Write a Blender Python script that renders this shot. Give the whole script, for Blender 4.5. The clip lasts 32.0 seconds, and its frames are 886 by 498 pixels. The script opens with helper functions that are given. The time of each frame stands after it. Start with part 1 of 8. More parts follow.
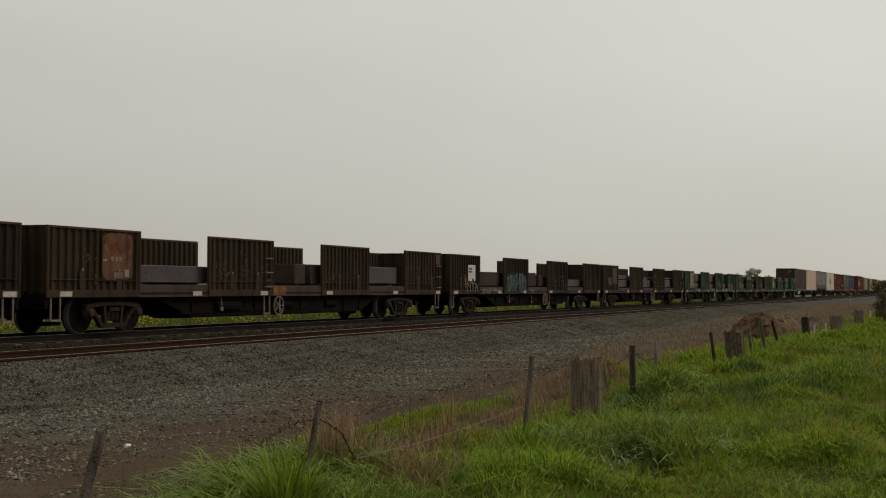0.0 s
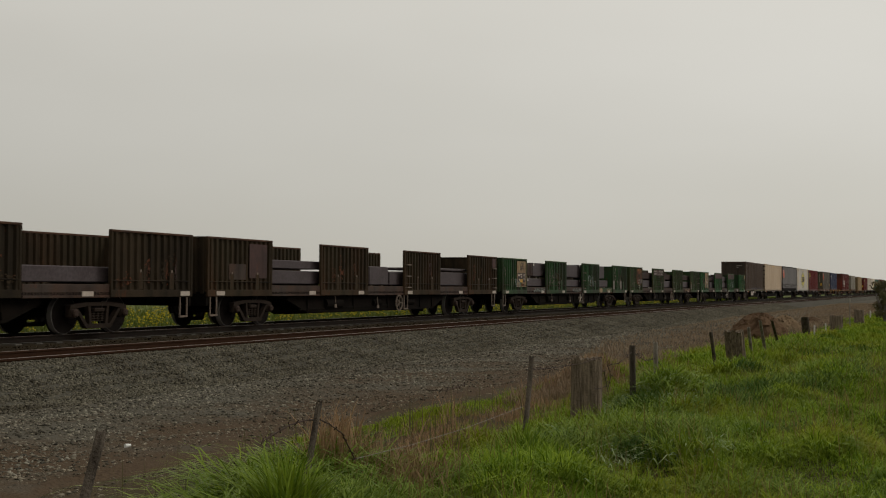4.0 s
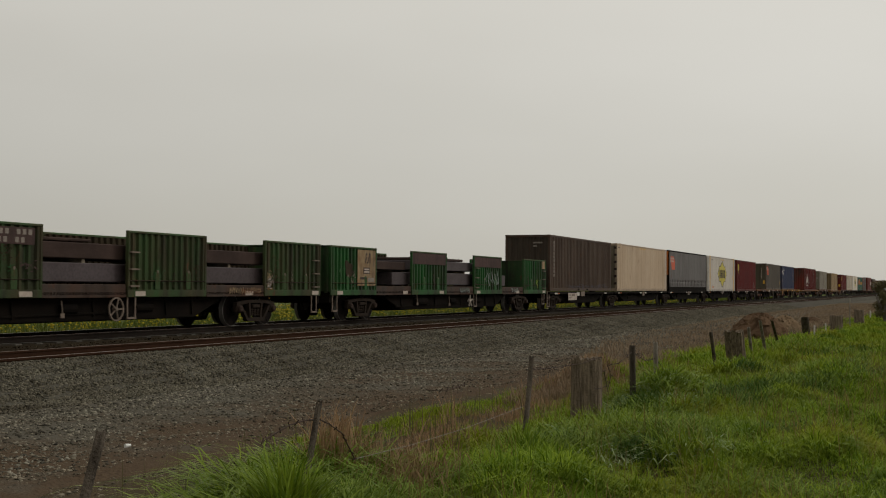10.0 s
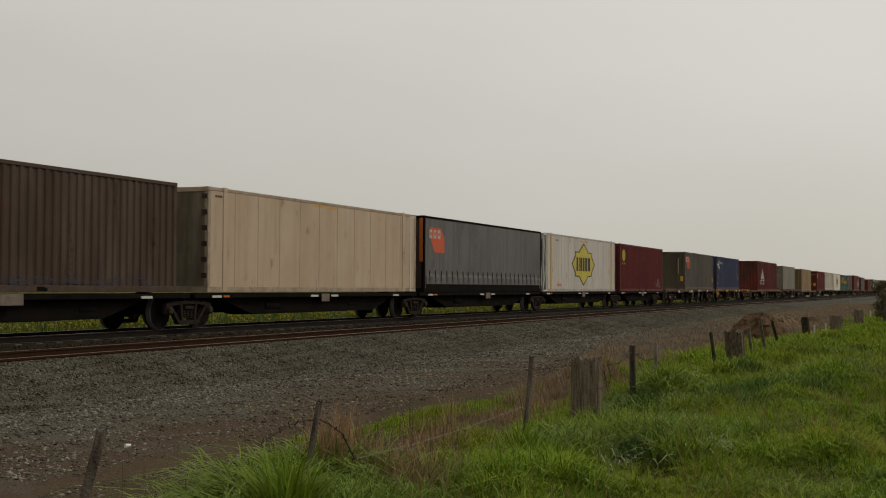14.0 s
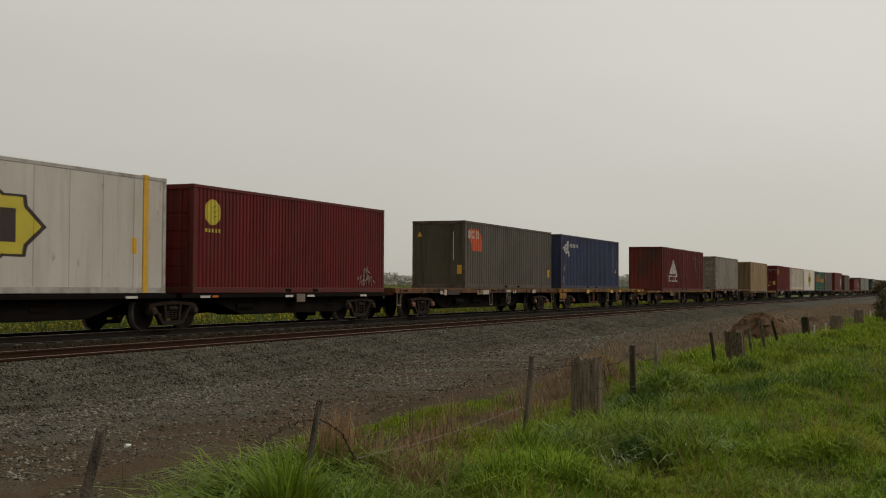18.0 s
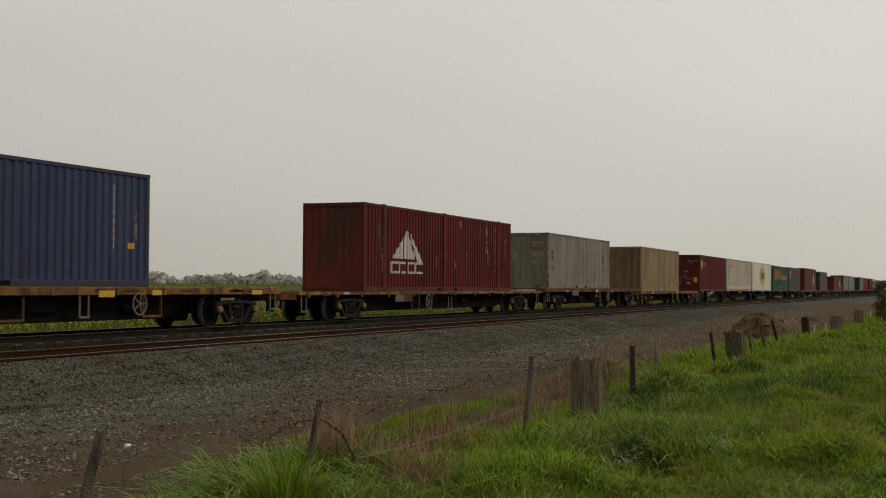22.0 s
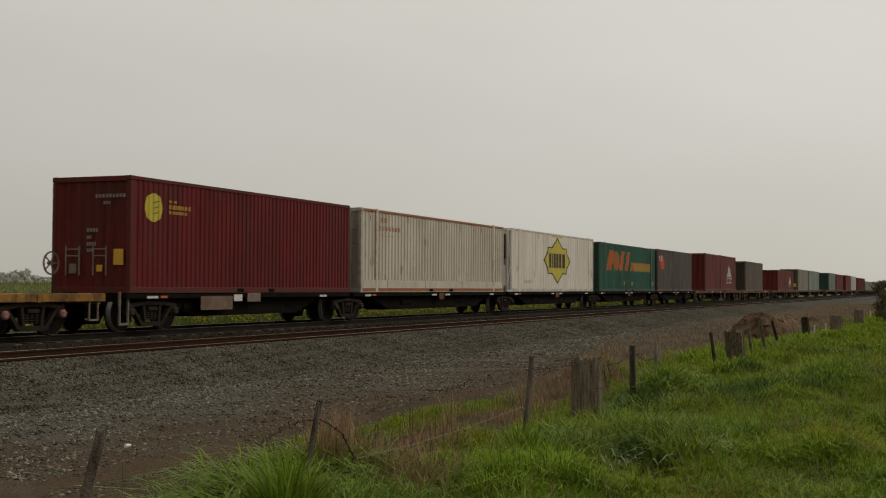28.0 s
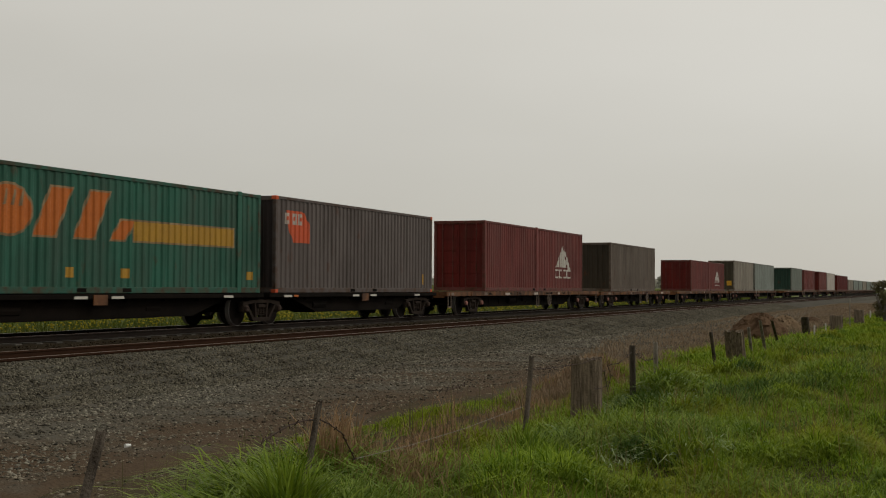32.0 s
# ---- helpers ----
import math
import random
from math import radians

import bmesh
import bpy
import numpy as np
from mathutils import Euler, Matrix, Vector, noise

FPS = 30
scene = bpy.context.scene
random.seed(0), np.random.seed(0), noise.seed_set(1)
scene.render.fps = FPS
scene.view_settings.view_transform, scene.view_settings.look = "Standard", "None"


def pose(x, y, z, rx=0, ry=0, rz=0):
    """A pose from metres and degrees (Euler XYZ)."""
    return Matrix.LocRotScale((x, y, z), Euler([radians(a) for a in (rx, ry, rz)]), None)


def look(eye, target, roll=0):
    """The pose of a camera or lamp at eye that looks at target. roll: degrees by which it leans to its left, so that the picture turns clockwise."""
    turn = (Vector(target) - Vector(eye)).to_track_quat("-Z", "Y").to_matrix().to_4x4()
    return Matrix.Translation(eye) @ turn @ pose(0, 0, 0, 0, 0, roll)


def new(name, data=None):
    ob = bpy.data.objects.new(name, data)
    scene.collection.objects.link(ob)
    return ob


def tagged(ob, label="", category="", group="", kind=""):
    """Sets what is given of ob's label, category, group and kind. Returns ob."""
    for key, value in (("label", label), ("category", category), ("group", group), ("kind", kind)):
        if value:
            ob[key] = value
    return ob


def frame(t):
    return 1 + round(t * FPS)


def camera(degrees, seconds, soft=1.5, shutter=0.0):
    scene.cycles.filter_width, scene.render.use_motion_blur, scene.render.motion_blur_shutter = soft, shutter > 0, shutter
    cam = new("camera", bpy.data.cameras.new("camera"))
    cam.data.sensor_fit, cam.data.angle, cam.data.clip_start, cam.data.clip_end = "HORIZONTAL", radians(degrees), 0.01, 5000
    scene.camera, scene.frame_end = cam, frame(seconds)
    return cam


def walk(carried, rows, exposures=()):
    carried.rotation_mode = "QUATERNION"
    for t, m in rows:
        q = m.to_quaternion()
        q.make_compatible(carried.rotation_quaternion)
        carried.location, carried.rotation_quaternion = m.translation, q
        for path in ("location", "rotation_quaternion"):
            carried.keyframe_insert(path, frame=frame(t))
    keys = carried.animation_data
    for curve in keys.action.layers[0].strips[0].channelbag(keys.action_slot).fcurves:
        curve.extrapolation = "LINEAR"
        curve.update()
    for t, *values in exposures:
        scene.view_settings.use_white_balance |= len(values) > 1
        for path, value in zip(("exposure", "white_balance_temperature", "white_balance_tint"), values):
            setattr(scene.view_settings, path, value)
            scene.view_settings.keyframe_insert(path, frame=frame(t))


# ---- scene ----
# The place in metres: the tracks run along +Y, the train comes from +Y, rail tops lie at z = 0.
CAM_Z = 1.17
TRAIN_X = -20.21          # centre line of the train's track
NEAR_X = -14.55           # centre line of the empty track
YAW, PITCH, ROLL = 22.331, 1.7615, 0.325

cam = camera(39.39, 32.0, soft=1.08, shutter=0.1)
eye = Vector((0.0, 0.0, CAM_Z))
ahead = Vector((-math.sin(radians(YAW)), math.cos(radians(YAW)), math.tan(radians(PITCH))))
still = look(eye, eye + ahead * 10.0, ROLL)
walk(cam, [(0.0, still), (32.0, still)])
scene.view_settings.exposure = 0.0

# ---- sky and light ----
SUN_EL, SUN_AZ = 38.0, 52.0   # height, and degrees from +Y towards +X
world = bpy.data.worlds.new("overcast_sky")
scene.world = world
world.use_nodes = True
wn, wl = world.node_tree.nodes, world.node_tree.links
wn.clear()
w_out = wn.new("ShaderNodeOutputWorld")
w_bg = wn.new("ShaderNodeBackground")
w_sky = wn.new("ShaderNodeTexSky")
w_sky.sky_type = "NISHITA"
w_sky.sun_disc = False
w_sky.sun_elevation = radians(SUN_EL)
w_sky.sun_rotation = radians(SUN_AZ)
w_dim = wn.new("ShaderNodeVectorMath")
w_dim.operation = "SCALE"
w_dim.inputs[3].default_value = 0.08
w_tc = wn.new("ShaderNodeTexCoord")
w_map = wn.new("ShaderNodeMapping")
w_map.inputs["Scale"].default_value = (1.0, 1.0, 3.2)
w_noise = wn.new("ShaderNodeTexNoise")
w_noise.inputs["Scale"].default_value = 1.5
w_noise.inputs["Detail"].default_value = 4.0
w_noise.inputs["Roughness"].default_value = 0.45
w_ramp = wn.new("ShaderNodeValToRGB")
w_ramp.color_ramp.elements[0].position = 0.3
w_ramp.color_ramp.elements[0].color = (0.535, 0.512, 0.452, 1)
w_ramp.color_ramp.elements[1].position = 0.72
w_ramp.color_ramp.elements[1].color = (0.625, 0.602, 0.545, 1)
w_mix = wn.new("ShaderNodeMix")
w_mix.data_type = "RGBA"
w_mix.inputs[0].default_value = 0.93
wl.new(w_tc.outputs["Generated"], w_map.inputs["Vector"])
wl.new(w_map.outputs["Vector"], w_noise.inputs["Vector"])
wl.new(w_noise.outputs["Fac"], w_ramp.inputs["Fac"])
wl.new(w_sky.outputs["Color"], w_dim.inputs[0])
wl.new(w_dim.outputs["Vector"], w_mix.inputs[6])
w_dot = wn.new("ShaderNodeVectorMath")
w_dot.operation = "DOT_PRODUCT"
w_dot.inputs[1].default_value = (math.sin(radians(SUN_AZ)), math.cos(radians(SUN_AZ)), 0.0)
w_side = wn.new("ShaderNodeMath")
w_side.operation = "MULTIPLY_ADD"
w_side.inputs[1].default_value, w_side.inputs[2].default_value = 0.22, 0.8
w_sep = wn.new("ShaderNodeSeparateXYZ")
w_rise = wn.new("ShaderNodeMapRange")
w_rise.inputs[1].default_value, w_rise.inputs[2].default_value = 0.0, 0.3
w_rise.inputs[3].default_value, w_rise.inputs[4].default_value = 0.0, 0.34
w_sum = wn.new("ShaderNodeMath")
w_sum.operation = "ADD"
w_grade = wn.new("ShaderNodeVectorMath")
w_grade.operation = "SCALE"
wl.new(w_tc.outputs["Generated"], w_dot.inputs[0])
wl.new(w_tc.outputs["Generated"], w_sep.inputs[0])
wl.new(w_dot.outputs["Value"], w_side.inputs[0])
wl.new(w_sep.outputs["Z"], w_rise.inputs[0])
wl.new(w_side.outputs[0], w_sum.inputs[0])
wl.new(w_rise.outputs[0], w_sum.inputs[1])
wl.new(w_ramp.outputs["Color"], w_grade.inputs[0])
wl.new(w_sum.outputs[0], w_grade.inputs[3])
wl.new(w_grade.outputs["Vector"], w_mix.inputs[7])
wl.new(w_mix.outputs[2], w_bg.inputs["Color"])
w_bg.inputs["Strength"].default_value = 1.0
wl.new(w_bg.outputs["Background"], w_out.inputs["Surface"])

sun = new("sun", bpy.data.lights.new("sun", "SUN"))
sun.data.energy = 1.0
sun.data.angle = radians(20)
sun.data.color = (1.0, 0.97, 0.92)
se, sa = radians(SUN_EL), radians(SUN_AZ)
sun_way = Vector((math.sin(sa) * math.cos(se), math.cos(sa) * math.cos(se), math.sin(se)))
sun.matrix_world = look(sun_way * 50, (0, 0, 0))


# ---- materials ----
def mat(name, base, other=None, rough=0.6, metal=0.0, scale=2.0, fine=40.0, bump=0.15, streak=0.0, amount=0.5, lo=0.38, hi=0.66, island=0.0, objvar=0.0, spec=0.15, grime=None, grime_amount=0.6, rust=0.0):
    """A worn surface: base and other colours mixed by a large noise, a fine grain, and a bump. streak stretches the stains downwards."""
    m = bpy.data.materials.new(name)
    m.use_nodes = True
    n, l = m.node_tree.nodes, m.node_tree.links
    bs = n["Principled BSDF"]
    other = other or tuple(c * 0.6 for c in base)
    tc = n.new("ShaderNodeTexCoord")
    mp = n.new("ShaderNodeMapping")
    mp.inputs["Scale"].default_value = (1, 1, 1.0 - 0.9 * streak)
    big = n.new("ShaderNodeTexNoise")
    big.inputs["Scale"].default_value = scale
    big.inputs["Detail"].default_value = 6.0
    big.inputs["Roughness"].default_value = 0.62
    rmp = n.new("ShaderNodeMapRange")
    rmp.inputs[1].default_value, rmp.inputs[2].default_value = lo, hi
    rmp.inputs[3].default_value, rmp.inputs[4].default_value = 0.0, amount
    mix = n.new("ShaderNodeMix")
    mix.data_type = "RGBA"
    mix.inputs[6].default_value = (*base, 1)
    mix.inputs[7].default_value = (*other, 1)
    l.new(tc.outputs["Object"], mp.inputs["Vector"])
    l.new(mp.outputs["Vector"], big.inputs["Vector"])
    l.new(big.outputs["Fac"], rmp.inputs[0])
    l.new(rmp.outputs[0], mix.inputs[0])
    colour = mix.outputs[2]
    layers = []
    if grime:
        layers.append(((1.0, 1.0, 0.07), 3.3, 0.5, 0.66, grime_amount, grime))
        layers.append(((1.0, 1.0, 1.0), 0.45, 0.46, 0.68, grime_amount * 0.8, grime))
    if rust:
        layers.append(((1.0, 1.0, 0.45), 2.6, 0.6, 0.68, rust, (0.09, 0.032, 0.014)))
    for k, (stretch, size, a0, a1, most, tint) in enumerate(layers):
        mp2 = n.new("ShaderNodeMapping")
        mp2.inputs["Scale"].default_value = stretch
        mp2.inputs["Location"].default_value = (3.7 * k, 1.9 * k, 0.6 * k)
        nz = n.new("ShaderNodeTexNoise")
        nz.inputs["Scale"].default_value = size
        nz.inputs["Detail"].default_value = 8.0
        nz.inputs["Roughness"].default_value = 0.65
        mr2 = n.new("ShaderNodeMapRange")
        mr2.inputs[1].default_value, mr2.inputs[2].default_value = a0, a1
        mr2.inputs[3].default_value, mr2.inputs[4].default_value = 0.0, most
        mx2 = n.new("ShaderNodeMix")
        mx2.data_type = "RGBA"
        mx2.inputs[7].default_value = (*tint, 1)
        l.new(tc.outputs["Object"], mp2.inputs["Vector"])
        l.new(mp2.outputs["Vector"], nz.inputs["Vector"])
        l.new(nz.outputs["Fac"], mr2.inputs[0])
        l.new(mr2.outputs[0], mx2.inputs[0])
        l.new(colour, mx2.inputs[6])
        colour = mx2.outputs[2]
    grain = n.new("ShaderNodeTexNoise")
    grain.inputs["Scale"].default_value = fine
    grain.inputs["Detail"].default_value = 3.0
    l.new(tc.outputs["Object"], grain.inputs["Vector"])
    gr = n.new("ShaderNodeMapRange")
    gr.inputs[1].default_value, gr.inputs[2].default_value = 0.3, 0.7
    gr.inputs[3].default_value, gr.inputs[4].default_value = 0.78, 1.18
    l.new(grain.outputs["Fac"], gr.inputs[0])
    val = gr.outputs[0]
    for amount_v, kind in ((island, "island"), (objvar, "object")):
        if amount_v:
            src = n.new("ShaderNodeNewGeometry" if kind == "island" else "ShaderNodeObjectInfo")
            vr = n.new("ShaderNodeMapRange")
            vr.inputs[3].default_value, vr.inputs[4].default_value = 1 - amount_v, 1 + amount_v
            l.new(src.outputs["Random Per Island" if kind == "island" else "Random"], vr.inputs[0])
            mu = n.new("ShaderNodeMath")
            mu.operation = "MULTIPLY"
            l.new(val, mu.inputs[0])
            l.new(vr.outputs[0], mu.inputs[1])
            val = mu.outputs[0]
    sc = n.new("ShaderNodeVectorMath")
    sc.operation = "SCALE"
    l.new(colour, sc.inputs[0])
    l.new(val, sc.inputs[3])
    l.new(sc.outputs["Vector"], bs.inputs["Base Color"])
    bs.inputs["Roughness"].default_value = rough
    bs.inputs["Metallic"].default_value = metal
    bs.inputs["Specular IOR Level"].default_value = spec
    if bump:
        bp = n.new("ShaderNodeBump")
        bp.inputs["Strength"].default_value = bump
        bp.inputs["Distance"].default_value = 0.02
        l.new(grain.outputs["Fac"], bp.inputs["Height"])
        l.new(bp.outputs["Normal"], bs.inputs["Normal"])
    return m


def leafy(name, a, b, c, patch=0.35, rough=0.75, d=None, patch2=1.6):
    """Grass and leaves: hue by island and by patches of two sizes, a little light passing through."""
    m = bpy.data.materials.new(name)
    m.use_nodes = True
    n, l = m.node_tree.nodes, m.node_tree.links
    bs = n["Principled BSDF"]
    geo = n.new("ShaderNodeNewGeometry")
    r = n.new("ShaderNodeValToRGB")
    r.color_ramp.elements[0].color = (*a, 1)
    r.color_ramp.elements[1].color = (*b, 1)
    l.new(geo.outputs["Random Per Island"], r.inputs["Fac"])
    tc = n.new("ShaderNodeTexCoord")
    no = n.new("ShaderNodeTexNoise")
    no.inputs["Scale"].default_value = patch
    no.inputs["Detail"].default_value = 3.0
    l.new(tc.outputs["Object"], no.inputs["Vector"])
    mr = n.new("ShaderNodeMapRange")
    mr.inputs[1].default_value, mr.inputs[2].default_value = 0.45, 0.7
    l.new(no.outputs["Fac"], mr.inputs[0])
    mx = n.new("ShaderNodeMix")
    mx.data_type = "RGBA"
    mx.inputs[7].default_value = (*c, 1)
    l.new(mr.outputs[0], mx.inputs[0])
    l.new(r.outputs["Color"], mx.inputs[6])
    hue = mx.outputs[2]
    if d:
        no2 = n.new("ShaderNodeTexNoise")
        no2.inputs["Scale"].default_value = patch2
        no2.inputs["Detail"].default_value = 4.0
        l.new(tc.outputs["Object"], no2.inputs["Vector"])
        mr2 = n.new("ShaderNodeMapRange")
        mr2.inputs[1].default_value, mr2.inputs[2].default_value = 0.52, 0.66
        mr2.inputs[4].default_value = 0.85
        l.new(no2.outputs["Fac"], mr2.inputs[0])
        mx2 = n.new("ShaderNodeMix")
        mx2.data_type = "RGBA"
        mx2.inputs[7].default_value = (*d, 1)
        l.new(mr2.outputs[0], mx2.inputs[0])
        l.new(hue, mx2.inputs[6])
        hue = mx2.outputs[2]
    l.new(hue, bs.inputs["Base Color"])
    bs.inputs["Roughness"].default_value = rough
    bs.inputs["Specular IOR Level"].default_value = 0.12
    tr = n.new("ShaderNodeBsdfTranslucent")
    l.new(hue, tr.inputs["Color"])
    ms = n.new("ShaderNodeMixShader")
    ms.inputs[0].default_value = 0.22
    l.new(bs.outputs[0], ms.inputs[1])
    l.new(tr.outputs[0], ms.inputs[2])
    l.new(ms.outputs[0], n["Material Output"].inputs["Surface"])
    return m


M_SOIL = mat("soil", (0.066, 0.047, 0.03), (0.052, 0.05, 0.022), 0.95, scale=0.8, fine=12, bump=0.6, spec=0.03)
M_FIELD = mat("field_soil", (0.075, 0.095, 0.02), (0.1, 0.105, 0.03), 0.95, scale=0.25, fine=3, bump=0.5)
M_ROAD = mat("gravel_road", (0.088, 0.08, 0.063), (0.076, 0.053, 0.034), 0.95, scale=0.55, fine=30, bump=1.0, amount=1.0, lo=0.42, hi=0.58, spec=0.03)


def brown_towards(m, centre, rate):
    """Bare earth takes over from the gravel towards the verge: it shifts the patches by the place across the road."""
    n, l = m.node_tree.nodes, m.node_tree.links
    tc = next(q for q in n if q.type == "TEX_COORD")
    to = next(q for q in n if q.type == "MAP_RANGE").inputs[0]
    src = to.links[0].from_socket
    sep, sh, ad = n.new("ShaderNodeSeparateXYZ"), n.new("ShaderNodeMath"), n.new("ShaderNodeMath")
    sh.operation, ad.operation = "MULTIPLY_ADD", "ADD"
    sh.inputs[1].default_value, sh.inputs[2].default_value = rate, centre * rate
    l.new(tc.outputs["Object"], sep.inputs[0])
    l.new(sep.outputs["X"], sh.inputs[0])
    l.new(sh.outputs[0], ad.inputs[0])
    l.new(src, ad.inputs[1])
    l.new(ad.outputs[0], to)


brown_towards(M_ROAD, 8.8, 0.08)
M_BALLAST = mat("ballast_bed", (0.075, 0.07, 0.057), (0.048, 0.042, 0.033), 0.95, scale=1.2, fine=22, bump=1.0, spec=0.02)
M_STONE = mat("crushed_stone", (0.11, 0.1, 0.074), (0.05, 0.042, 0.029), 0.9, scale=0.6, fine=30, bump=0.3, island=0.62, amount=0.8, spec=0.06)
M_PEBBLE = mat("road_stone", (0.15, 0.132, 0.098), (0.088, 0.064, 0.042), 0.9, scale=0.5, fine=30, bump=0.2, island=0.75, amount=0.9, spec=0.06)
M_GREY = mat("grey_road_stone", (0.155, 0.143, 0.112), (0.088, 0.074, 0.054), 0.9, scale=0.5, fine=30, bump=0.2, island=0.8, amount=0.9, spec=0.04)
M_RANK = leafy("dark_weed_leaf", (0.028, 0.065, 0.008), (0.075, 0.13, 0.02), (0.05, 0.09, 0.012), 1.2)
M_RAIL = mat("rusty_rail", (0.038, 0.019, 0.011), (0.021, 0.012, 0.008), 0.9, 0.0, scale=1.5, fine=60, spec=0.03)
M_RAILTOP = mat("worn_rail_head", (0.19, 0.13, 0.1), (0.1, 0.065, 0.05), 0.34, 0.2, scale=1.0, fine=30, bump=0.05, spec=0.5)
M_SLEEPER = mat("concrete_sleeper", (0.065, 0.06, 0.05), (0.035, 0.029, 0.023), 0.9, scale=3, amount=0.9, objvar=0.35)
M_POST = mat("weathered_timber", (0.095, 0.077, 0.06), (0.03, 0.023, 0.017), 0.9, scale=12, fine=70, bump=0.8, streak=0.98, amount=0.9, lo=0.42, hi=0.62, objvar=0.25)
M_STRAINER = mat("split_grey_brown_timber", (0.17, 0.132, 0.094), (0.04, 0.03, 0.021), 0.9, scale=34, fine=60, bump=0.5, streak=0.985, amount=0.9, lo=0.42, hi=0.68)
M_DARKRAIL = mat("oily_dark_rail", (0.014, 0.011, 0.009), (0.025, 0.017, 0.012), 0.8, scale=1.5, fine=60, spec=0.05)
M_PALEPOST = mat("pale_grey_timber", (0.22, 0.195, 0.165), (0.1, 0.082, 0.064), 0.9, scale=12, fine=70, bump=0.6, streak=0.98, amount=0.9, lo=0.42, hi=0.62)
M_WIRE = mat("rusty_wire", (0.06, 0.04, 0.032), rough=0.8, metal=0.3, bump=0)
M_GRASS = leafy("green_grass", (0.07, 0.135, 0.006), (0.275, 0.37, 0.027), (0.25, 0.265, 0.022), 0.6, d=(0.085, 0.15, 0.009), patch2=1.7)
M_GRASS_DARK = leafy("rank_grass", (0.05, 0.1, 0.008), (0.25, 0.32, 0.06), (0.13, 0.18, 0.022), 0.9)
# glaucous leaves; the glints on them are put into this pale colour
M_PALE = leafy("pale_grass_head", (0.2, 0.27, 0.12), (0.46, 0.52, 0.3), (0.28, 0.36, 0.17), 0.8, 0.45)
M_MOP = leafy("arching_grass_leaf", (0.07, 0.135, 0.007), (0.23, 0.305, 0.034), (0.155, 0.21, 0.015), 2.5, 0.5)
M_RED_DRY = leafy("reddish_dry_grass", (0.21, 0.125, 0.066), (0.34, 0.225, 0.125), (0.21, 0.14, 0.07), 1.5)
M_STALK = leafy("brown_seed_head", (0.15, 0.12, 0.035), (0.25, 0.18, 0.07), (0.19, 0.15, 0.05), 1.2)
M_DIRT = mat("dug_earth", (0.105, 0.066, 0.04), (0.06, 0.038, 0.023), 0.95, scale=2.2, fine=12, bump=0.9, spec=0.02)
M_SAND = mat("pale_dug_clay", (0.165, 0.115, 0.07), (0.11, 0.075, 0.045), 0.95, scale=1.6, fine=12, bump=0.8, spec=0.02)
M_DARKSTONE = mat("oil_stained_stone", (0.04, 0.031, 0.02), (0.018, 0.013, 0.008), 0.95, scale=0.9, fine=22, bump=0.8, island=0.9, spec=0.02)
M_PEG = mat("pale_peg", (0.5, 0.48, 0.44), (0.3, 0.27, 0.23), 0.8, scale=9, bump=0.1)
M_DRY = leafy("dry_grass", (0.175, 0.122, 0.075), (0.29, 0.215, 0.14), (0.21, 0.16, 0.105))
M_WEED = leafy("weed_leaf", (0.07, 0.1, 0.012), (0.125, 0.15, 0.024), (0.115, 0.125, 0.028))
M_FIELDGRASS = leafy("pale_field_grass", (0.13, 0.15, 0.04), (0.2, 0.21, 0.07), (0.19, 0.19, 0.08), 0.06)
M_FLOWER = leafy("yellow_flower", (0.45, 0.36, 0.02), (0.55, 0.44, 0.03), (0.42, 0.33, 0.02))
# haze is put into these pale grey leaf colours of the far trees
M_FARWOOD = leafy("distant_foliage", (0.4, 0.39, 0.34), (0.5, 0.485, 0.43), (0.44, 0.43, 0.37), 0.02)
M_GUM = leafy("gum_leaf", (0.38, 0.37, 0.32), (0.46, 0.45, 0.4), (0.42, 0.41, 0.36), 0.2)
M_BARK = mat("bark", (0.16, 0.14, 0.12), (0.09, 0.075, 0.06), 0.9, scale=4)
M_BUSH = leafy("bush_leaf", (0.09, 0.085, 0.04), (0.14, 0.12, 0.06), (0.12, 0.09, 0.05), 1.0)
M_CAPBROWN = mat("rusty_edge", (0.075, 0.036, 0.02), (0.03, 0.018, 0.012), 0.8, scale=3, amount=0.9)
M_CAPGREEN = mat("worn_green_edge", (0.045, 0.085, 0.035), (0.06, 0.045, 0.025), 0.75, scale=3, amount=0.9)
M_LITTER = mat("white_plastic", (0.75, 0.75, 0.72), rough=0.5, bump=0)

M_BLACK = mat("grimy_black_steel", (0.006, 0.005, 0.004), (0.015, 0.0105, 0.0075), 0.85, 0.0, scale=1.5, spec=0.03)
M_BOGIE = mat("dusty_cast_steel", (0.029, 0.0205, 0.015), (0.01, 0.0075, 0.006), 0.85, 0.0, scale=3, fine=30, spec=0.06)
M_WHEEL = mat("wheel_steel", (0.011, 0.0085, 0.0072), (0.007, 0.0055, 0.005), 0.85, 0.0, scale=4, spec=0.03)
M_TREAD = mat("worn_tread", (0.2, 0.185, 0.17), rough=0.4, metal=0.2, bump=0)
M_CAP = mat("bearing_cap", (0.3, 0.13, 0.1), (0.16, 0.09, 0.07), 0.7, scale=6)
M_CAP_DARK = mat("dark_bearing_cap", (0.045, 0.028, 0.02), (0.02, 0.014, 0.012), 0.8, scale=6)
M_BROWN = mat("rust_brown_steel", (0.039, 0.027, 0.0155), (0.02, 0.0145, 0.009), 0.8, 0.0, scale=1.1, streak=0.8, amount=0.9, grime=(0.012, 0.0095, 0.006), grime_amount=0.75, rust=0.6, spec=0.08)
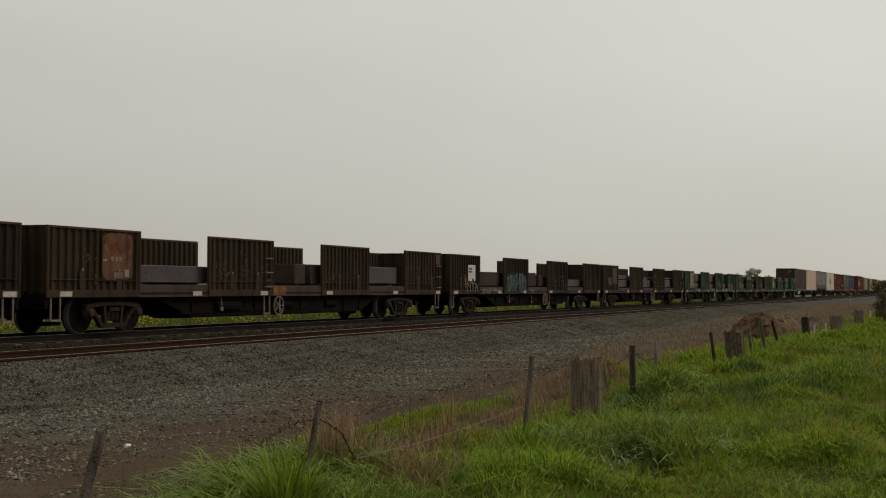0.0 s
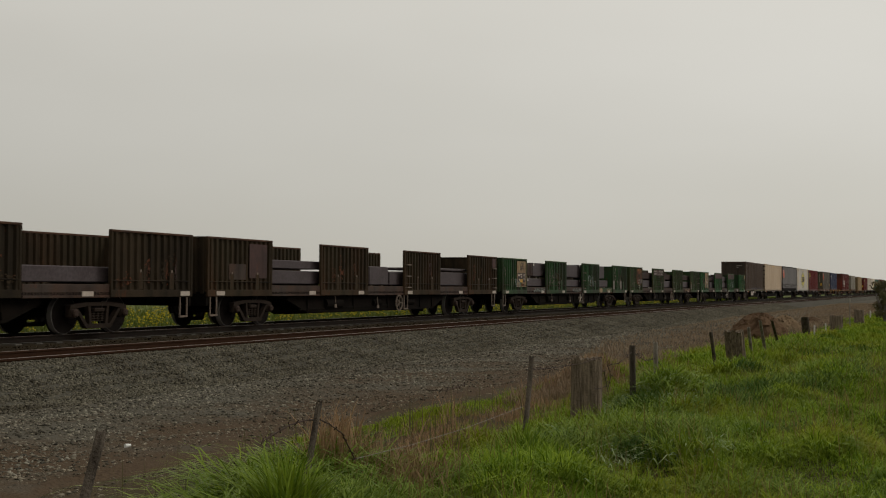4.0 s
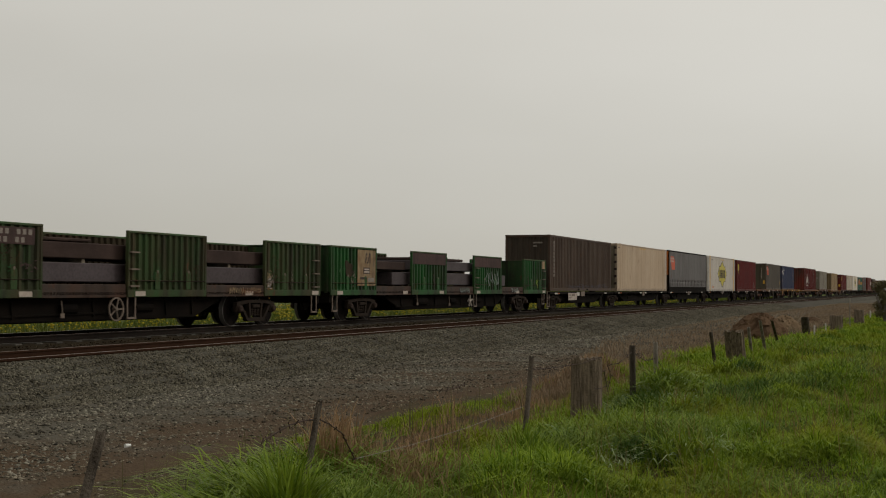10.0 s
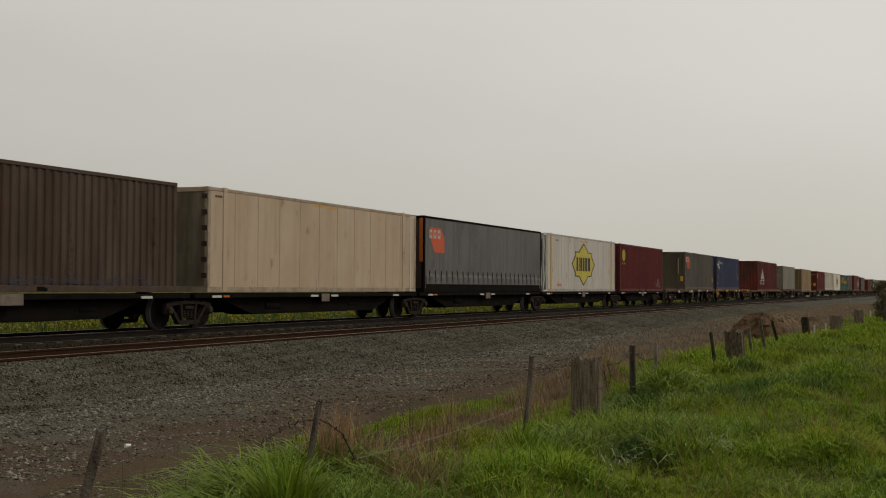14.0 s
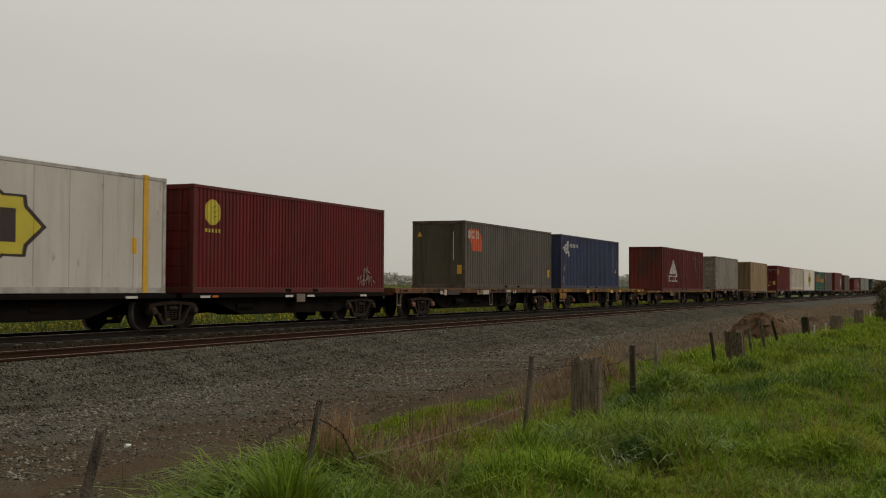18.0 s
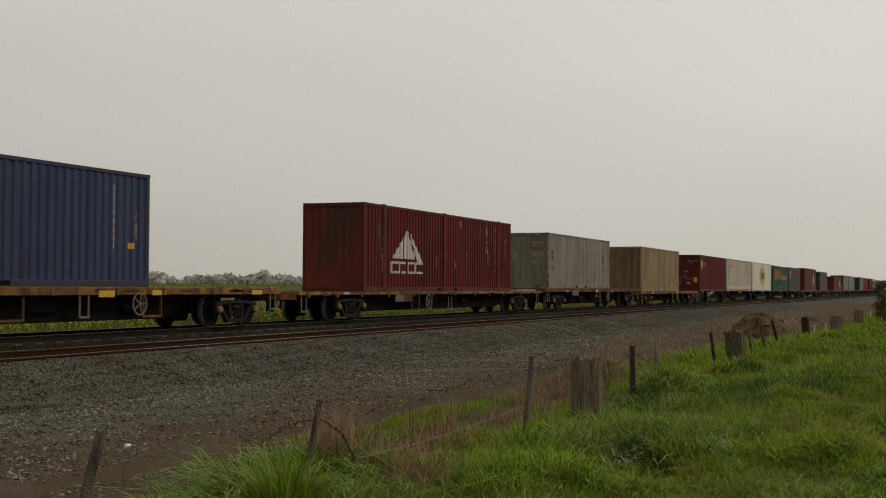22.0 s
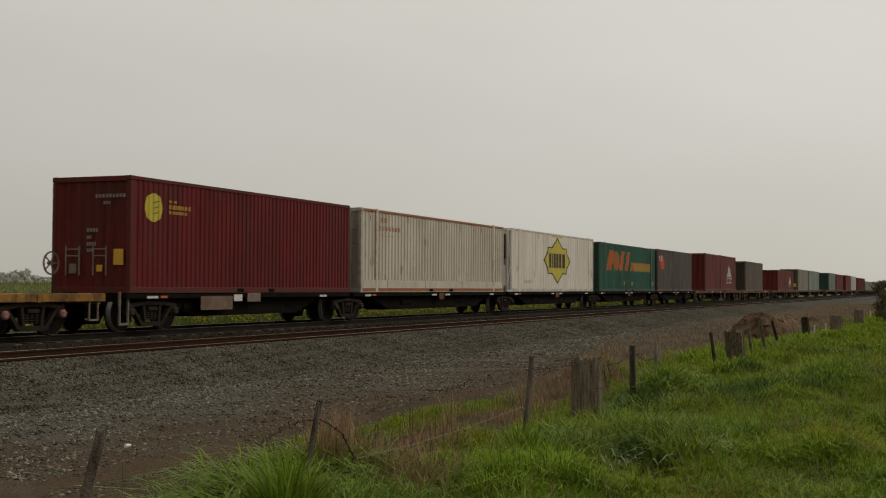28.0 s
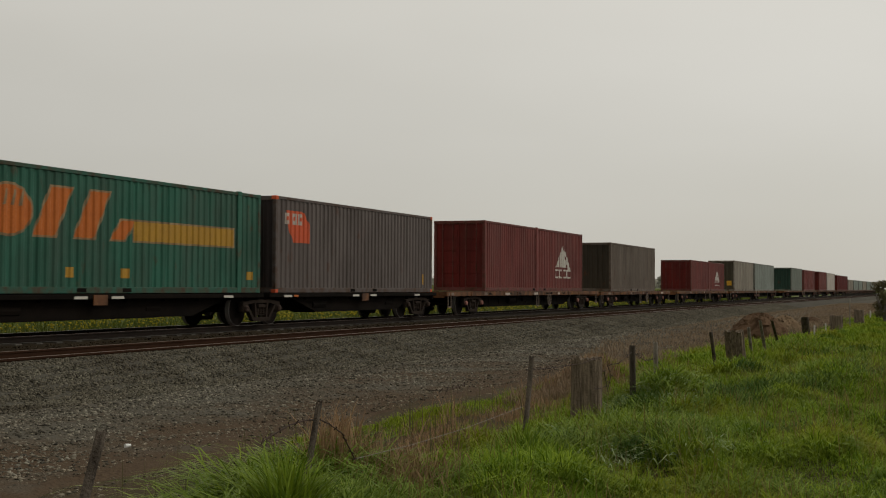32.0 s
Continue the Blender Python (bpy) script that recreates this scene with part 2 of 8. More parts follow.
M_BROWN2 = mat("dark_brown_steel", (0.033, 0.0255, 0.0145), (0.055, 0.03, 0.016), 0.8, 0.0, scale=1.3, streak=0.8, amount=0.75, grime=(0.012, 0.0095, 0.006), grime_amount=0.75, rust=0.6, spec=0.08)
M_GREEN = mat("faded_green_steel", (0.016, 0.058, 0.015), (0.028, 0.026, 0.014), 0.65, 0.0, scale=1.3, streak=0.8, amount=0.9, grime=(0.012, 0.009, 0.007), grime_amount=0.8, rust=0.6)
M_GREEN2 = mat("rust_streaked_green_steel", (0.024, 0.062, 0.017), (0.052, 0.034, 0.018), 0.7, 0.0, scale=1.8, streak=0.85, amount=0.85, grime=(0.016, 0.014, 0.009), grime_amount=0.75, rust=0.75)
M_GREEN3 = mat("bright_green_steel", (0.014, 0.084, 0.018), (0.028, 0.042, 0.016), 0.6, 0.0, scale=1.3, streak=0.8, amount=0.85, grime=(0.012, 0.009, 0.007), grime_amount=0.8, rust=0.6)
M_PRIMER = mat("mauve_primer", (0.075, 0.042, 0.037), (0.045, 0.03, 0.027), 0.8, scale=1.5, amount=0.8, grime=(0.03, 0.02, 0.016), rust=0.3)
M_RUST = mat("orange_rust", (0.16, 0.05, 0.02), (0.05, 0.024, 0.014), 0.9, scale=3, amount=1.0, grime=(0.02, 0.014, 0.01))
M_PLANK = mat("grey_brown_sill", (0.052, 0.038, 0.03), (0.07, 0.028, 0.014), 0.8, scale=1.0, streak=0.2, amount=0.8, grime=(0.012, 0.009, 0.007), grime_amount=0.75, rust=0.6)
M_SLAB = mat("mill_scale_steel", (0.068, 0.053, 0.055), (0.042, 0.03, 0.03), 0.6, 0.0, scale=0.9, streak=-0.5, amount=0.9, fine=14, spec=0.2)
M_SLAB2 = mat("rusty_plate_steel", (0.052, 0.033, 0.027), (0.028, 0.018, 0.015), 0.8, 0.0, scale=1.2, amount=0.9, spec=0.1)
M_LABEL = mat("pale_label", (0.42, 0.36, 0.3), (0.28, 0.22, 0.18), 0.6, scale=6, bump=0)
M_FADED = mat("faded_lettering", (0.22, 0.19, 0.16), (0.12, 0.095, 0.08), 0.6, scale=7, bump=0)
M_GRAF_W = mat("white_graffiti", (0.27, 0.22, 0.2), (0.16, 0.1, 0.09), 0.6, scale=6, bump=0)
M_RUSTLINE = mat("orange_rust_line", (0.3, 0.11, 0.04), (0.16, 0.06, 0.03), 0.8, scale=3, bump=0.02)
M_WHITE = mat("white_paint", (0.52, 0.49, 0.43), (0.34, 0.3, 0.25), 0.5, scale=5, bump=0.02)
M_BEIGE = mat("beige_panel", (0.3, 0.22, 0.12), (0.2, 0.11, 0.05), 0.6, scale=3, bump=0.02, amount=0.9, grime=(0.06, 0.04, 0.025))
M_GRAF = mat("pale_graffiti", (0.24, 0.28, 0.25), (0.13, 0.16, 0.15), 0.6, scale=5, bump=0, grime=(0.04, 0.04, 0.035))
M_GRAF_C = mat("turquoise_graffiti", (0.06, 0.15, 0.13), (0.022, 0.055, 0.048), 0.6, scale=5, bump=0, amount=0.8, grime=(0.015, 0.018, 0.016), grime_amount=0.75)
M_GRAF_D = mat("dark_graffiti_fill", (0.014, 0.02, 0.018), (0.02, 0.032, 0.028), 0.7, scale=4, bump=0)
M_LIME = mat("lime_graffiti", (0.3, 0.42, 0.04), rough=0.6, bump=0)
M_STEP = mat("step_paint", (0.17, 0.13, 0.1), (0.1, 0.07, 0.055), 0.6, scale=4, bump=0)
M_YELLOW = mat("yellow_paint", (0.55, 0.31, 0.03), (0.4, 0.22, 0.03), 0.5, scale=4, bump=0.03)
M_STAR = mat("star_yellow", (0.46, 0.38, 0.04), (0.38, 0.31, 0.045), 0.5, scale=2, fine=500, bump=0.0)
M_BLUE_TRACE = mat("faded_blue_trace", (0.042, 0.038, 0.055), (0.05, 0.04, 0.04), 0.6, scale=3, bump=0)
M_FADED_ORANGE = mat("faded_orange_paint", (0.32, 0.16, 0.09), (0.36, 0.25, 0.17), 0.6, scale=5, bump=0, amount=0.8)
M_TAN = mat("rusty_tan_plate", (0.15, 0.105, 0.075), (0.1, 0.045, 0.025), 0.7, scale=3, amount=0.9, bump=0.05)
M_INK = mat("dark_ink", (0.045, 0.03, 0.025), rough=0.6, bump=0)
M_REDLOGO = mat("red_logo", (0.5, 0.085, 0.03), (0.4, 0.08, 0.04), 0.55, scale=3, bump=0.03)
M_ORANGE = mat("orange_letter", (0.42, 0.115, 0.02), (0.33, 0.09, 0.02), 0.55, scale=2, bump=0.03)
M_AMBER = mat("amber_bar", (0.36, 0.2, 0.025), (0.28, 0.15, 0.03), 0.55, scale=2, bump=0.03)
M_RUSTDECK = mat("rusty_deck_edge", (0.16, 0.07, 0.03), (0.06, 0.032, 0.02), 0.8, scale=2.0, amount=0.95, grime=(0.02, 0.014, 0.01), grime_amount=0.7)
M_OCHRE = mat("ochre_deck_edge", (0.25, 0.125, 0.026), (0.075, 0.032, 0.016), 0.8, scale=2.2, amount=1.0, grime=(0.025, 0.015, 0.01), grime_amount=0.75)
M_TIMBER = mat("grey_deck_timber", (0.24, 0.2, 0.15), (0.15, 0.12, 0.09), 0.85, scale=4)


EDGE_OF = {}


def paint(name, base, other=None, amount=0.55, streak=0.8):
    """Container paint with run-down dirt and small rust spots; the frame takes a darker, rustier version."""
    keep_ = 0.35 if max(base) < 0.3 else 0.6
    dirt = tuple(keep_ * c * q for c, q in zip(base, (1.05, 1.0, 0.9)))
    m = mat(name, base, other, 0.6, 0.0, scale=0.9, fine=60, bump=0.015, streak=streak, amount=amount, lo=0.4, hi=0.66, spec=0.1, grime=dirt, grime_amount=0.36 if max(base) > 0.3 else 0.5, rust=0.45)
    edge = tuple(0.75 * c + 0.004 for c in base)
    EDGE_OF[name] = mat(name + "_frame", edge, (0.06, 0.03, 0.016), 0.6, 0.0, scale=2.6, fine=50, bump=0.05, amount=0.4 if max(base) > 0.3 else 0.9, lo=0.42, hi=0.64, spec=0.12)
    return m


# ---- mesh helpers ----
def box(bm, x0, x1, y0, y1, z0, z1, bevel=0.0):
    vs = [bm.verts.new(p) for p in ((x0, y0, z0), (x1, y0, z0), (x1, y1, z0), (x0, y1, z0), (x0, y0, z1), (x1, y0, z1), (x1, y1, z1), (x0, y1, z1))]
    fs = [bm.faces.new([vs[i] for i in f]) for f in ((3, 2, 1, 0), (4, 5, 6, 7), (0, 1, 5, 4), (1, 2, 6, 5), (2, 3, 7, 6), (3, 0, 4, 7))]
    if bevel:
        bmesh.ops.bevel(bm, geom=list({e for f in fs for e in f.edges}), offset=bevel, segments=1, affect="EDGES")


def beam(bm, a, b, w, h):
    """A square bar from a to b, w across and h deep."""
    a, b = Vector(a), Vector(b)
    d = (b - a).normalized()
    s = d.cross(Vector((0, 0, 1)))
    s = s.normalized() if s.length > 1e-3 else Vector((1, 0, 0))
    u = s.cross(d).normalized()
    vs = [bm.verts.new(p + s * i * w / 2 + u * j * h / 2) for p in (a, b) for i, j in ((-1, -1), (1, -1), (1, 1), (-1, 1))]
    for f in ((3, 2, 1, 0), (4, 5, 6, 7), (0, 1, 5, 4), (1, 2, 6, 5), (2, 3, 7, 6), (3, 0, 4, 7)):
        bm.faces.new([vs[i] for i in f])


def disc(bm, x0, x1, y, z, r, n=20, r2=None):
    """A drum whose axis lies along x."""
    r2 = r if r2 is None else r2
    rings = []
    for x, rr in ((x0, r), (x1, r2)):
        rings.append([bm.verts.new((x, y + rr * math.cos(i * 2 * math.pi / n), z + rr * math.sin(i * 2 * math.pi / n))) for i in range(n)])
    for i in range(n):
        bm.faces.new((rings[0][i], rings[0][(i + 1) % n], rings[1][(i + 1) % n], rings[1][i]))
    bm.faces.new(rings[0][::-1])
    bm.faces.new(rings[1])


def prism(bm, pts, x0, x1):
    """A flat outline of (y, z) points, x0 to x1 thick."""
    a = [bm.verts.new((x0, y, z)) for y, z in pts]
    b = [bm.verts.new((x1, y, z)) for y, z in pts]
    n = len(pts)
    for i in range(n):
        bm.faces.new((a[i], a[(i + 1) % n], b[(i + 1) % n], b[i]))
    bm.faces.new(a[::-1])
    bm.faces.new(b)


def mesh_of(name, bm, material):
    bmesh.ops.recalc_face_normals(bm, faces=bm.faces[:])
    me = bpy.data.meshes.new(name)
    bm.to_mesh(me)
    bm.free()
    me.materials.append(material)
    return me


def part(name, bm, material, parent, label=""):
    """One mesh object under a thing or under a part."""
    ob = new(name, bm if isinstance(bm, bpy.types.Mesh) else mesh_of(name, bm, material))
    ob.parent = parent
    return tagged(ob, label)


def thing(name, label, category, group="", kind="", m=None):
    ob = new(name)
    ob.empty_display_size = 0.3
    if m is not None:
        ob.matrix_world = m
    return tagged(ob, label, category, group, kind)


def mesh_np(name, verts, faces, material, smooth=False):
    """A mesh from arrays: verts (n, 3), faces a list of (m, k) arrays."""
    me = bpy.data.meshes.new(name)
    me.vertices.add(len(verts))
    me.vertices.foreach_set("co", np.asarray(verts, np.float32).ravel())
    loops = np.concatenate([f.ravel() for f in faces]).astype(np.int32)
    sizes = np.concatenate([np.full(len(f), f.shape[1]) for f in faces])
    starts = np.concatenate([[0], np.cumsum(sizes)[:-1]]).astype(np.int32)
    me.loops.add(len(loops))
    me.loops.foreach_set("vertex_index", loops)
    me.polygons.add(len(sizes))
    me.polygons.foreach_set("loop_start", starts)
    if smooth:
        me.polygons.foreach_set("use_smooth", np.ones(len(sizes), bool))
    me.update(calc_edges=True)
    me.validate()
    me.materials.append(material)
    return me


rng = np.random.default_rng(5)
MOVING = []      # every thing of the train with its place along the train
WHEELSETS = []   # the wheelsets that turn


# ---- ground ----
# swells (+) and hollows (-) of the verge: across, along, their half widths, their height
HUMPS = ((2.3, 10.8, 0.4, 0.8, 0.05), (1.9, 9.2, 0.5, 0.7, -0.05), (2.45, 16.4, 0.4, 2.0, 0.02), (2.1, 18.5, 0.6, 1.2, 0.03), (2.0, 13.6, 0.6, 1.2, 0.04), (1.2, 11.5, 0.5, 1.0, 0.1), (1.6, 21.0, 0.7, 2.0, 0.12), (0.8, 16.0, 0.5, 1.4, -0.1),
         (3.3, 15.2, 0.45, 1.1, 0.3), (3.2, 20.3, 0.5, 3.0, 0.2), (3.2, 26.0, 0.6, 3.6, 0.18), (3.2, 32.0, 0.6, 4.0, 0.16), (1.2, 26.0, 0.7, 2.0, -0.14), (2.2, 25.0, 0.6, 2.2, 0.1), (2.7, 8.3, 0.4, 0.7, 0.1), (4.15, 7.85, 0.4, 0.55, 0.16))


def ground_z(x, y):
    """Height of the ground: verge, gravel road, tracks, and the field that rises behind."""
    w = -x
    z = np.interp(w, [-60, 0, 5.2, 6.6, 12.6, 16, 22.8, 24, 30, 60, 90, 4000], [0.1, -0.28, -0.33, -0.46, -0.45, -0.42, -0.5, -0.42, -0.2, 1.15, 1.25, 1.2])
    mound = 0.34 * np.exp(-(((w - 4.5) / 0.45) ** 2 + ((y - 16.6) / 1.3) ** 2)) + 0.03 * np.exp(-(((w - 2.9) / 0.35) ** 2 + ((y - 11.0) / 1.0) ** 2))
    for hw, hy, rw, rh, deep in HUMPS:
        mound = mound + deep * np.exp(-(((w - hw) / rw) ** 2 + ((y - hy) / rh) ** 2))
    lumps = (0.09 * np.sin(x * 1.3 + y * 0.7) * np.sin(y * 0.9 - x * 0.4) + 0.05 * np.sin(x * 3.1 - y * 1.1) * np.sin(y * 2.3 + x * 1.7)) * np.clip((6.3 - w) / 1.0, 0, 1)
    return z + mound + lumps


def spaced(a, b, n, power=1.0):
    return a + (b - a) * np.linspace(0, 1, n) ** power


gx = -np.unique(np.concatenate([[-1500, -600, -200, -80, -30, -10], np.arange(-4, 26, 0.35), spaced(26, 90, 30), spaced(95, 3500, 30, 2.5)]))
gy = np.unique(np.concatenate([[-1500, -500, -150, -60, -20, -8], np.arange(-4, 60, 0.5), spaced(60, 220, 60), spaced(225, 4500, 35, 2.2)]))
GX, GY = np.meshgrid(gx, gy, indexing="ij")
GZ = ground_z(GX, GY) + np.where((-GX < 6) & (-GX > -4) & (GY < 60), 0.02, 0) * np.sin(GX * 7) * np.cos(GY * 5)
gi = np.arange(GX.size).reshape(GX.shape)
gquad = np.stack([gi[:-1, :-1], gi[1:, :-1], gi[1:, 1:], gi[:-1, 1:]], -1).reshape(-1, 4)[:, ::-1]
ground = new("ground", mesh_np("ground", np.stack([GX, GY, GZ], -1).reshape(-1, 3), [gquad], M_SOIL, True))
tagged(ground, "grassy ground of the paddock and the verge", "ground", kind="structure")
ground.data.materials.append(M_FIELD)
fx = np.array([ground.data.polygons[i].center.x for i in range(len(ground.data.polygons))])
ground.data.polygons.foreach_set("material_index", (fx < -22.5).astype(np.int32))

# gravel road beside the tracks, with a ragged edge against the grass
ry = np.unique(np.concatenate([np.arange(-6, 70, 0.4), spaced(70, 900, 60, 1.8)]))
cols = 22
redge = 6.6 + 0.25 * np.sin(ry * 0.45 + 1) + 0.18 * np.sin(ry * 1.7) + 0.1 * np.sin(ry * 4.1)
RW = redge[:, None] + (12.3 - redge[:, None]) * np.linspace(0, 1, cols)[None, :]
RY = np.repeat(ry[:, None], cols, 1)


def road_z(w, y):
    return ground_z(-w, y) + 0.03 + 0.02 * np.sin((w - 6) * 2.2) + 0.012 * np.sin(w * 5.1 + y * 1.3) * np.sin(y * 2.3)


RZ = road_z(RW, RY)
RZ[:, 0] -= 0.05
ri = np.arange(RW.size).reshape(RW.shape)
rquad = np.stack([ri[:-1, :-1], ri[1:, :-1], ri[1:, 1:], ri[:-1, 1:]], -1).reshape(-1, 4)
road = new("road", mesh_np("road", np.stack([-RW, RY, RZ], -1).reshape(-1, 3), [rquad], M_ROAD, True))
tagged(road, "grey and brown gravel access road beside the tracks", "road", kind="structure")

# ballast bed under both tracks
BED = [(11.4, -0.45), (12.3, -0.28), (13.1, -0.1), (13.5, -0.05), (13.76, -0.08), (13.9, -0.16), (14.55, -0.17), (15.2, -0.17), (15.4, -0.1), (16.2, -0.12), (17.2, -0.3), (17.9, -0.3), (18.6, -0.2), (19.0, -0.155), (19.5, -0.17), (20.9, -0.17), (21.2, -0.12), (21.8, -0.14), (22.9, -0.52)]


def bed_z(w):
    return np.interp(w, [a for a, b in BED], [b for a, b in BED])


by = np.unique(np.concatenate([np.arange(-10, 80, 0.5), spaced(80, 1200, 60, 1.8)]))
bw = np.unique(np.concatenate([np.arange(11.4, 22.9, 0.12), [22.9]]))
BW, BY = np.meshgrid(bw, by)
BZ = bed_z(BW) + 0.02 * np.sin(BW * 9 + BY * 3) * np.sin(BY * 4.3 - BW * 5)
bi = np.arange(BW.size).reshape(BW.shape)
bquad = np.stack([bi[:-1, :-1], bi[1:, :-1], bi[1:, 1:], bi[:-1, 1:]], -1).reshape(-1, 4)
bed = new("trackbed", mesh_np("trackbed", np.stack([-BW, BY, BZ], -1).reshape(-1, 3), [bquad], M_BALLAST, True))
bed.data.materials.append(M_DARKSTONE)
bed.data.polygons.foreach_set("material_index", np.repeat([((bw[:-1] + bw[1:]) / 2 > 15.5)], len(by) - 1, 0).ravel().astype(np.int32))
tagged(bed, "dark grey crushed stone ballast bed", "ballast", kind="structure")


def patchy(w, y, s=0.35):
    """A smooth value from 0 to 1 that varies over the verge."""
    return np.clip(0.5 + 0.3 * np.sin(w * 2.1 * s * 2 + y * 1.1 * s * 2 + 1) + 0.3 * np.sin(y * 2.3 * s - w * 3.7 * s) + 0.2 * np.sin(y * 5.1 * s + w * 2.9 * s), 0, 1)


def stones(name, w, y, z, size, material, label, flat=0.8):
    """Crushed stones, each an uneven eight-sided lump of its own."""
    n = len(w)
    base = np.array([(1, 0, 0), (-1, 0, 0), (0, 1, 0), (0, -1, 0), (0, 0, 1), (0, 0, -1)], float)
    v = base[None] * (size[:, None, None] * rng.uniform(0.55, 1.25, (n, 6, 1)))
    v += rng.normal(0, 0.22, (n, 6, 3)) * size[:, None, None]
    a, b = rng.uniform(0, 6.28, n), rng.uniform(-0.9, 0.9, n)
    c, s = np.cos(a), np.sin(a)
    x2, y2 = v[..., 0] * c[:, None] - v[..., 1] * s[:, None], v[..., 0] * s[:, None] + v[..., 1] * c[:, None]
    c, s = np.cos(b), np.sin(b)
    y3, z3 = y2 * c[:, None] - v[..., 2] * s[:, None], y2 * s[:, None] + v[..., 2] * c[:, None]
    v = np.stack([x2 - w[:, None], y3 + y[:, None], z3 * flat + z[:, None]], -1).reshape(-1, 3)
    tri = np.array([(0, 2, 4), (2, 1, 4), (1, 3, 4), (3, 0, 4), (2, 0, 5), (1, 2, 5), (3, 1, 5), (0, 3, 5)])
    f = (np.arange(n)[:, None, None] * 6 + tri[None]).reshape(-1, 3)
    return tagged(new(name, mesh_np(name, v, [f], material)), label, "stones", kind="stuff")


n = 150000
sy = 7 + 100 * rng.random(n) ** 1.8
sw = np.where(rng.random(n) < 0.72, rng.uniform(10.9, 13.75, n), rng.uniform(13.75, 18.8, n))
bz_ = np.where(sw < 11.5, road_z(sw, sy), np.maximum(bed_z(sw), road_z(np.minimum(sw, 11.9), sy))) + 0.004
bs_ = rng.uniform(0.013, 0.031, n) * (1 + sy / 130)
for near_, mm, nm, lab in ((True, M_STONE, "ballast_stones", "loose grey crushed stones of the ballast"), (False, M_DARKSTONE, "oily_stones", "dark stones between the tracks")):
    q = (sw < 15.5) == near_
    stones(nm, sw[q], sy[q], bz_[q], bs_[q], mm, lab)
n = 150000
sy = 5 + 75 * rng.random(n) ** 1.8
sw = 4.9 + 6.9 * rng.random(n) ** 0.75
keep = (patchy(sw, sy, 0.8) * 0.5 + patchy(sw * 2, sy, 2.1) * 0.3 + (sw - 5.2) / 5.0) > rng.random(n) * 0.95
keep &= (sw > 6.3) | (sy < 12)
sw, sy = sw[keep], sy[keep]
grey = (sw + 1.2 * patchy(sw, sy, 0.5) + rng.normal(0, 0.5, len(sw))) > 8.6
zz_ = np.where(sw > 6.7, road_z(sw, sy), ground_z(-sw, sy)) + 0.002
ss_ = (0.004 + 0.022 * rng.random(len(sw)) ** 2.6) * (1 + sy / 70)
stones("road_stones", sw[~grey], sy[~grey], zz_[~grey], ss_[~grey], M_PEBBLE, "small loose brown stones on the gravel road", 0.5)
stones("grey_stones", sw[grey], sy[grey], zz_[grey], ss_[grey] * 1.15, M_GREY, "small loose grey stones spilled from the ballast", 0.6)

# ---- the two tracks ----
RAIL_OUT = [(-0.07, -0.17), (0.07, -0.17), (0.07, -0.155), (0.012, -0.135), (0.012, -0.045), (0.034, -0.035), (0.034, -0.003), (-0.034, -0.003), (-0.034, -0.035), (-0.012, -0.045), (-0.012, -0.135), (-0.07, -0.155)]


def rail_mesh(material):
    bm = bmesh.new()
    ends = [[bm.verts.new((x, y, z)) for x, z in RAIL_OUT] for y in (-40.0, 900.0)]
    for i in range(len(RAIL_OUT)):
        j = (i + 1) % len(RAIL_OUT)
        bm.faces.new((ends[0][i], ends[0][j], ends[1][j], ends[1][i]))
    return mesh_of("rail", bm, material)


def head_mesh():
    bm = bmesh.new()
    box(bm, -0.031, 0.031, -40.0, 900.0, -0.003, 0.0)
    return mesh_of("rail_head", bm, M_RAILTOP)


def sleeper_mesh():
    bm = bmesh.new()
    box(bm, -1.25, 1.25, -0.12, 0.12, -0.36, -0.135, 0.02)
    return mesh_of("sleeper", bm, M_SLEEPER)


RAIL_DARK = rail_mesh(M_DARKRAIL)
RAIL, HEAD, SLEEPER = rail_mesh(M_RAIL), head_mesh(), sleeper_mesh()
for tx, half, label in ((NEAR_X, 0.75, "empty railway track with rusty rails"), (TRAIN_X, 0.75, "railway track that carries the freight train")):
    track = thing("railway_track", label, "track", kind="structure", m=pose(tx, 0, 0))
    for s in (-half, half):
        r = part("rail", RAIL if tx == NEAR_X else RAIL_DARK, None, track, "long rusty steel rail" if tx == NEAR_X else "dark steel rail")
        r.location.x = s
        h = part("rail_head", HEAD, None, r, "worn bright running surface")
    for i in range(120):
        s = part("sleeper", SLEEPER, None, track)
        s.location.y = 4.0 + i * 0.68


# ---- running gear ----
AXLE = 0.95


def wheelset_mesh():
    bm = bmesh.new()
    disc(bm, -0.95, 0.95, 0, 0, 0.07, 10)
    for s in (-1, 1):
        disc(bm, s * 0.69, s * 0.82, 0, 0, 0.455, 28)
        disc(bm, s * 0.66, s * 0.69, 0, 0, 0.485, 28)
        disc(bm, s * 0.82, s * 0.835, 0, 0, 0.33, 24, 0.2)
        disc(bm, s * 0.82, s * 0.826, 0, 0, 0.455, 28, 0.445)
        for k in range(3):
            a = k * 2.09
            disc(bm, s * 0.82, s * 0.838, 0.36 * math.cos(a), 0.36 * math.sin(a), 0.03, 6)
    me = mesh_of("wheelset", bm, M_WHEEL)
    me.materials.append(M_TREAD)
    for f in me.polygons:
        if len(f.vertices) == 4 and 0.435 < math.hypot(f.center.y, f.center.z) < 0.47:
            f.material_index = 1
    return me


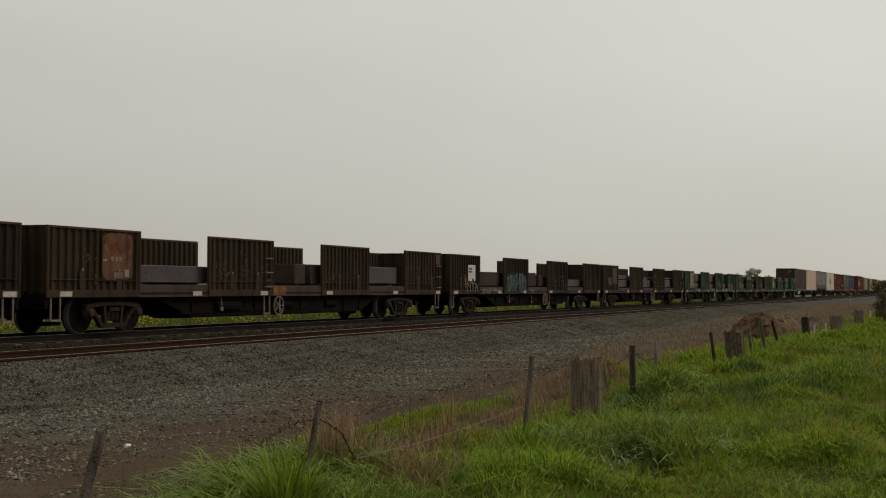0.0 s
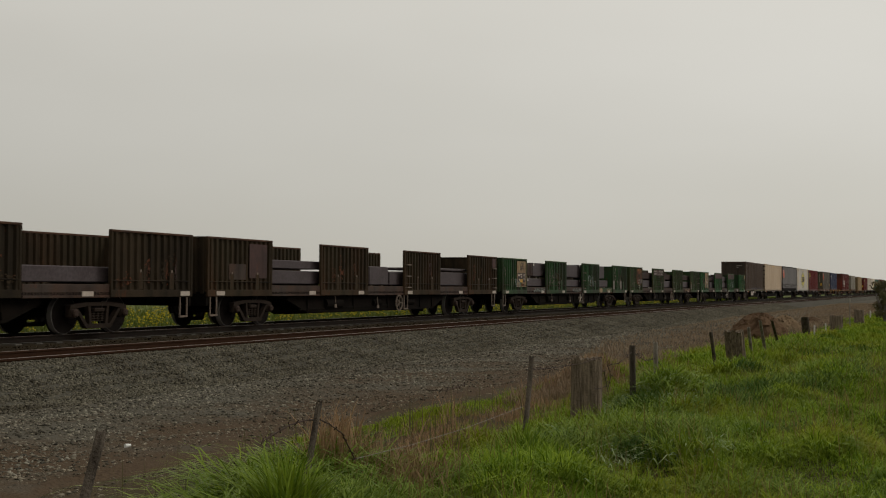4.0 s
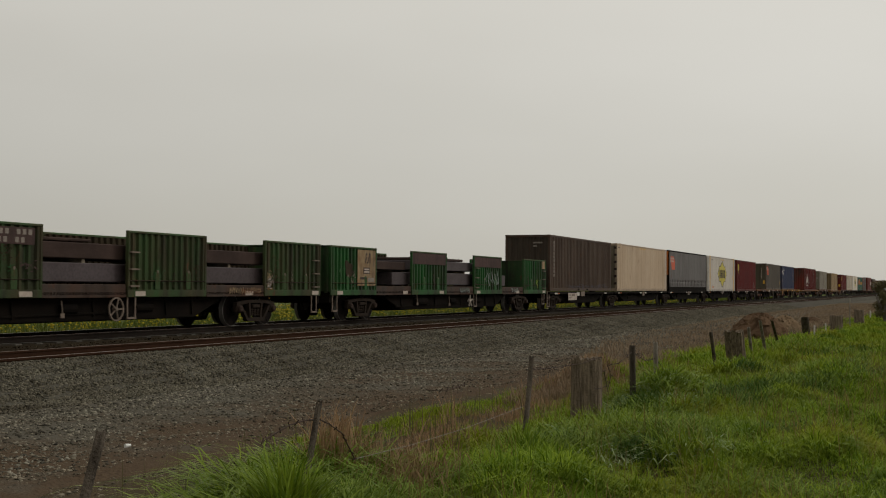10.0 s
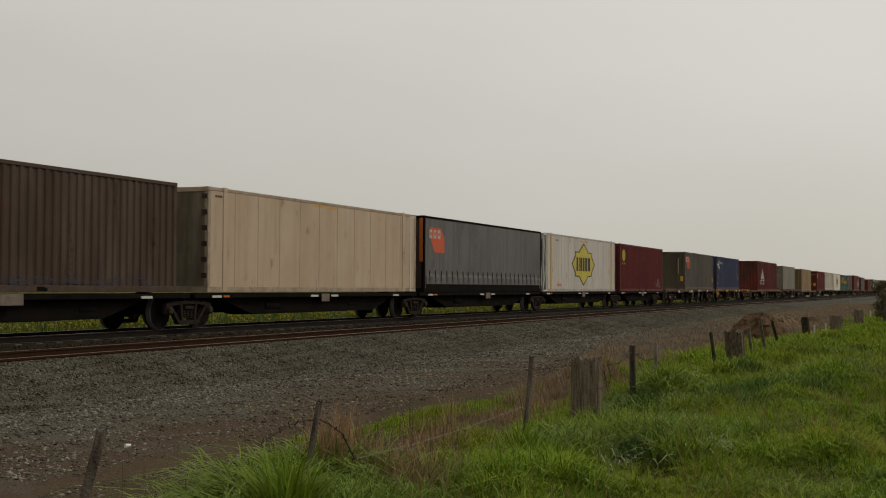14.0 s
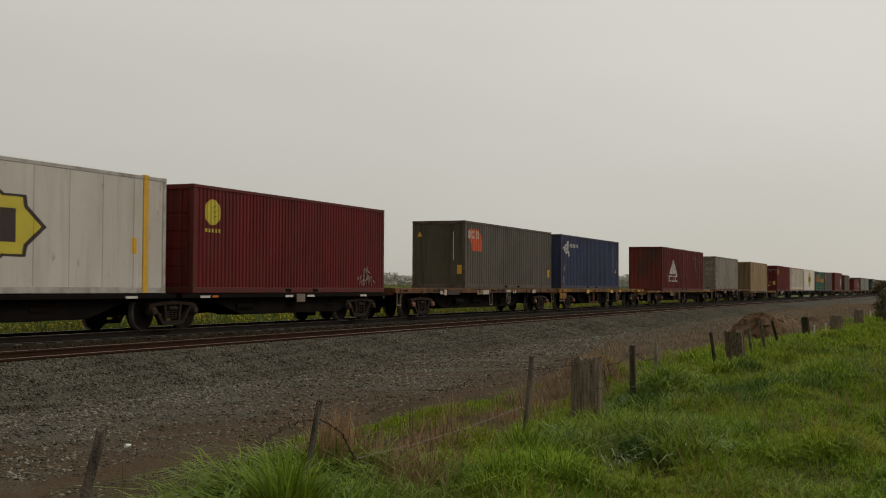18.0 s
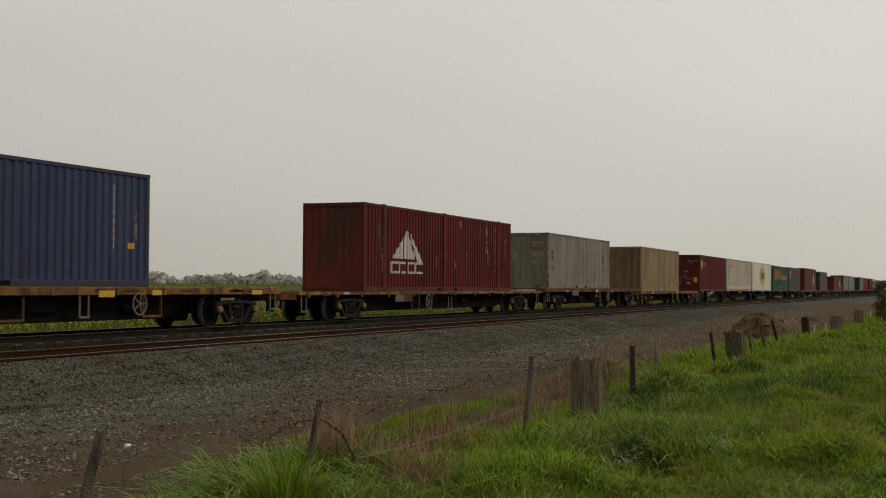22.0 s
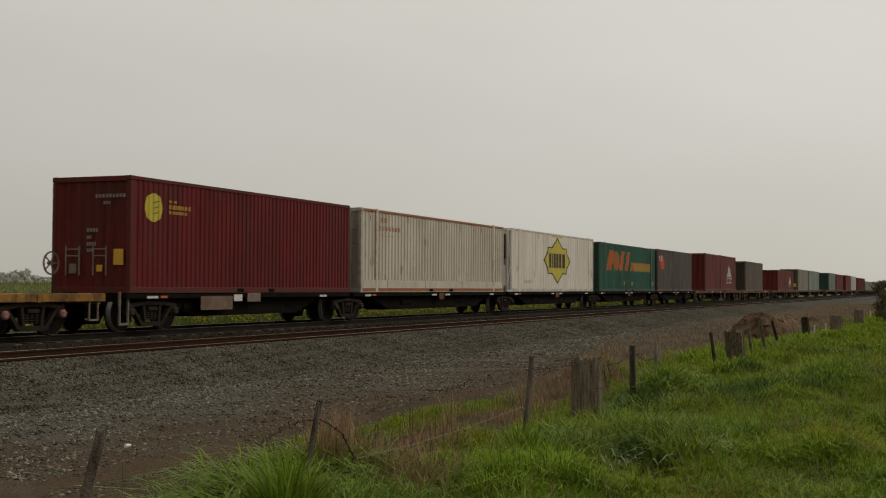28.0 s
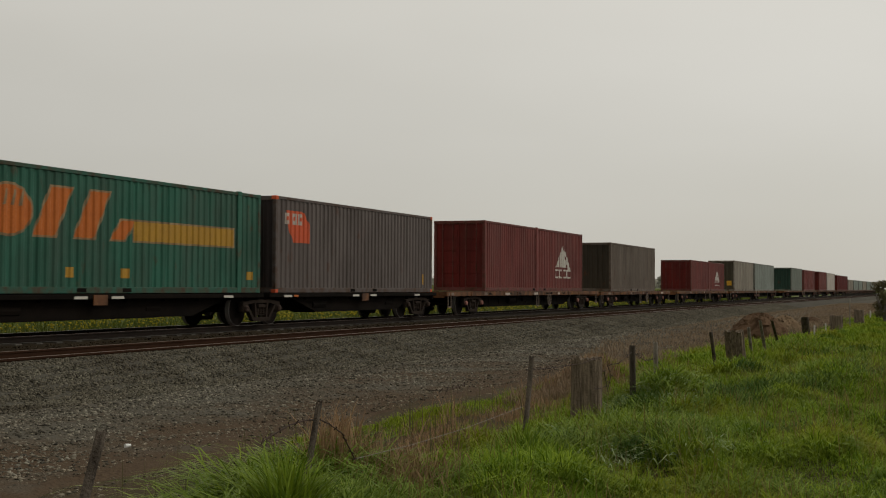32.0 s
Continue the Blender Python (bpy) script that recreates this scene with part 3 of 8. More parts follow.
def side_frame_mesh():
    """A cast side frame: bowed top and bottom members, raked legs that leave rounded windows, and axle boxes."""
    bm = bmesh.new()
    prism(bm, [(-1.08, 0.58), (-1.06, 0.69), (-0.78, 0.73), (-0.4, 0.76), (0.4, 0.76), (0.78, 0.73), (1.06, 0.69), (1.08, 0.58), (0.8, 0.62), (0.42, 0.67), (-0.42, 0.67), (-0.8, 0.62)], -0.07, 0.08)
    prism(bm, [(-0.44, 0.13), (-0.54, 0.2), (-0.44, 0.24), (0.44, 0.24), (0.54, 0.2), (0.44, 0.13)], -0.07, 0.08)
    for s in (-1, 1):
        prism(bm, [(s * 0.86, 0.6), (s * 0.76, 0.61), (s * 0.42, 0.24), (s * 0.5, 0.18)], -0.06, 0.07)
        prism(bm, [(s * 0.4, 0.68), (s * 0.31, 0.68), (s * 0.25, 0.24), (s * 0.34, 0.24)], -0.06, 0.07)
        box(bm, -0.08, 0.09, s * AXLE - 0.14, s * AXLE + 0.14, 0.38, 0.62, 0.04)
    box(bm, -0.05, 0.1, -0.2, 0.2, 0.52, 0.62, 0.02)
    return mesh_of("side_frame", bm, M_BOGIE)


def spring_mesh():
    bm = bmesh.new()
    prof = [(0.03, 0.29)] + [(0.072 - 0.024 * (k % 2), 0.3 + k * 0.028) for k in range(9)] + [(0.03, 0.53)]
    rings = [[bm.verts.new((r * math.cos(a * 0.785), r * math.sin(a * 0.785), z)) for a in range(8)] for r, z in prof]
    for p, q in zip(rings, rings[1:]):
        for a in range(8):
            bm.faces.new((p[a], p[(a + 1) % 8], q[(a + 1) % 8], q[a]))
    return mesh_of("spring", bm, M_BOGIE)


def bolster_mesh():
    bm = bmesh.new()
    box(bm, -1.05, 1.05, -0.2, 0.2, 0.5, 0.72, 0.03)
    box(bm, -0.35, 0.35, -0.35, 0.35, 0.68, 0.82, 0.03)
    for s in (-1, 1):
        box(bm, -0.8, 0.8, s * 0.42 - 0.05, s * 0.42 + 0.05, 0.42, 0.56)
    return mesh_of("bogie", bm, M_BLACK)


def cap_mesh(material):
    bm = bmesh.new()
    disc(bm, 0, 0.07, 0, 0, 0.1, 14, 0.1)
    disc(bm, 0.07, 0.095, 0, 0, 0.1, 14, 0.07)
    for k in range(3):
        disc(bm, 0.07, 0.11, 0.055 * math.cos(k * 2.09 + 0.5), 0.055 * math.sin(k * 2.09 + 0.5), 0.018, 6)
    return mesh_of("bearing_cap", bm, material)


WHEELSET, SIDEFRAME, SPRING, BOLSTER = wheelset_mesh(), side_frame_mesh(), spring_mesh(), bolster_mesh()
CAP_PINK, CAP_BROWN = cap_mesh(M_CAP), cap_mesh(M_CAP_DARK)


def bogie(wagon, y, cap, turning):
    b = part("bogie", BOLSTER, None, wagon, "grimy two-axle cast steel bogie")
    b.location.y = y
    for s in (-1, 1):
        f = part("side_frame", SIDEFRAME, None, b)
        f.location.x = s * 1.02
        for q in (-0.16, 0.0, 0.16):
            f = part("spring", SPRING, None, b)
            f.location = (s * 1.02, q, 0)
        w = part("wheelset", WHEELSET, None, b, "pair of steel wheels on an axle")
        w.location = (0, s * AXLE, 0.46)
        if turning:
            WHEELSETS.append((w, s * AXLE))
        for q in (-1, 1):
            c = part("bearing_cap", cap, None, b)
            c.location = (s * 1.1, q * AXLE, 0.5)
            if s < 0:
                c.rotation_euler.z = math.pi
    return b


def hand_wheel_mesh():
    bm = bmesh.new()
    n = 20
    for i in range(n):
        a, b = i * 2 * math.pi / n, (i + 1) * 2 * math.pi / n
        beam(bm, (0, 0.28 * math.cos(a), 0.28 * math.sin(a)), (0, 0.28 * math.cos(b), 0.28 * math.sin(b)), 0.035, 0.035)
    for k in range(5):
        a = k * 2 * math.pi / 5
        beam(bm, (0, 0, 0), (0, 0.28 * math.cos(a), 0.28 * math.sin(a)), 0.025, 0.03)
    disc(bm, -0.1, 0.03, 0, 0, 0.045, 10)
    return mesh_of("hand_wheel", bm, M_STEP)


def hand_spokes_mesh():
    """A brake wheel that has lost its rim: five bare spokes on a hub."""
    bm = bmesh.new()
    for k in range(5):
        a = k * 2 * math.pi / 5 + 0.3
        beam(bm, (0, 0, 0), (0.02, 0.26 * math.cos(a), 0.26 * math.sin(a)), 0.035, 0.045)
    disc(bm, -0.1, 0.03, 0, 0, 0.05, 10)
    return mesh_of("hand_wheel", bm, M_LABEL)


def stirrup_mesh():
    bm = bmesh.new()
    for y in (-0.16, 0.16):
        beam(bm, (0, y, 0.0), (0, y, -0.52), 0.03, 0.04)
    beam(bm, (0, -0.18, -0.52), (0, 0.18, -0.52), 0.05, 0.05)
    return mesh_of("step", bm, M_STEP)


def coupler_mesh():
    bm = bmesh.new()
    box(bm, -0.1, 0.1, -0.55, 0.1, -0.1, 0.1, 0.02)
    box(bm, -0.2, 0.18, -0.72, -0.45, -0.15, 0.15, 0.04)
    box(bm, 0.3, 0.34, -0.45, 0.0, -0.45, -0.1)
    return mesh_of("coupler", bm, M_BLACK)


def hose_mesh():
    """A rubber brake hose that hangs from the headstock."""
    bm = bmesh.new()
    prev = None
    for i in range(9):
        t = i / 8
        y, z = -0.55 * t, -0.42 * math.sin(math.pi * t * 0.85)
        ring = [bm.verts.new((0.028 * math.cos(k * 1.047), y, z + 0.028 * math.sin(k * 1.047))) for k in range(6)]
        if prev:
            for k in range(6):
                bm.faces.new((prev[k], prev[(k + 1) % 6], ring[(k + 1) % 6], ring[k]))
        prev = ring
    return mesh_of("brake_hose", bm, M_BLACK)


HANDSPOKES = hand_spokes_mesh()
HANDWHEEL, STIRRUP, COUPLER, HOSE = hand_wheel_mesh(), stirrup_mesh(), coupler_mesh(), hose_mesh()


def place(ob, x, y, z):
    ob.location = (x, y, z)
    return ob


def plate(name, parent, x, y0, y1, z0, z1, material, label="", t=0.006):
    bm = bmesh.new()
    box(bm, x, x + t, y0, y1, z0, z1)
    return part(name, bm, material, parent, label)


def scrawl(parent, x, y0, y1, z0, z1, material, seed, name="graffiti", label="sprayed graffiti strokes", thin=1.0):
    """One looping ribbon of spray paint that forms no letters."""
    r = random.Random(seed)
    n = max(30, int((y1 - y0) * 40))
    f1, f2, p1_, p2_ = r.uniform(2.1, 2.9), r.uniform(4.5, 6.5), r.uniform(0, 6), r.uniform(0, 6)
    loops = (y1 - y0) / (0.55 * (z1 - z0))
    pts = []
    for i in range(n + 1):
        t = i / n
        a = t * loops * 6.28
        y = y0 + (y1 - y0) * (0.06 + 0.88 * t) + 0.14 * (z1 - z0) * math.sin(a * 0.9 + p1_) + 0.1 * (z1 - z0) * math.sin(a * f1)
        z = (z0 + z1) / 2 + (z1 - z0) * (0.34 * math.sin(a + p2_) + 0.13 * math.sin(a * f2 / 3.0))
        pts.append((y, z))
    bm = bmesh.new()
    prev = None
    wd = (min(0.013, 0.05 * (z1 - z0)) + 0.006) * thin
    lift = max(3, round(1.3 * loops))
    for k in range(n):
        (ya, za), (yb, zb) = pts[k], pts[k + 1]
        d = math.hypot(yb - ya, zb - za) or 1.0
        ny, nz = -(zb - za) / d * wd, (yb - ya) / d * wd
        xx = x + 0.00004 * k
        pair = (bm.verts.new((xx, ya + ny, za + nz)), bm.verts.new((xx, ya - ny, za - nz)))
        if prev and (k / n * lift) % 1.0 > 0.16:
            bm.faces.new((prev[0], prev[1], pair[1], pair[0]))
        prev = pair
    return part(name, bm, material, parent, label)


def blob(parent, x, yc, zc, ry_, rz_, material, seed, name="rust_patch", label="", t=0.004):
    """A patch with a ragged outline."""
    r = random.Random(seed)
    n = 22
    ph = [r.uniform(0, 6.28) for k in range(4)]
    pts = []
    for i in range(n):
        a = i * 2 * math.pi / n
        q = 0.8 + 0.16 * math.sin(2 * a + ph[0]) + 0.12 * math.sin(3 * a + ph[1]) + 0.1 * math.sin(5 * a + ph[2]) + r.uniform(-0.08, 0.08)
        c, d = math.cos(a), math.sin(a)
        k = 1.0 / max(abs(c), abs(d)) ** 0.55
        pts.append((yc + ry_ * q * c * k, zc + rz_ * q * d * k))
    bm = bmesh.new()
    prism(bm, pts, x, x + t)
    return part(name, bm, material, parent, label)


def worn_rect(parent, x, y0, y1, z0, z1, material, seed, name="rust_patch", label="", t=0.004):
    """A rectangular patch with rounded, slightly ragged edges."""
    r = random.Random(seed)
    n = 36
    yc, zc, a, b = (y0 + y1) / 2, (z0 + z1) / 2, (y1 - y0) / 2, (z1 - z0) / 2
    pts = []
    for i in range(n):
        w = i * 2 * math.pi / n
        c, d, k = math.cos(w), math.sin(w), r.uniform(0.95, 1.02)
        pts.append((yc + a * k * math.copysign(abs(c) ** 0.35, c), zc + b * k * math.copysign(abs(d) ** 0.35, d)))
    bm = bmesh.new()
    prism(bm, pts, x, x + t)
    return part(name, bm, material, parent, label)


def flakes(parent, x, yc, zc, ry_, rz_, material, seed):
    """Flaked paint: a loose cluster of small ragged flecks, drawn out downwards."""
    r = random.Random(seed)
    bm = bmesh.new()
    for k in range(24):
        y, z = yc + r.gauss(0, 0.55) * ry_, zc + max(-1.2, min(1.2, r.gauss(0, 0.5))) * rz_
        a, b = r.uniform(0.05, 0.2) * ry_ + 0.005, r.uniform(0.03, 0.15) * rz_ + 0.008
        n = 7
        ring = [bm.verts.new((x + 0.0002 * k, y + a * r.uniform(0.5, 1.1) * math.cos(i * 6.283 / n), z + b * r.uniform(0.5, 1.1) * math.sin(i * 6.283 / n))) for i in range(n)]
        bm.faces.new(ring)
    return tagged(part("flaked_paint", bm, material, parent), kind="stuff")


# ---- open steel wagons ----
PANELS = ((0.0, 3.52), (6.65, 10.15), (13.3, 16.88), (19.95, 23.45))
TOP, SILL, GATE = 2.54, 0.87, 1.19
WIDE = 0.3      # the bodies are wider than the containers, on the far side


def ribbed_panel_mesh(length, material, ribs=13):
    """The pressed steel sheet of a side panel, its ribs proud of the sheet."""
    a, b = 0.05, length - 0.05
    p = (b - a) / ribs
    out = []
    for i in range(ribs):
        y = a + i * p
        out += [(1.165, y), (1.165, y + 0.42 * p), (1.225, y + 0.56 * p), (1.225, y + 0.86 * p)]
    out.append((1.165, b))
    bm = bmesh.new()
    lo = [bm.verts.new((x, y, 1.05)) for x, y in out]
    hi = [bm.verts.new((x, y, TOP - 0.05)) for x, y in out]
    lb = [bm.verts.new((x - 0.02, y, 1.05)) for x, y in out]
    hb = [bm.verts.new((x - 0.02, y, TOP - 0.05)) for x, y in out]
    for k in range(len(out) - 1):
        bm.faces.new((lo[k], lo[k + 1], hi[k + 1], hi[k]))
        bm.faces.new((lb[k + 1], lb[k], hb[k], hb[k + 1]))
        bm.faces.new((hi[k], hi[k + 1], hb[k + 1], hb[k]))
    for k in (0, len(out) - 1):
        bm.faces.new((lo[k], hi[k], hb[k], lb[k]))
    return mesh_of("side_panel", bm, material)


def bar_mesh(name, y0, y1, z0, z1, material):
    bm = bmesh.new()
    box(bm, 1.15, 1.245, y0, y1, z0, z1, 0.012)
    return mesh_of(name, bm, material)


def end_wall_mesh(material):
    """The pressed end sheet with its ribs."""
    out = []
    for i in range(10):
        x = -1.147 - WIDE + i * 0.2594
        out += [(x, 0.035), (x + 0.1, 0.035), (x + 0.125, -0.02), (x + 0.215, -0.02)]
    out.append((1.147, 0.035))
    bm = bmesh.new()
    lo = [bm.verts.new((x, y, 0.95)) for x, y in out]
    hi = [bm.verts.new((x, y, TOP - 0.05)) for x, y in out]
    lb = [bm.verts.new((x, 0.06, 0.95)) for x, y in out]
    hb = [bm.verts.new((x, 0.06, TOP - 0.05)) for x, y in out]
    for k in range(len(out) - 1):
        bm.faces.new((lo[k], lo[k + 1], hi[k + 1], hi[k]))
        bm.faces.new((lb[k + 1], lb[k], hb[k], hb[k + 1]))
        bm.faces.new((hi[k], hi[k + 1], hb[k + 1], hb[k]))
    return mesh_of("end_wall", bm, material)


def end_cap_mesh(material):
    bm = bmesh.new()
    box(bm, -1.14 - WIDE, 1.14, -0.025, 0.09, TOP - 0.06, TOP - 0.003, 0.012)
    return mesh_of("top_cap", bm, material)


def underframe_mesh():
    bm = bmesh.new()
    box(bm, -1.2 - WIDE, 1.2, 0.0, 23.45, 0.93, 1.0)
    prism(bm, [(0.2, 0.93), (0.2, 0.66), (4.8, 0.62), (6.2, 0.26), (17.0, 0.26), (18.4, 0.62), (23.2, 0.66), (23.2, 0.93)], -0.25, 0.25)
    for s in (-1, 1):
        prism(bm, [(5.0, 0.92), (4.8, 0.75), (6.2, 0.32), (16.6, 0.32), (17.8, 0.75), (17.6, 0.92)], s * 0.98 - 0.02, s * 0.98 + 0.02)
    for y in (0.0, 23.35):
        box(bm, -1.2 - WIDE, 1.2, y, y + 0.1, 0.62, 0.98)
    box(bm, 0.5, 0.9, 9.0, 9.9, 0.45, 0.85, 0.04)
    box(bm, 0.4, 0.95, 11.5, 12.6, 0.5, 0.8, 0.04)
    return mesh_of("underframe", bm, M_BLACK)


def gate_mesh(length, material):
    bm = bmesh.new()
    box(bm, 1.12, 1.2, 0.0, length, SILL, GATE, 0.012)
    box(bm, 1.2, 1.215, 0.0, length, SILL, SILL + 0.05)
    return mesh_of("drop_side", bm, material)


def latch_mesh(material):
    """A flat stake plate with a tapered top and a worn pale tip."""
    bm = bmesh.new()
    prism(bm, [(0.0, 0.0), (0.0, 0.43), (0.03, 0.46), (0.17, 0.46), (0.2, 0.43), (0.2, 0.0)], 0.0, 0.014)
    box(bm, 0.013, 0.024, 0.075, 0.125, 0.43, 0.5)
    me = mesh_of("latch", bm, material)
    me.materials.append(M_STEP)
    for f in me.polygons:
        if f.center.z > 0.42 and f.center.x > 0.0135:
            f.material_index = 1
    return me


def pipe_mesh():
    """A brake pipe along the side sill, held by small hangers."""
    bm = bmesh.new()
    beam(bm, (1.06, 5.4, 0.8), (1.06, 17.2, 0.8), 0.03, 0.03)
    for y in (5.4, 17.2):
        beam(bm, (1.06, y, 0.8), (0.8, y + (-0.5 if y < 9 else 0.5), 0.7), 0.03, 0.03)
    for k in range(8):
        box(bm, 1.03, 1.075, 5.8 + k * 1.55, 5.84 + k * 1.55, 0.78, 0.93)
    return mesh_of("brake_pipe", bm, M_BLACK)


def rigging_mesh():
    """Brake cylinder, reservoir, levers and cross hangers under the middle of a wagon."""
    bm = bmesh.new()
    for y0, y1, r in ((7.3, 8.5, 0.17), (11.0, 11.6, 0.13), (13.9, 14.6, 0.12)):
        n = 12
        rings = [[bm.verts.new((0.98 + r * math.cos(k * 6.283 / n), y, 0.6 + r * math.sin(k * 6.283 / n))) for k in range(n)] for y in (y0, y1)]
        for k in range(n):
            bm.faces.new((rings[0][k], rings[0][(k + 1) % n], rings[1][(k + 1) % n], rings[1][k]))
        bm.faces.new(rings[0])
        bm.faces.new(rings[1][::-1])
    beam(bm, (1.02, 5.6, 0.42), (1.02, 12.8, 0.5), 0.035, 0.045)
    for y in (6.1, 9.4, 12.2, 15.2, 16.4):
        beam(bm, (1.03, y, 0.93), (1.03, y + 0.06, 0.4), 0.03, 0.06)
    beam(bm, (1.04, 12.9, 0.58), (1.04, 13.6, 0.86), 0.03, 0.03)
    return mesh_of("brake_rigging", bm, M_BLACK)


def release_mesh():
    bm = bmesh.new()
    beam(bm, (0, 0, 0.36), (0.02, 0.03, 0.06), 0.025, 0.025)
    box(bm, 0.0, 0.03, -0.05, 0.09, -0.04, 0.07, 0.008)
    return mesh_of("release_rod", bm, M_STEP)


PIPE, RIGGING, RELEASE = pipe_mesh(), rigging_mesh(), release_mesh()
UNDERFRAME = underframe_mesh()
PANEL_CACHE = {}


def steel_wagon(u, panel, end, gate, label, group, turning=True):
    key = panel.name
    if key not in PANEL_CACHE:
        PANEL_CACHE[key] = (ribbed_panel_mesh(3.52, panel), ribbed_panel_mesh(3.52, panel, 12), end_wall_mesh(end),
                            (bar_mesh("top_cap", 0, 3.52, TOP - 0.06, TOP, M_CAPGREEN if "green" in key else M_CAPBROWN), bar_mesh("bottom_rail", 0, 3.52, SILL, 1.06, panel), bar_mesh("edge_post", 0, 0.09, 1.055, TOP - 0.055, panel), bar_mesh("edge_post", 3.43, 3.52, 1.055, TOP - 0.055, panel)))
    pm, pm2, em, bars_of = PANEL_CACHE[key]
    if "inner" not in PANEL_CACHE:
        PANEL_CACHE["inner"] = ribbed_panel_mesh(3.52, M_BROWN2)
        PANEL_CACHE["rod"] = bar_mesh("lashing_rail", 0.02, 3.5, 1.27, 1.3, M_BROWN)
    if (gate.name, "gate") not in PANEL_CACHE:
        PANEL_CACHE[(gate.name, "gate")] = gate_mesh(3.13, gate)
    gm = PANEL_CACHE[(gate.name, "gate")]
    w = thing("open_wagon", label, "freight wagon", group, m=pose(TRAIN_X, u, 0))
    part("underframe", UNDERFRAME, None, w, "black fish-bellied underframe")
    for s in (1, -1):
        for i, (a, b) in enumerate(PANELS):
            p = place(part("side_panel", PANEL_CACHE["inner"] if s < 0 else pm if i % 2 == 0 else pm2, None, w), 0, a, 0)
            for bar in bars_of:
                part(bar.name.split(".")[0], bar, None, p)
            if s > 0:
                part("lashing_rail", PANEL_CACHE["rod"], None, p)
            if s < 0:
                p.rotation_euler.z = math.pi
                p.location.x, p.location.y = -WIDE, b
        for (a, b), (c, d) in zip(PANELS, PANELS[1:]):
            g = place(part("drop_side", gm, None, w), 0, b, 0)
            if s < 0:
                g.rotation_euler.z = math.pi
                g.location.x, g.location.y = -WIDE, c
    cap = end_cap_mesh(end)
    part("top_cap", cap, None, part("end_wall", em, None, w))
    e = part("end_wall", em, None, w)
    part("top_cap", cap, None, e)
    e.rotation_euler.z = math.pi
    e.location.x, e.location.y = -WIDE, 23.45
    bogie(w, 2.65, CAP_BROWN, turning)
    bogie(w, 19.7, CAP_BROWN, turning)
    place(part("coupler", COUPLER, None, w), 0, 0.0, 0.85)
    place(part("brake_hose", HOSE, None, w), 0.45, 0.02, 0.8)
    turned = u < 30      # the first two run the other way round
    for y in (0.35, 9.83 if turned else 13.5, 23.1):
        place(part("step", STIRRUP, None, w, "pale painted steel step"), 1.2, y, SILL)
    place(part("hand_wheel", HANDSPOKES if key in ("faded_green_steel", "bright_green_steel") else HANDWHEEL, None, w, "spoked brake wheel"), 1.2, 10.55 if turned else 12.9, 0.58)
    part("brake_pipe", PIPE, None, w, "thin brake pipe on brackets")
    part("brake_rigging", RIGGING, None, w, "brake cylinder, rods and hangers")
    for y, z in ((7.6, 0.5), (10.9, 0.44)):
        place(part("release_rod", RELEASE, None, w, "pale release handle"), 1.12, y + 0.3 * math.sin(u), z)
    for y in (0.45, 5.9, 9.4, 13.6, 18.9, 22.9):
        plate("label_plate", w, 1.247 if any(a <= y <= b for a, b in PANELS) else 1.217, y, y + 0.42, 0.9, 1.02, M_LABEL)
    if ("latch", key) not in PANEL_CACHE:
        PANEL_CACHE[("latch", key)] = latch_mesh(panel)
    for y in (1.15, 2.55, 7.75, 9.15, 14.45, 15.85, 21.05, 22.4):
        place(part("latch", PANEL_CACHE[("latch", key)], None, w), 1.226, y, 1.07)
    MOVING.append((w, u, 0.0))
    return w


def ladder(w, y, z0=1.15, z1=2.0, x=1.24):
    bm = bmesh.new()
    for k in range(3):
        z = z0 + (z1 - z0) * k / 2
        beam(bm, (x + 0.05, y, z), (x + 0.05, y + 0.36, z), 0.03, 0.035)
        for q in (0.0, 0.36):
            beam(bm, (x - 0.02, y + q, z), (x + 0.05, y + q, z), 0.03, 0.035)
    return part("ladder", bm, M_STEP, w, "pale grab irons")


steel = "open wagons loaded with steel"
LW = "dark brown ribbed open wagon with four tall side panels"
LG = "faded green ribbed open wagon with four tall side panels"
wag = {}
for k, (u, pan, end, gate, lab) in enumerate((
        (-1.75, M_BROWN, M_BROWN, M_PLANK, LW), (22.55, M_BROWN2, M_BROWN, M_PLANK, LW + ", rust patches"), (46.95, M_BROWN, M_BROWN2, M_PLANK, LW + ", turquoise graffiti"),
        (71.15, M_BROWN2, M_BROWN2, M_PLANK, LW), (95.4, M_GREEN, M_GREEN, M_PLANK, LG + ", beige patch"), (119.6, M_GREEN2, M_GREEN2, M_PLANK, LG + ", rust patch"),
        (143.8, M_GREEN3, M_GREEN, M_PLANK, "bright green ribbed open wagon with primed top bands"))):
    wag[k] = steel_wagon(u, pan, end, gate, lab, steel)


def slab(wagon_no, y0, y1, z0, z1, x0=-0.95, x1=0.98, material=None, label="long grey rolled steel slab in an open wagon"):
    """A length of rolled steel that lies in a wagon."""
    u = (-1.75, 22.55, 46.95, 71.15, 95.4, 119.6, 143.8)[wagon_no]
    bm = bmesh.new()
    box(bm, x0, x1, 0, y1 - y0, 0, z1 - z0, 0.02)
    ob = new("steel_slab", mesh_of("steel_slab", bm, material or M_SLAB))
    if y1 - y0 > 3 and z1 - z0 > 0.3:
        plate("paper_tag", ob, x1 + 0.001, 0.06, 0.2, z1 - z0 - 0.14, z1 - z0 - 0.03, M_WHITE, "white paper tag")
    ob.matrix_world = pose(TRAIN_X, u + y0, z0)
    tagged(ob, label, "steel slab", "steel slabs in the wagons")
    MOVING.append((ob, u + y0, z0))


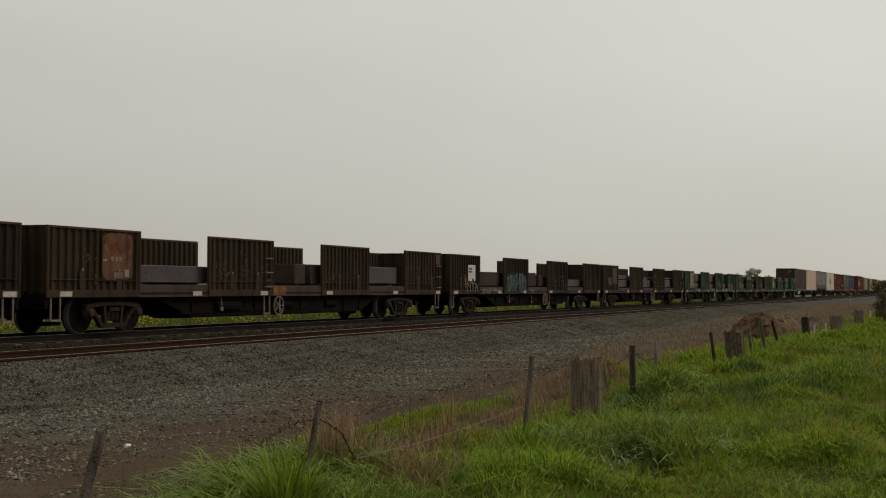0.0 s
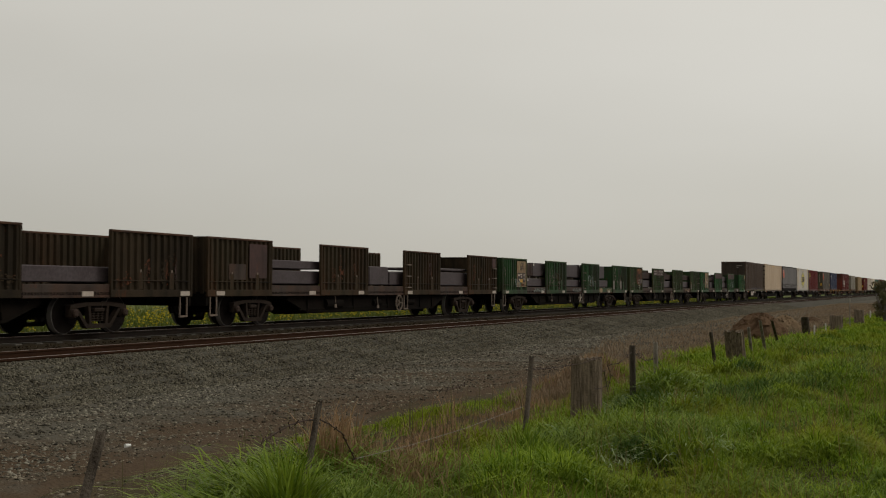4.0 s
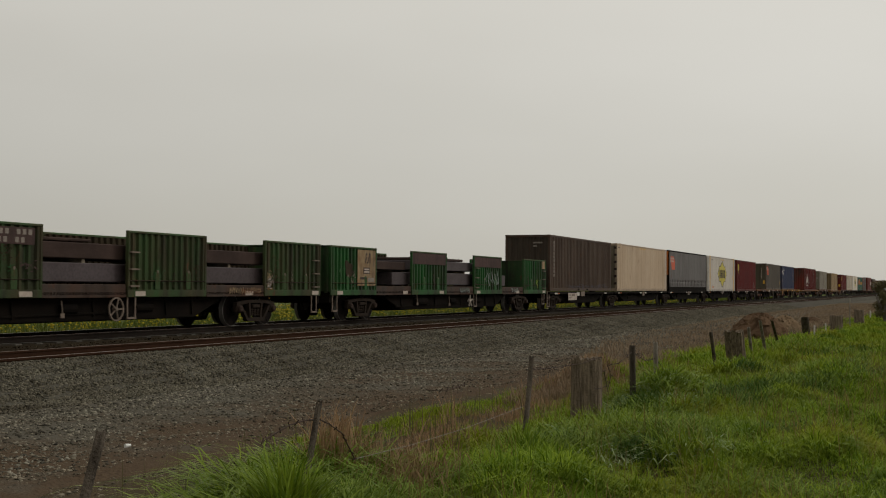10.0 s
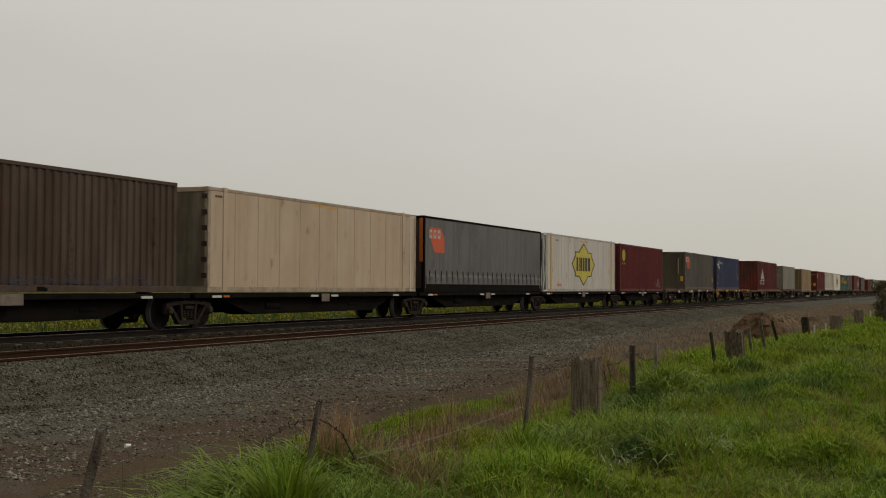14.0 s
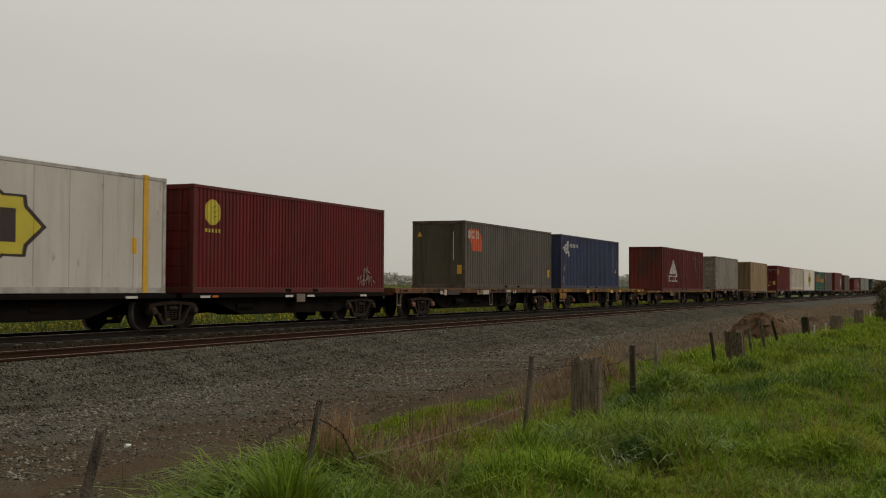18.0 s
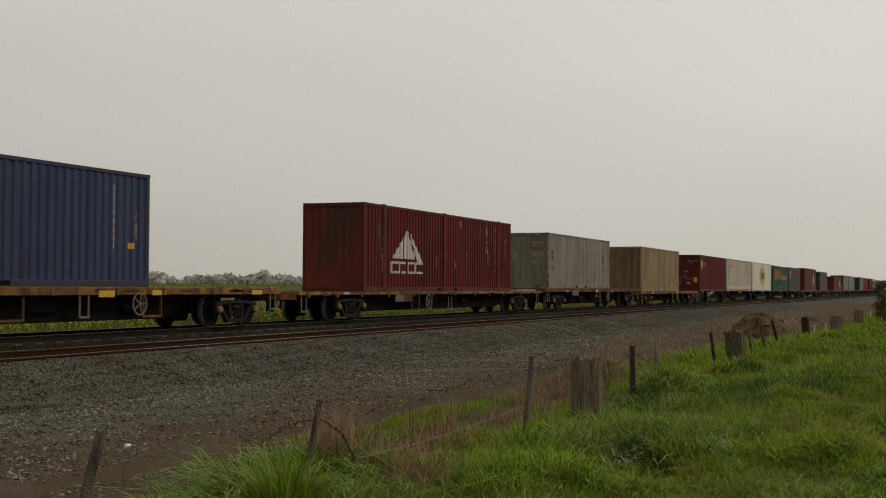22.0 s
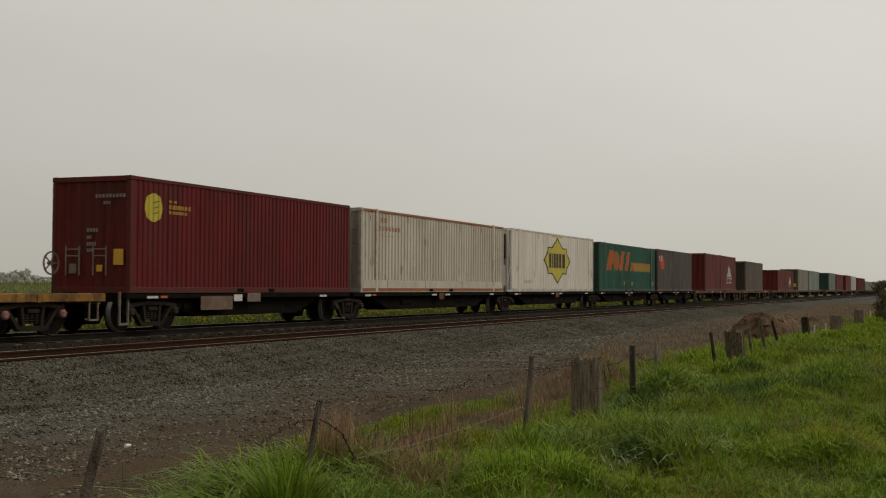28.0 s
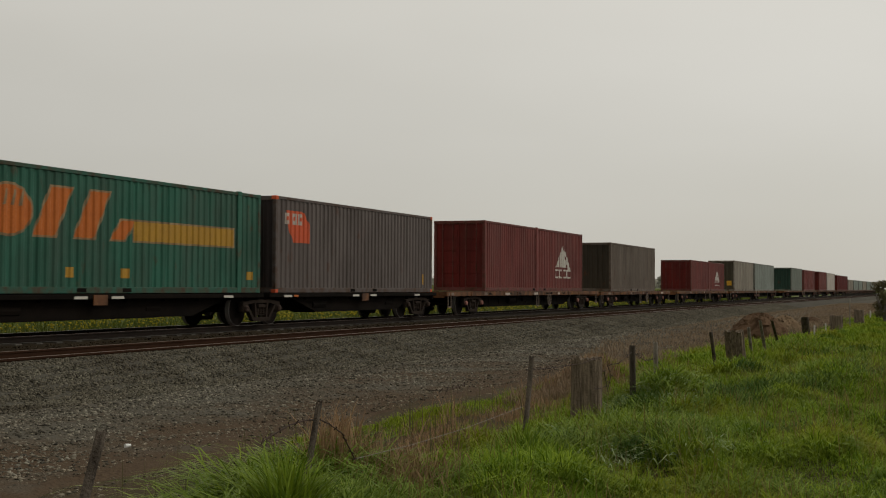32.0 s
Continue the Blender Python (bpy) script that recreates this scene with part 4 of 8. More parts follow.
def bearers(wagon_no, ys, z0, z1):
    for y in ys:
        u = (-1.75, 22.55, 46.95, 71.15, 95.4, 119.6, 143.8)[wagon_no]
        bm = bmesh.new()
        box(bm, -1.0, 0.9, -0.06, 0.06, 0, z1 - z0)
        ob = new("timber_bearer", mesh_of("timber_bearer", bm, M_TIMBER))
        ob.matrix_world = pose(TRAIN_X, u + y, z0)
        tagged(ob, "rough timber bearer between steel slabs", "timber bearer", "timber bearers")
        MOVING.append((ob, u + y, z0))


B0 = 1.0
for k, rows in {
        1: ((3.0, 6.95, 1.24, 1.7), (11.9, 12.6, 1.24, 1.88), (12.95, 13.9, 1.24, 1.88), (16.0, 19.7, 1.28, 1.88)),
        2: ((2.0, 7.2, 1.24, 1.86), (12.6, 13.8, 1.24, 1.8), (9.2, 12.1, 1.24, 1.9), (15.5, 20.6, 1.24, 1.62)),
        3: ((2.0, 7.4, 1.24, 1.66), (2.4, 7.2, 1.72, 1.98), (10.8, 12.4, 1.24, 1.9), (12.5, 14.2, 1.24, 1.72), (15.8, 20.6, 1.24, 1.78), (15.6, 20.4, 1.84, 1.94)),
        4: ((4.3, 7.4, 1.24, 1.62), (5.2, 13.2, 1.74, 2.4), (8.2, 13.3, 1.24, 1.6), (13.4, 18.85, 1.74, 2.45), (13.5, 19.65, 1.24, 1.62)),
        5: ((2.0, 21.5, 1.24, 1.7), (2.6, 20.8, 1.8, 2.18)),
        6: ((5.4, 6.9, 1.24, 1.72), (7.4, 13.9, 1.26, 1.74), (7.6, 14.0, 1.84, 2.22), (16.2, 18.0, 1.24, 1.72))}.items():
    for y0, y1, z0, z1 in rows:
        rusty = (k == 1 and 11 < y0 < 14) or (k == 2 and y0 < 13) or (k == 5 and z0 > 1.7)
        slab(k, y0, y1, z0, z1, material=M_SLAB2 if rusty else M_SLAB, label="red-brown rusty steel beam in an open wagon" if rusty else "long grey rolled steel slab in an open wagon")
    ends = sorted({round(v, 2) for y0, y1, z0, z1 in rows for v in (y0 + 0.35, y1 - 0.35) if z0 < 1.3})
    bearers(k, ends, B0, 1.24)
for y0, y1, z0, z1 in ((3.75, 4.25, 1.74, 2.26), (4.3, 4.75, 1.74, 2.32), (4.8, 5.15, 1.74, 2.36), (3.65, 4.2, 1.24, 1.6)):
    slab(4, y0, y1, z0, z1, material=M_SLAB2, label="short rusty steel offcut behind the grey slabs")
slab(5, 3.0, 6.0, 2.2, 2.3, material=M_SLAB2, label="thin rusty steel plate on top of a stack")
slab(5, 9.8, 12.2, 2.2, 2.28, material=M_SLAB2, label="thin rusty steel plate on top of a stack")
slab(6, 8.0, 12.6, 2.24, 2.34, material=M_SLAB2, label="thin rusty steel plates on top of a stack")
slab(6, 3.3, 6.6, 1.8, 2.1, material=M_SLAB2, label="dark rusty steel plates in an open wagon")
bearers(5, (4.0, 9.0, 12.0, 15.5, 18.5), 1.7, 1.8)
bearers(6, (8.2, 13.0), 1.74, 1.84)
bearers(4, (4.0, 4.55, 4.95, 6.0, 12.4, 14.2, 17.8), 1.6, 1.74)

# paint, plates and marks on the wagons
worn_rect(wag[1], 1.229, 1.97, 3.2, 1.3, 2.46, M_RUSTDECK, 70, label="rectangular rusted patch with a worn frame")
for k, (yc, zc, a, b, mm) in enumerate(((2.1, 2.26, 0.13, 0.2, M_RUST), (2.12, 2.1, 0.07, 0.14, M_OCHRE), (3.05, 2.2, 0.14, 0.22, M_RUST), (3.08, 2.05, 0.08, 0.16, M_OCHRE), (2.6, 2.1, 0.4, 0.12, M_RUST))):
    blob(wag[1], 1.2358 + 0.0008 * k, yc, zc, a, b, mm, 71 + k, "rust_stain", "brighter orange rust", 0.003)
for y0, y1, z0, z1, mm in ((2.3, 2.42, 1.76, 1.87, M_STEP), (2.46, 2.58, 1.76, 1.87, M_STEP), (2.62, 2.72, 1.76, 1.87, M_STEP), (2.0, 2.15, 1.76, 1.8, M_FADED), (2.42, 2.8, 1.34, 1.49, M_TAN), (2.85, 3.02, 1.37, 1.56, M_FADED)):
    plate("writing_bar", wag[1], 1.2405, y0, y1, z0, z1, mm)
for y0, y1, z0, z1 in ((1.95, 1.99, 1.28, 2.47), (3.18, 3.22, 1.28, 2.47), (1.99, 3.18, 1.26, 1.3)):
    plate("patch_frame", wag[1], 1.2365, y0, y1, z0, z1, M_BROWN)
ladder(wag[1], 22.95)
ladder(wag[1], 9.66)
plate("orange_patch", wag[1], 1.218, 10.2, 10.95, 0.9, 1.16, M_OCHRE, "orange-brown rusted patch")
plate("primed_patch", wag[1], 1.229, 22.9, 23.35, 2.05, 2.45, M_PRIMER)
plate("white_board", wag[2], 1.229, 2.1, 2.94, 1.43, 2.12, M_WHITE, "white data board")
for z in (1.92, 1.79):
    for k in range(4):
        plate("writing_bar", wag[2], 1.2365, 2.18 + k * 0.1, 2.25 + k * 0.1, z, z + 0.08, M_INK)
for k, (yc, zc, a, b) in enumerate(((7.2, 1.3, 0.34, 0.36), (7.75, 1.5, 0.36, 0.42), (8.35, 1.46, 0.34, 0.46), (8.95, 1.52, 0.36, 0.42), (9.5, 1.4, 0.34, 0.42), (8.0, 1.16, 0.5, 0.18), (9.1, 1.14, 0.55, 0.18))):
    blob(wag[2], 1.2475 + 0.0006 * k, yc, zc, a, b, M_GRAF_C, 510 + k, "graffiti", "turquoise graffiti outline", 0.002)
    blob(wag[2], 1.252 + 0.0006 * k, yc + 0.02, zc, a * 0.84, b * 0.87, M_GRAF_D, 530 + k, "graffiti_fill", "dark fill of the graffiti", 0.002)
scrawl(wag[2], 1.2585, 6.9, 9.9, 1.05, 1.75, M_GRAF_C, 11, label="turquoise graffiti strokes", thin=0.55)
blob(wag[2], 1.2475, 1.72, 1.42, 0.13, 0.28, M_RUSTDECK, 561, "graffiti", "orange graffiti patch", 0.002)
scrawl(wag[2], 1.2485, 1.7, 3.3, 0.95, 1.5, M_FADED, 562, label="faded yellowish graffiti strokes")
for k, (yc, zc) in enumerate(((5.6, 1.05), (10.75, 1.05), (10.9, 1.0))):
    blob(wag[2], 1.222, yc, zc, 0.16, 0.07, M_GRAF_C, 550 + k, "graffiti", "small turquoise graffiti", 0.002)
scrawl(wag[2], 1.2595, 6.95, 9.85, 1.05, 1.85, M_GRAF, 12, thin=0.4)
scrawl(wag[2], 1.222, 3.7, 6.3, 0.9, 1.15, M_FADED, 13)
plate("grey_patch", wag[3], 1.229, 1.1, 2.0, 1.35, 1.8, M_PLANK)
plate("peeling_patch", wag[3], 1.229, 2.2, 3.2, 1.4, 2.4, M_PRIMER)
ladder(wag[3], 13.45)
ladder(wag[3], 22.95)
plate("primed_patch", wag[3], 1.229, 22.9, 23.35, 2.05, 2.45, M_PRIMER)
plate("beige_board", wag[4], 1.229, 2.05, 3.42, 1.2, 2.42, M_BEIGE, "weathered beige board")


def emblem(w, y, z, size, x=1.2365):
    """A dark emblem of leaning strokes joined by rounded caps."""
    bm = bmesh.new()
    q = size * 0.16
    for y0, lean, h in ((0.0, 0.3, 1.0), (0.42, 0.0, 0.62), (0.62, 0.32, 1.0), (1.1, 0.0, 1.0)):
        prism(bm, [(y + y0 * size, z), (y + y0 * size + q, z), (y + (y0 + lean) * size + q, z + h * size), (y + (y0 + lean) * size, z + h * size)], x, x + 0.003)
    for y0, y1 in ((0.3, 0.58), (0.94, 1.26)):
        prism(bm, [(y + y0 * size, z + size - q), (y + y1 * size, z + size - q), (y + (y1 - 0.04) * size, z + size), (y + (y0 + 0.05) * size, z + size)], x + 0.003, x + 0.006)
    return part("emblem", bm, M_INK, w, "dark emblem of leaning strokes")


emblem(wag[4], 2.5, 1.98, 0.38)
blob(wag[4], 1.2365, 2.2, 1.72, 0.1, 0.12, M_RUST, 76, "orange_stain")
blob(wag[4], 1.2365, 2.85, 1.3, 0.32, 0.06, M_RUST, 77, "orange_stain")
plate("black_plate", wag[4], 1.2365, 2.12, 3.28, 1.42, 1.86, M_INK)
for y0, y1, z0, z1, mm in ((2.18, 2.44, 1.7, 1.8, M_LABEL), (2.52, 2.78, 1.76, 1.82, M_LABEL), (2.6, 2.72, 1.64, 1.71, M_LABEL), (2.95, 3.2, 1.7, 1.82, M_FADED), (2.96, 3.2, 1.52, 1.64, M_FADED), (2.5, 2.85, 1.42, 1.56, M_YELLOW), (2.3, 2.45, 1.5, 1.58, M_LABEL)):
    plate("board_mark", wag[4], 1.243, y0, y1, z0, z1, mm)
scrawl(wag[4], 1.245, 1.7, 2.6, 1.15, 1.6, M_GRAF, 23)
for k, (yc, zc, a, b, mm) in enumerate(((7.3, 1.5, 0.12, 0.4, M_STEP), (7.35, 2.1, 0.2, 0.2, M_GREEN2), (8.9, 1.45, 0.13, 0.38, M_STEP), (8.2, 1.7, 0.12, 0.35, M_PRIMER), (8.6, 1.75, 0.1, 0.3, M_RUST), (15.6, 1.45, 0.1, 0.35, M_GREEN3), (20.3, 1.4, 0.1, 0.35, M_STEP), (21.7, 1.4, 0.1, 0.35, M_STEP))):
    flakes(wag[4], 1.23, yc, zc, a * 1.3, b, mm, 80 + k)
for y0, y1, seed in ((20.02, 20.34, 870), (21.72, 22.02, 871)):
    worn_rect(wag[4], 1.2458, y0, y1, 1.08, 1.6, M_FADED, seed, "pale_tag", "pale sprayed tag", 0.002)
    for k, zc in enumerate((1.2, 1.42)):
        blob(wag[4], 1.2486, y0 + 0.17, zc, 0.06, 0.05, M_GREEN, seed + 5 + k, "tag_gap", t=0.001)
plate("painted_board", wag[4], 1.2155, 16.93, 19.9, 0.925, 1.17, M_GREEN, "green paint on the drop side", t=0.001)
worn_rect(wag[4], 1.2172, 16.95, 17.62, 0.9, 1.15, M_BEIGE, 872, "graffiti", "faded beige graffiti", 0.001)
scrawl(wag[4], 1.2172, 18.5, 19.75, 0.92, 1.16, M_BEIGE, 873, label="faded yellow graffiti strokes")
scrawl(wag[4], 1.236, 14.3, 15.8, 1.2, 1.9, M_GRAF, 27, label="faint grey graffiti")
scrawl(wag[4], 1.222, 4.6, 6.5, 0.92, 1.16, M_GRAF, 21)
scrawl(wag[4], 1.222, 11.3, 13.1, 0.92, 1.16, M_GRAF, 22)
ladder(wag[4], 13.45)
worn_rect(wag[5], 1.229, 1.9, 3.34, 1.42, 2.46, M_RUST, 75, label="large rust-red patch")
for k, (yc, zc, a, b, mm) in enumerate(((2.35, 2.36, 0.4, 0.07, M_OCHRE), (3.05, 2.3, 0.22, 0.12, M_OCHRE), (2.1, 2.0, 0.12, 0.35, M_BROWN2), (2.6, 1.95, 0.35, 0.2, M_BROWN2))):
    blob(wag[5], 1.2335 + 0.0005 * k, yc, zc, a, b, mm, 860 + k, "rust_stain", "worn edge of the rust patch", 0.002)
plate("orange_line", wag[5], 1.2365, 2.35, 3.25, 1.385, 1.41, M_OCHRE)
plate("black_plate", wag[5], 1.2365, 2.75, 3.3, 1.47, 1.78, M_INK)
for z0 in (1.65, 1.47):
    for k in range(5):
        plate("writing_bar", wag[5], 1.2368, 2.3 + k * 0.105, 2.37 + k * 0.105, z0, z0 + 0.09, M_FADED, t=0.003)
plate("round_mark", wag[5], 1.2428, 3.06, 3.22, 1.52, 1.74, M_STEP, t=0.003)
plate("white_label", wag[5], 1.229, 2.53, 2.86, 1.18, 1.36, M_WHITE)
plate("primed_band", wag[5], 1.229, 6.95, 9.9, 2.06, 2.44, M_PRIMER, "mauve primed band")
for z0, y0, n in ((2.28, 7.1, 15), (2.1, 7.05, 14)):
    for k in range(n):
        if k not in (5, 7, 11):
            plate("writing_bar", wag[5], 1.2355, y0 + 0.185 * k, y0 + 0.185 * k + 0.11, z0, z0 + 0.12, M_FADED, t=0.002)
ladder(wag[5], 13.35)
for k, (yc, zc, mm) in enumerate(((20.15, 1.2, M_LABEL), (20.25, 1.45, M_BEIGE), (20.2, 1.05, M_OCHRE), (20.3, 1.3, M_GRAF_W))):
    flakes(wag[5], 1.232 + 0.004 * k, yc, zc, 0.16, 0.22, mm, 760 + k)
scrawl(wag[5], 1.222, 17.9, 19.9, 0.92, 1.14, M_BEIGE, 761, label="yellow graffiti strokes")
scrawl(wag[5], 1.226, 18.6, 19.8, 0.9, 1.12, M_RUST, 762, label="orange graffiti strokes")
ladder(wag[5], 22.95)
plate("beige_board", wag[6], 1.229, 2.0, 3.45, 1.2, 2.45, M_BEIGE, "beige board")
emblem(wag[6], 2.55, 1.98, 0.36)
plate("black_plate", wag[6], 1.2365, 2.45, 2.95, 1.62, 1.84, M_INK)
for y0, y1, z0, z1, mm in ((2.5, 2.9, 1.75, 1.8, M_LABEL), (2.5, 2.9, 1.66, 1.71, M_LABEL), (2.2, 2.55, 1.42, 1.5, M_INK), (2.62, 2.72, 1.43, 1.48, M_INK), (2.8, 3.3, 1.34, 1.48, M_FADED)):
    plate("board_mark", wag[6], 1.241, y0, y1, z0, z1, mm)
blob(wag[6], 1.2295, 1.35, 1.75, 0.38, 0.3, M_BROWN2, 561, "bare_patch", "dark bare patch in the green paint")
plate("primed_band", wag[6], 1.229, 6.72, 10.05, 2.05, 2.47, M_PRIMER, "mauve primed band")
plate("primed_band", wag[6], 1.229, 13.4, 16.8, 2.05, 2.47, M_PRIMER, "mauve primed band")
scrawl(wag[6], 1.236, 14.6, 16.6, 1.2, 1.9, M_GRAF, 31, label="white graffiti")
scrawl(wag[6], 1.222, 11.6, 12.9, 0.92, 1.17, M_GRAF, 32)
scrawl(wag[6], 1.222, 18.2, 19.3, 0.92, 1.17, M_GRAF, 33)
scrawl(wag[6], 1.236, 21.9, 22.3, 1.1, 1.7, M_LIME, 34, label="lime green graffiti")
plate("beige_label", wag[6], 1.229, 22.85, 23.3, 2.1, 2.48, M_BEIGE)
ladder(wag[6], 13.4)
ladder(wag[6], 22.9)


for k in range(84):
    q = random.Random(300 + k)
    wk = q.choice((1, 2, 3, 4, 5, 6))
    pa, pb = q.choice(PANELS)
    flakes(wag[wk], 1.2295, q.uniform(pa + 0.3, pb - 0.3), q.uniform(1.3, 1.95), q.uniform(0.06, 0.3), q.uniform(0.1, 0.4), q.choice((M_RUST, M_PRIMER, M_BROWN2) if wk < 4 else (M_RUST, M_PRIMER, M_BROWN2, M_GREEN3, M_STEP)), 400 + k)


# ---- container wagons ----
def hanger(w, y0, y1, z0, z1, material=None):
    """A U-shaped steel hanger below the deck."""
    bm = bmesh.new()
    for y in (y0, y1):
        beam(bm, (1.12, y, z1), (1.12, y, z0), 0.05, 0.05)
    beam(bm, (1.12, y0 - 0.025, z0), (1.12, y1 + 0.025, z0), 0.05, 0.06)
    return part("hanger", bm, material or M_RUSTDECK, w, "rusty steel hanger")


# brake wheel, hangers and plates of each flat wagon, along it from its leading end: (y0, y1, z0, z1, material)
FITTINGS = {
    240: (12.6, (), ((4.33, 4.74, 0.88, 1.02, M_LABEL), (4.76, 5.01, 0.84, 1.06, M_LABEL), (5.09, 6.42, 0.86, 1.03, M_INK), (8.49, 9.25, 0.86, 1.05, M_BEIGE), (9.26, 9.97, 0.86, 1.05, M_LABEL), (12.32, 12.89, 0.95, 1.06, M_LABEL), (13.26, 13.69, 0.91, 1.05, M_LABEL), (16.12, 16.62, 0.91, 1.06, M_LABEL))),
    261: (12.15, ((6.19, 6.99, 0.36, 0.92), (7.23, 8.0, 0.37, 0.92), (12.41, 13.19, 0.38, 0.92)), ((0.13, 1.23, 0.59, 0.9, M_OCHRE), (5.28, 5.79, 0.88, 1.06, M_YELLOW), (10.51, 11.11, 0.88, 1.04, M_YELLOW), (12.66, 13.26, 0.92, 1.05, M_YELLOW), (17.56, 18.13, 0.92, 1.05, M_YELLOW))),
    282: (10.5, ((9.04, 9.74, 0.3, 0.85),), ((7.29, 8.04, 0.62, 0.88, M_TAN), (8.06, 8.79, 0.62, 0.88, M_RUSTDECK), (3.1, 3.5, 0.9, 0.98, M_LABEL), (14.2, 14.9, 0.9, 0.97, M_STEP))),
    307: (12.15, (), ((3.43, 3.86, 0.95, 1.02, M_LABEL), (4.52, 5.74, 0.75, 1.03, M_TAN), (9.35, 9.83, 0.91, 1.07, M_LABEL), (12.86, 13.36, 0.92, 1.0, M_LABEL), (9.1, 9.8, 0.62, 0.8, M_CAP_DARK))),
    328: (11.8, (), ((3.2, 3.7, 0.8, 0.93, M_LABEL), (11.01, 11.35, 0.82, 0.93, M_LABEL), (11.47, 11.97, 0.8, 0.94, M_LABEL), (15.01, 15.5, 0.8, 0.94, M_BEIGE))),
}


def flat_wagon(u0, u1, bogies, deck, edge, cap, label, group="", kind="flat", step=True, turning=True):
    """A container wagon from u0 to u1, its deck at that height."""
    length = u1 - u0
    w = thing("container_wagon", label, "freight wagon", group or "container wagons", m=pose(TRAIN_X, u0, 0))
    bm = bmesh.new()
    lo = 0.3 if kind == "skeletal" else 0.27
    mid = length / 2
    prism(bm, [(0.3, deck - 0.1), (0.3, deck - 0.3), (2.2, deck - 0.32), (4.2, lo), (length - 4.2, lo), (length - 2.2, deck - 0.32), (length - 0.3, deck - 0.3), (length - 0.3, deck - 0.1)], -0.3, 0.3)
    for s in (-1, 1):
        if kind == "skeletal":
            prism(bm, [(1.6, deck - 0.12), (2.0, 0.72), (3.4, 0.34), (length - 3.4, 0.34), (length - 2.0, 0.72), (length - 1.6, deck - 0.12)], s * 0.95 - 0.03, s * 0.95 + 0.03)
        else:
            prism(bm, [(4.4, deck - 0.2), (5.0, 0.5), (5.6, 0.3), (length - 5.6, 0.3), (length - 5.0, 0.5), (length - 4.4, deck - 0.2)], s * 0.8 - 0.03, s * 0.8 + 0.03)
    box(bm, 0.55, 0.95, mid - 1.2, mid - 0.3, 0.5, deck - 0.2, 0.04)
    box(bm, 0.5, 0.9, mid + 0.6, mid + 1.9, 0.55, deck - 0.25, 0.05)
    for y in np.arange(1.0, length - 0.5, 1.6):
        box(bm, -1.1, 1.1, y - 0.05, y + 0.05, deck - 0.2, deck - 0.1)
    part("centre_sill", bm, M_BLACK, w, "black centre sill and brake gear")
    bm = bmesh.new()
    for s in (-1, 1):
        box(bm, s * 1.15 - 0.08, s * 1.15 + 0.08, 0.0, length, deck - (0.12 if 281 < u0 < 283 else 0.2 if kind == "flat" else 0.13), deck - 0.004, 0.015)
    for y in (0.0, length - 0.12):
        box(bm, -1.08, 1.08, y, y + 0.12, deck - 0.26, deck - 0.004)
    part("deck_frame", bm, edge, w, "rusty deck edge")
    bm = bmesh.new()
    if kind == "flat":
        for i in range(int(length / 0.3)):
            box(bm, -1.06, 1.06, 0.14 + i * 0.3, 0.41 + i * 0.3, deck - 0.07, deck - 0.02)
        part("deck_boards", bm, M_TIMBER, w, "worn timber deck boards")
    else:
        for y in (0.6, length / 2, length - 0.6):
            box(bm, -1.15, 1.15, y - 0.2, y + 0.2, deck - 0.12, deck - 0.012)
        part("cross_bearers", bm, M_BLACK, w)
    for b in bogies:
        bogie(w, b - u0, cap, turning)
    r = random.Random(int(u0 * 10))
    bm = bmesh.new()
    for y in np.arange(3.2, length - 3.0, 1.3):
        beam(bm, (0.9, y, deck - 0.15), (0.9, y + 0.05, 0.42), 0.03, 0.05)
    beam(bm, (0.98, 3.0, deck - 0.3), (0.98, length - 3.0, deck - 0.3), 0.03, 0.03)
    for y0, y1, q in ((mid - 3.4, mid - 2.5, 0.14), (mid + 2.2, mid + 2.8, 0.11)):
        rings = [[bm.verts.new((0.9 + q * math.cos(k * 0.628), y, 0.58 + q * math.sin(k * 0.628))) for k in range(10)] for y in (y0, y1)]
        for k in range(10):
            bm.faces.new((rings[0][k], rings[0][(k + 1) % 10], rings[1][(k + 1) % 10], rings[1][k]))
        bm.faces.new(rings[0])
        bm.faces.new(rings[1][::-1])
    part("brake_rigging", bm, M_BLACK, w, "brake pipe, hangers and cylinders")
    if kind == "skeletal":
        if len(bogies) > 1:
            panel = plate("data_panel", w, 1.235, 3.3, 4.92, deck - 0.45, deck - 0.07, M_LABEL if u0 < 170 else M_TAN, "data panel on the side")
            if u0 < 170:
                for y, z in ((3.36, 0.74), (3.36, 0.6)):
                    plate("writing_bar", w, 1.2415, y, y + 0.5, z, z + 0.08, M_FADED)
                plate("writing_bar", w, 1.2415, 4.0, 4.5, 0.72, 0.84, M_STEP)
            plate("label_plate", w, 1.235, 4.99, 5.44, deck - 0.22, deck - 0.03, M_WHITE)
            plate("bracket", w, 1.235, 5.7, 6.42, deck - 0.24, deck + 0.015, M_STEP, t=0.03)
            loop = hanger(w, -0.12, 0.22, 0.2, deck + 0.05, M_STEP)
        else:
            plate("bracket", w, 1.235, mid - 0.26, mid + 0.26, deck - 0.27, deck - 0.02, M_RUSTDECK if u0 > 360 else M_STEP, "small rusty bracket", t=0.03)
            for y in (mid - 0.95, mid + 0.45):
                plate("reflector", w, 1.234, y, y + 0.48, deck - 0.12, deck - 0.055, M_WHITE)
        for y in (0.86, length - 2.2):
            plate("reflector", w, 1.234, y, y + 0.48, deck - 0.12, deck - 0.055, M_WHITE)
        plate("reflector", w, 1.234, 1.45, 1.75, deck - 0.11, deck - 0.055, M_ORANGE)
    else:
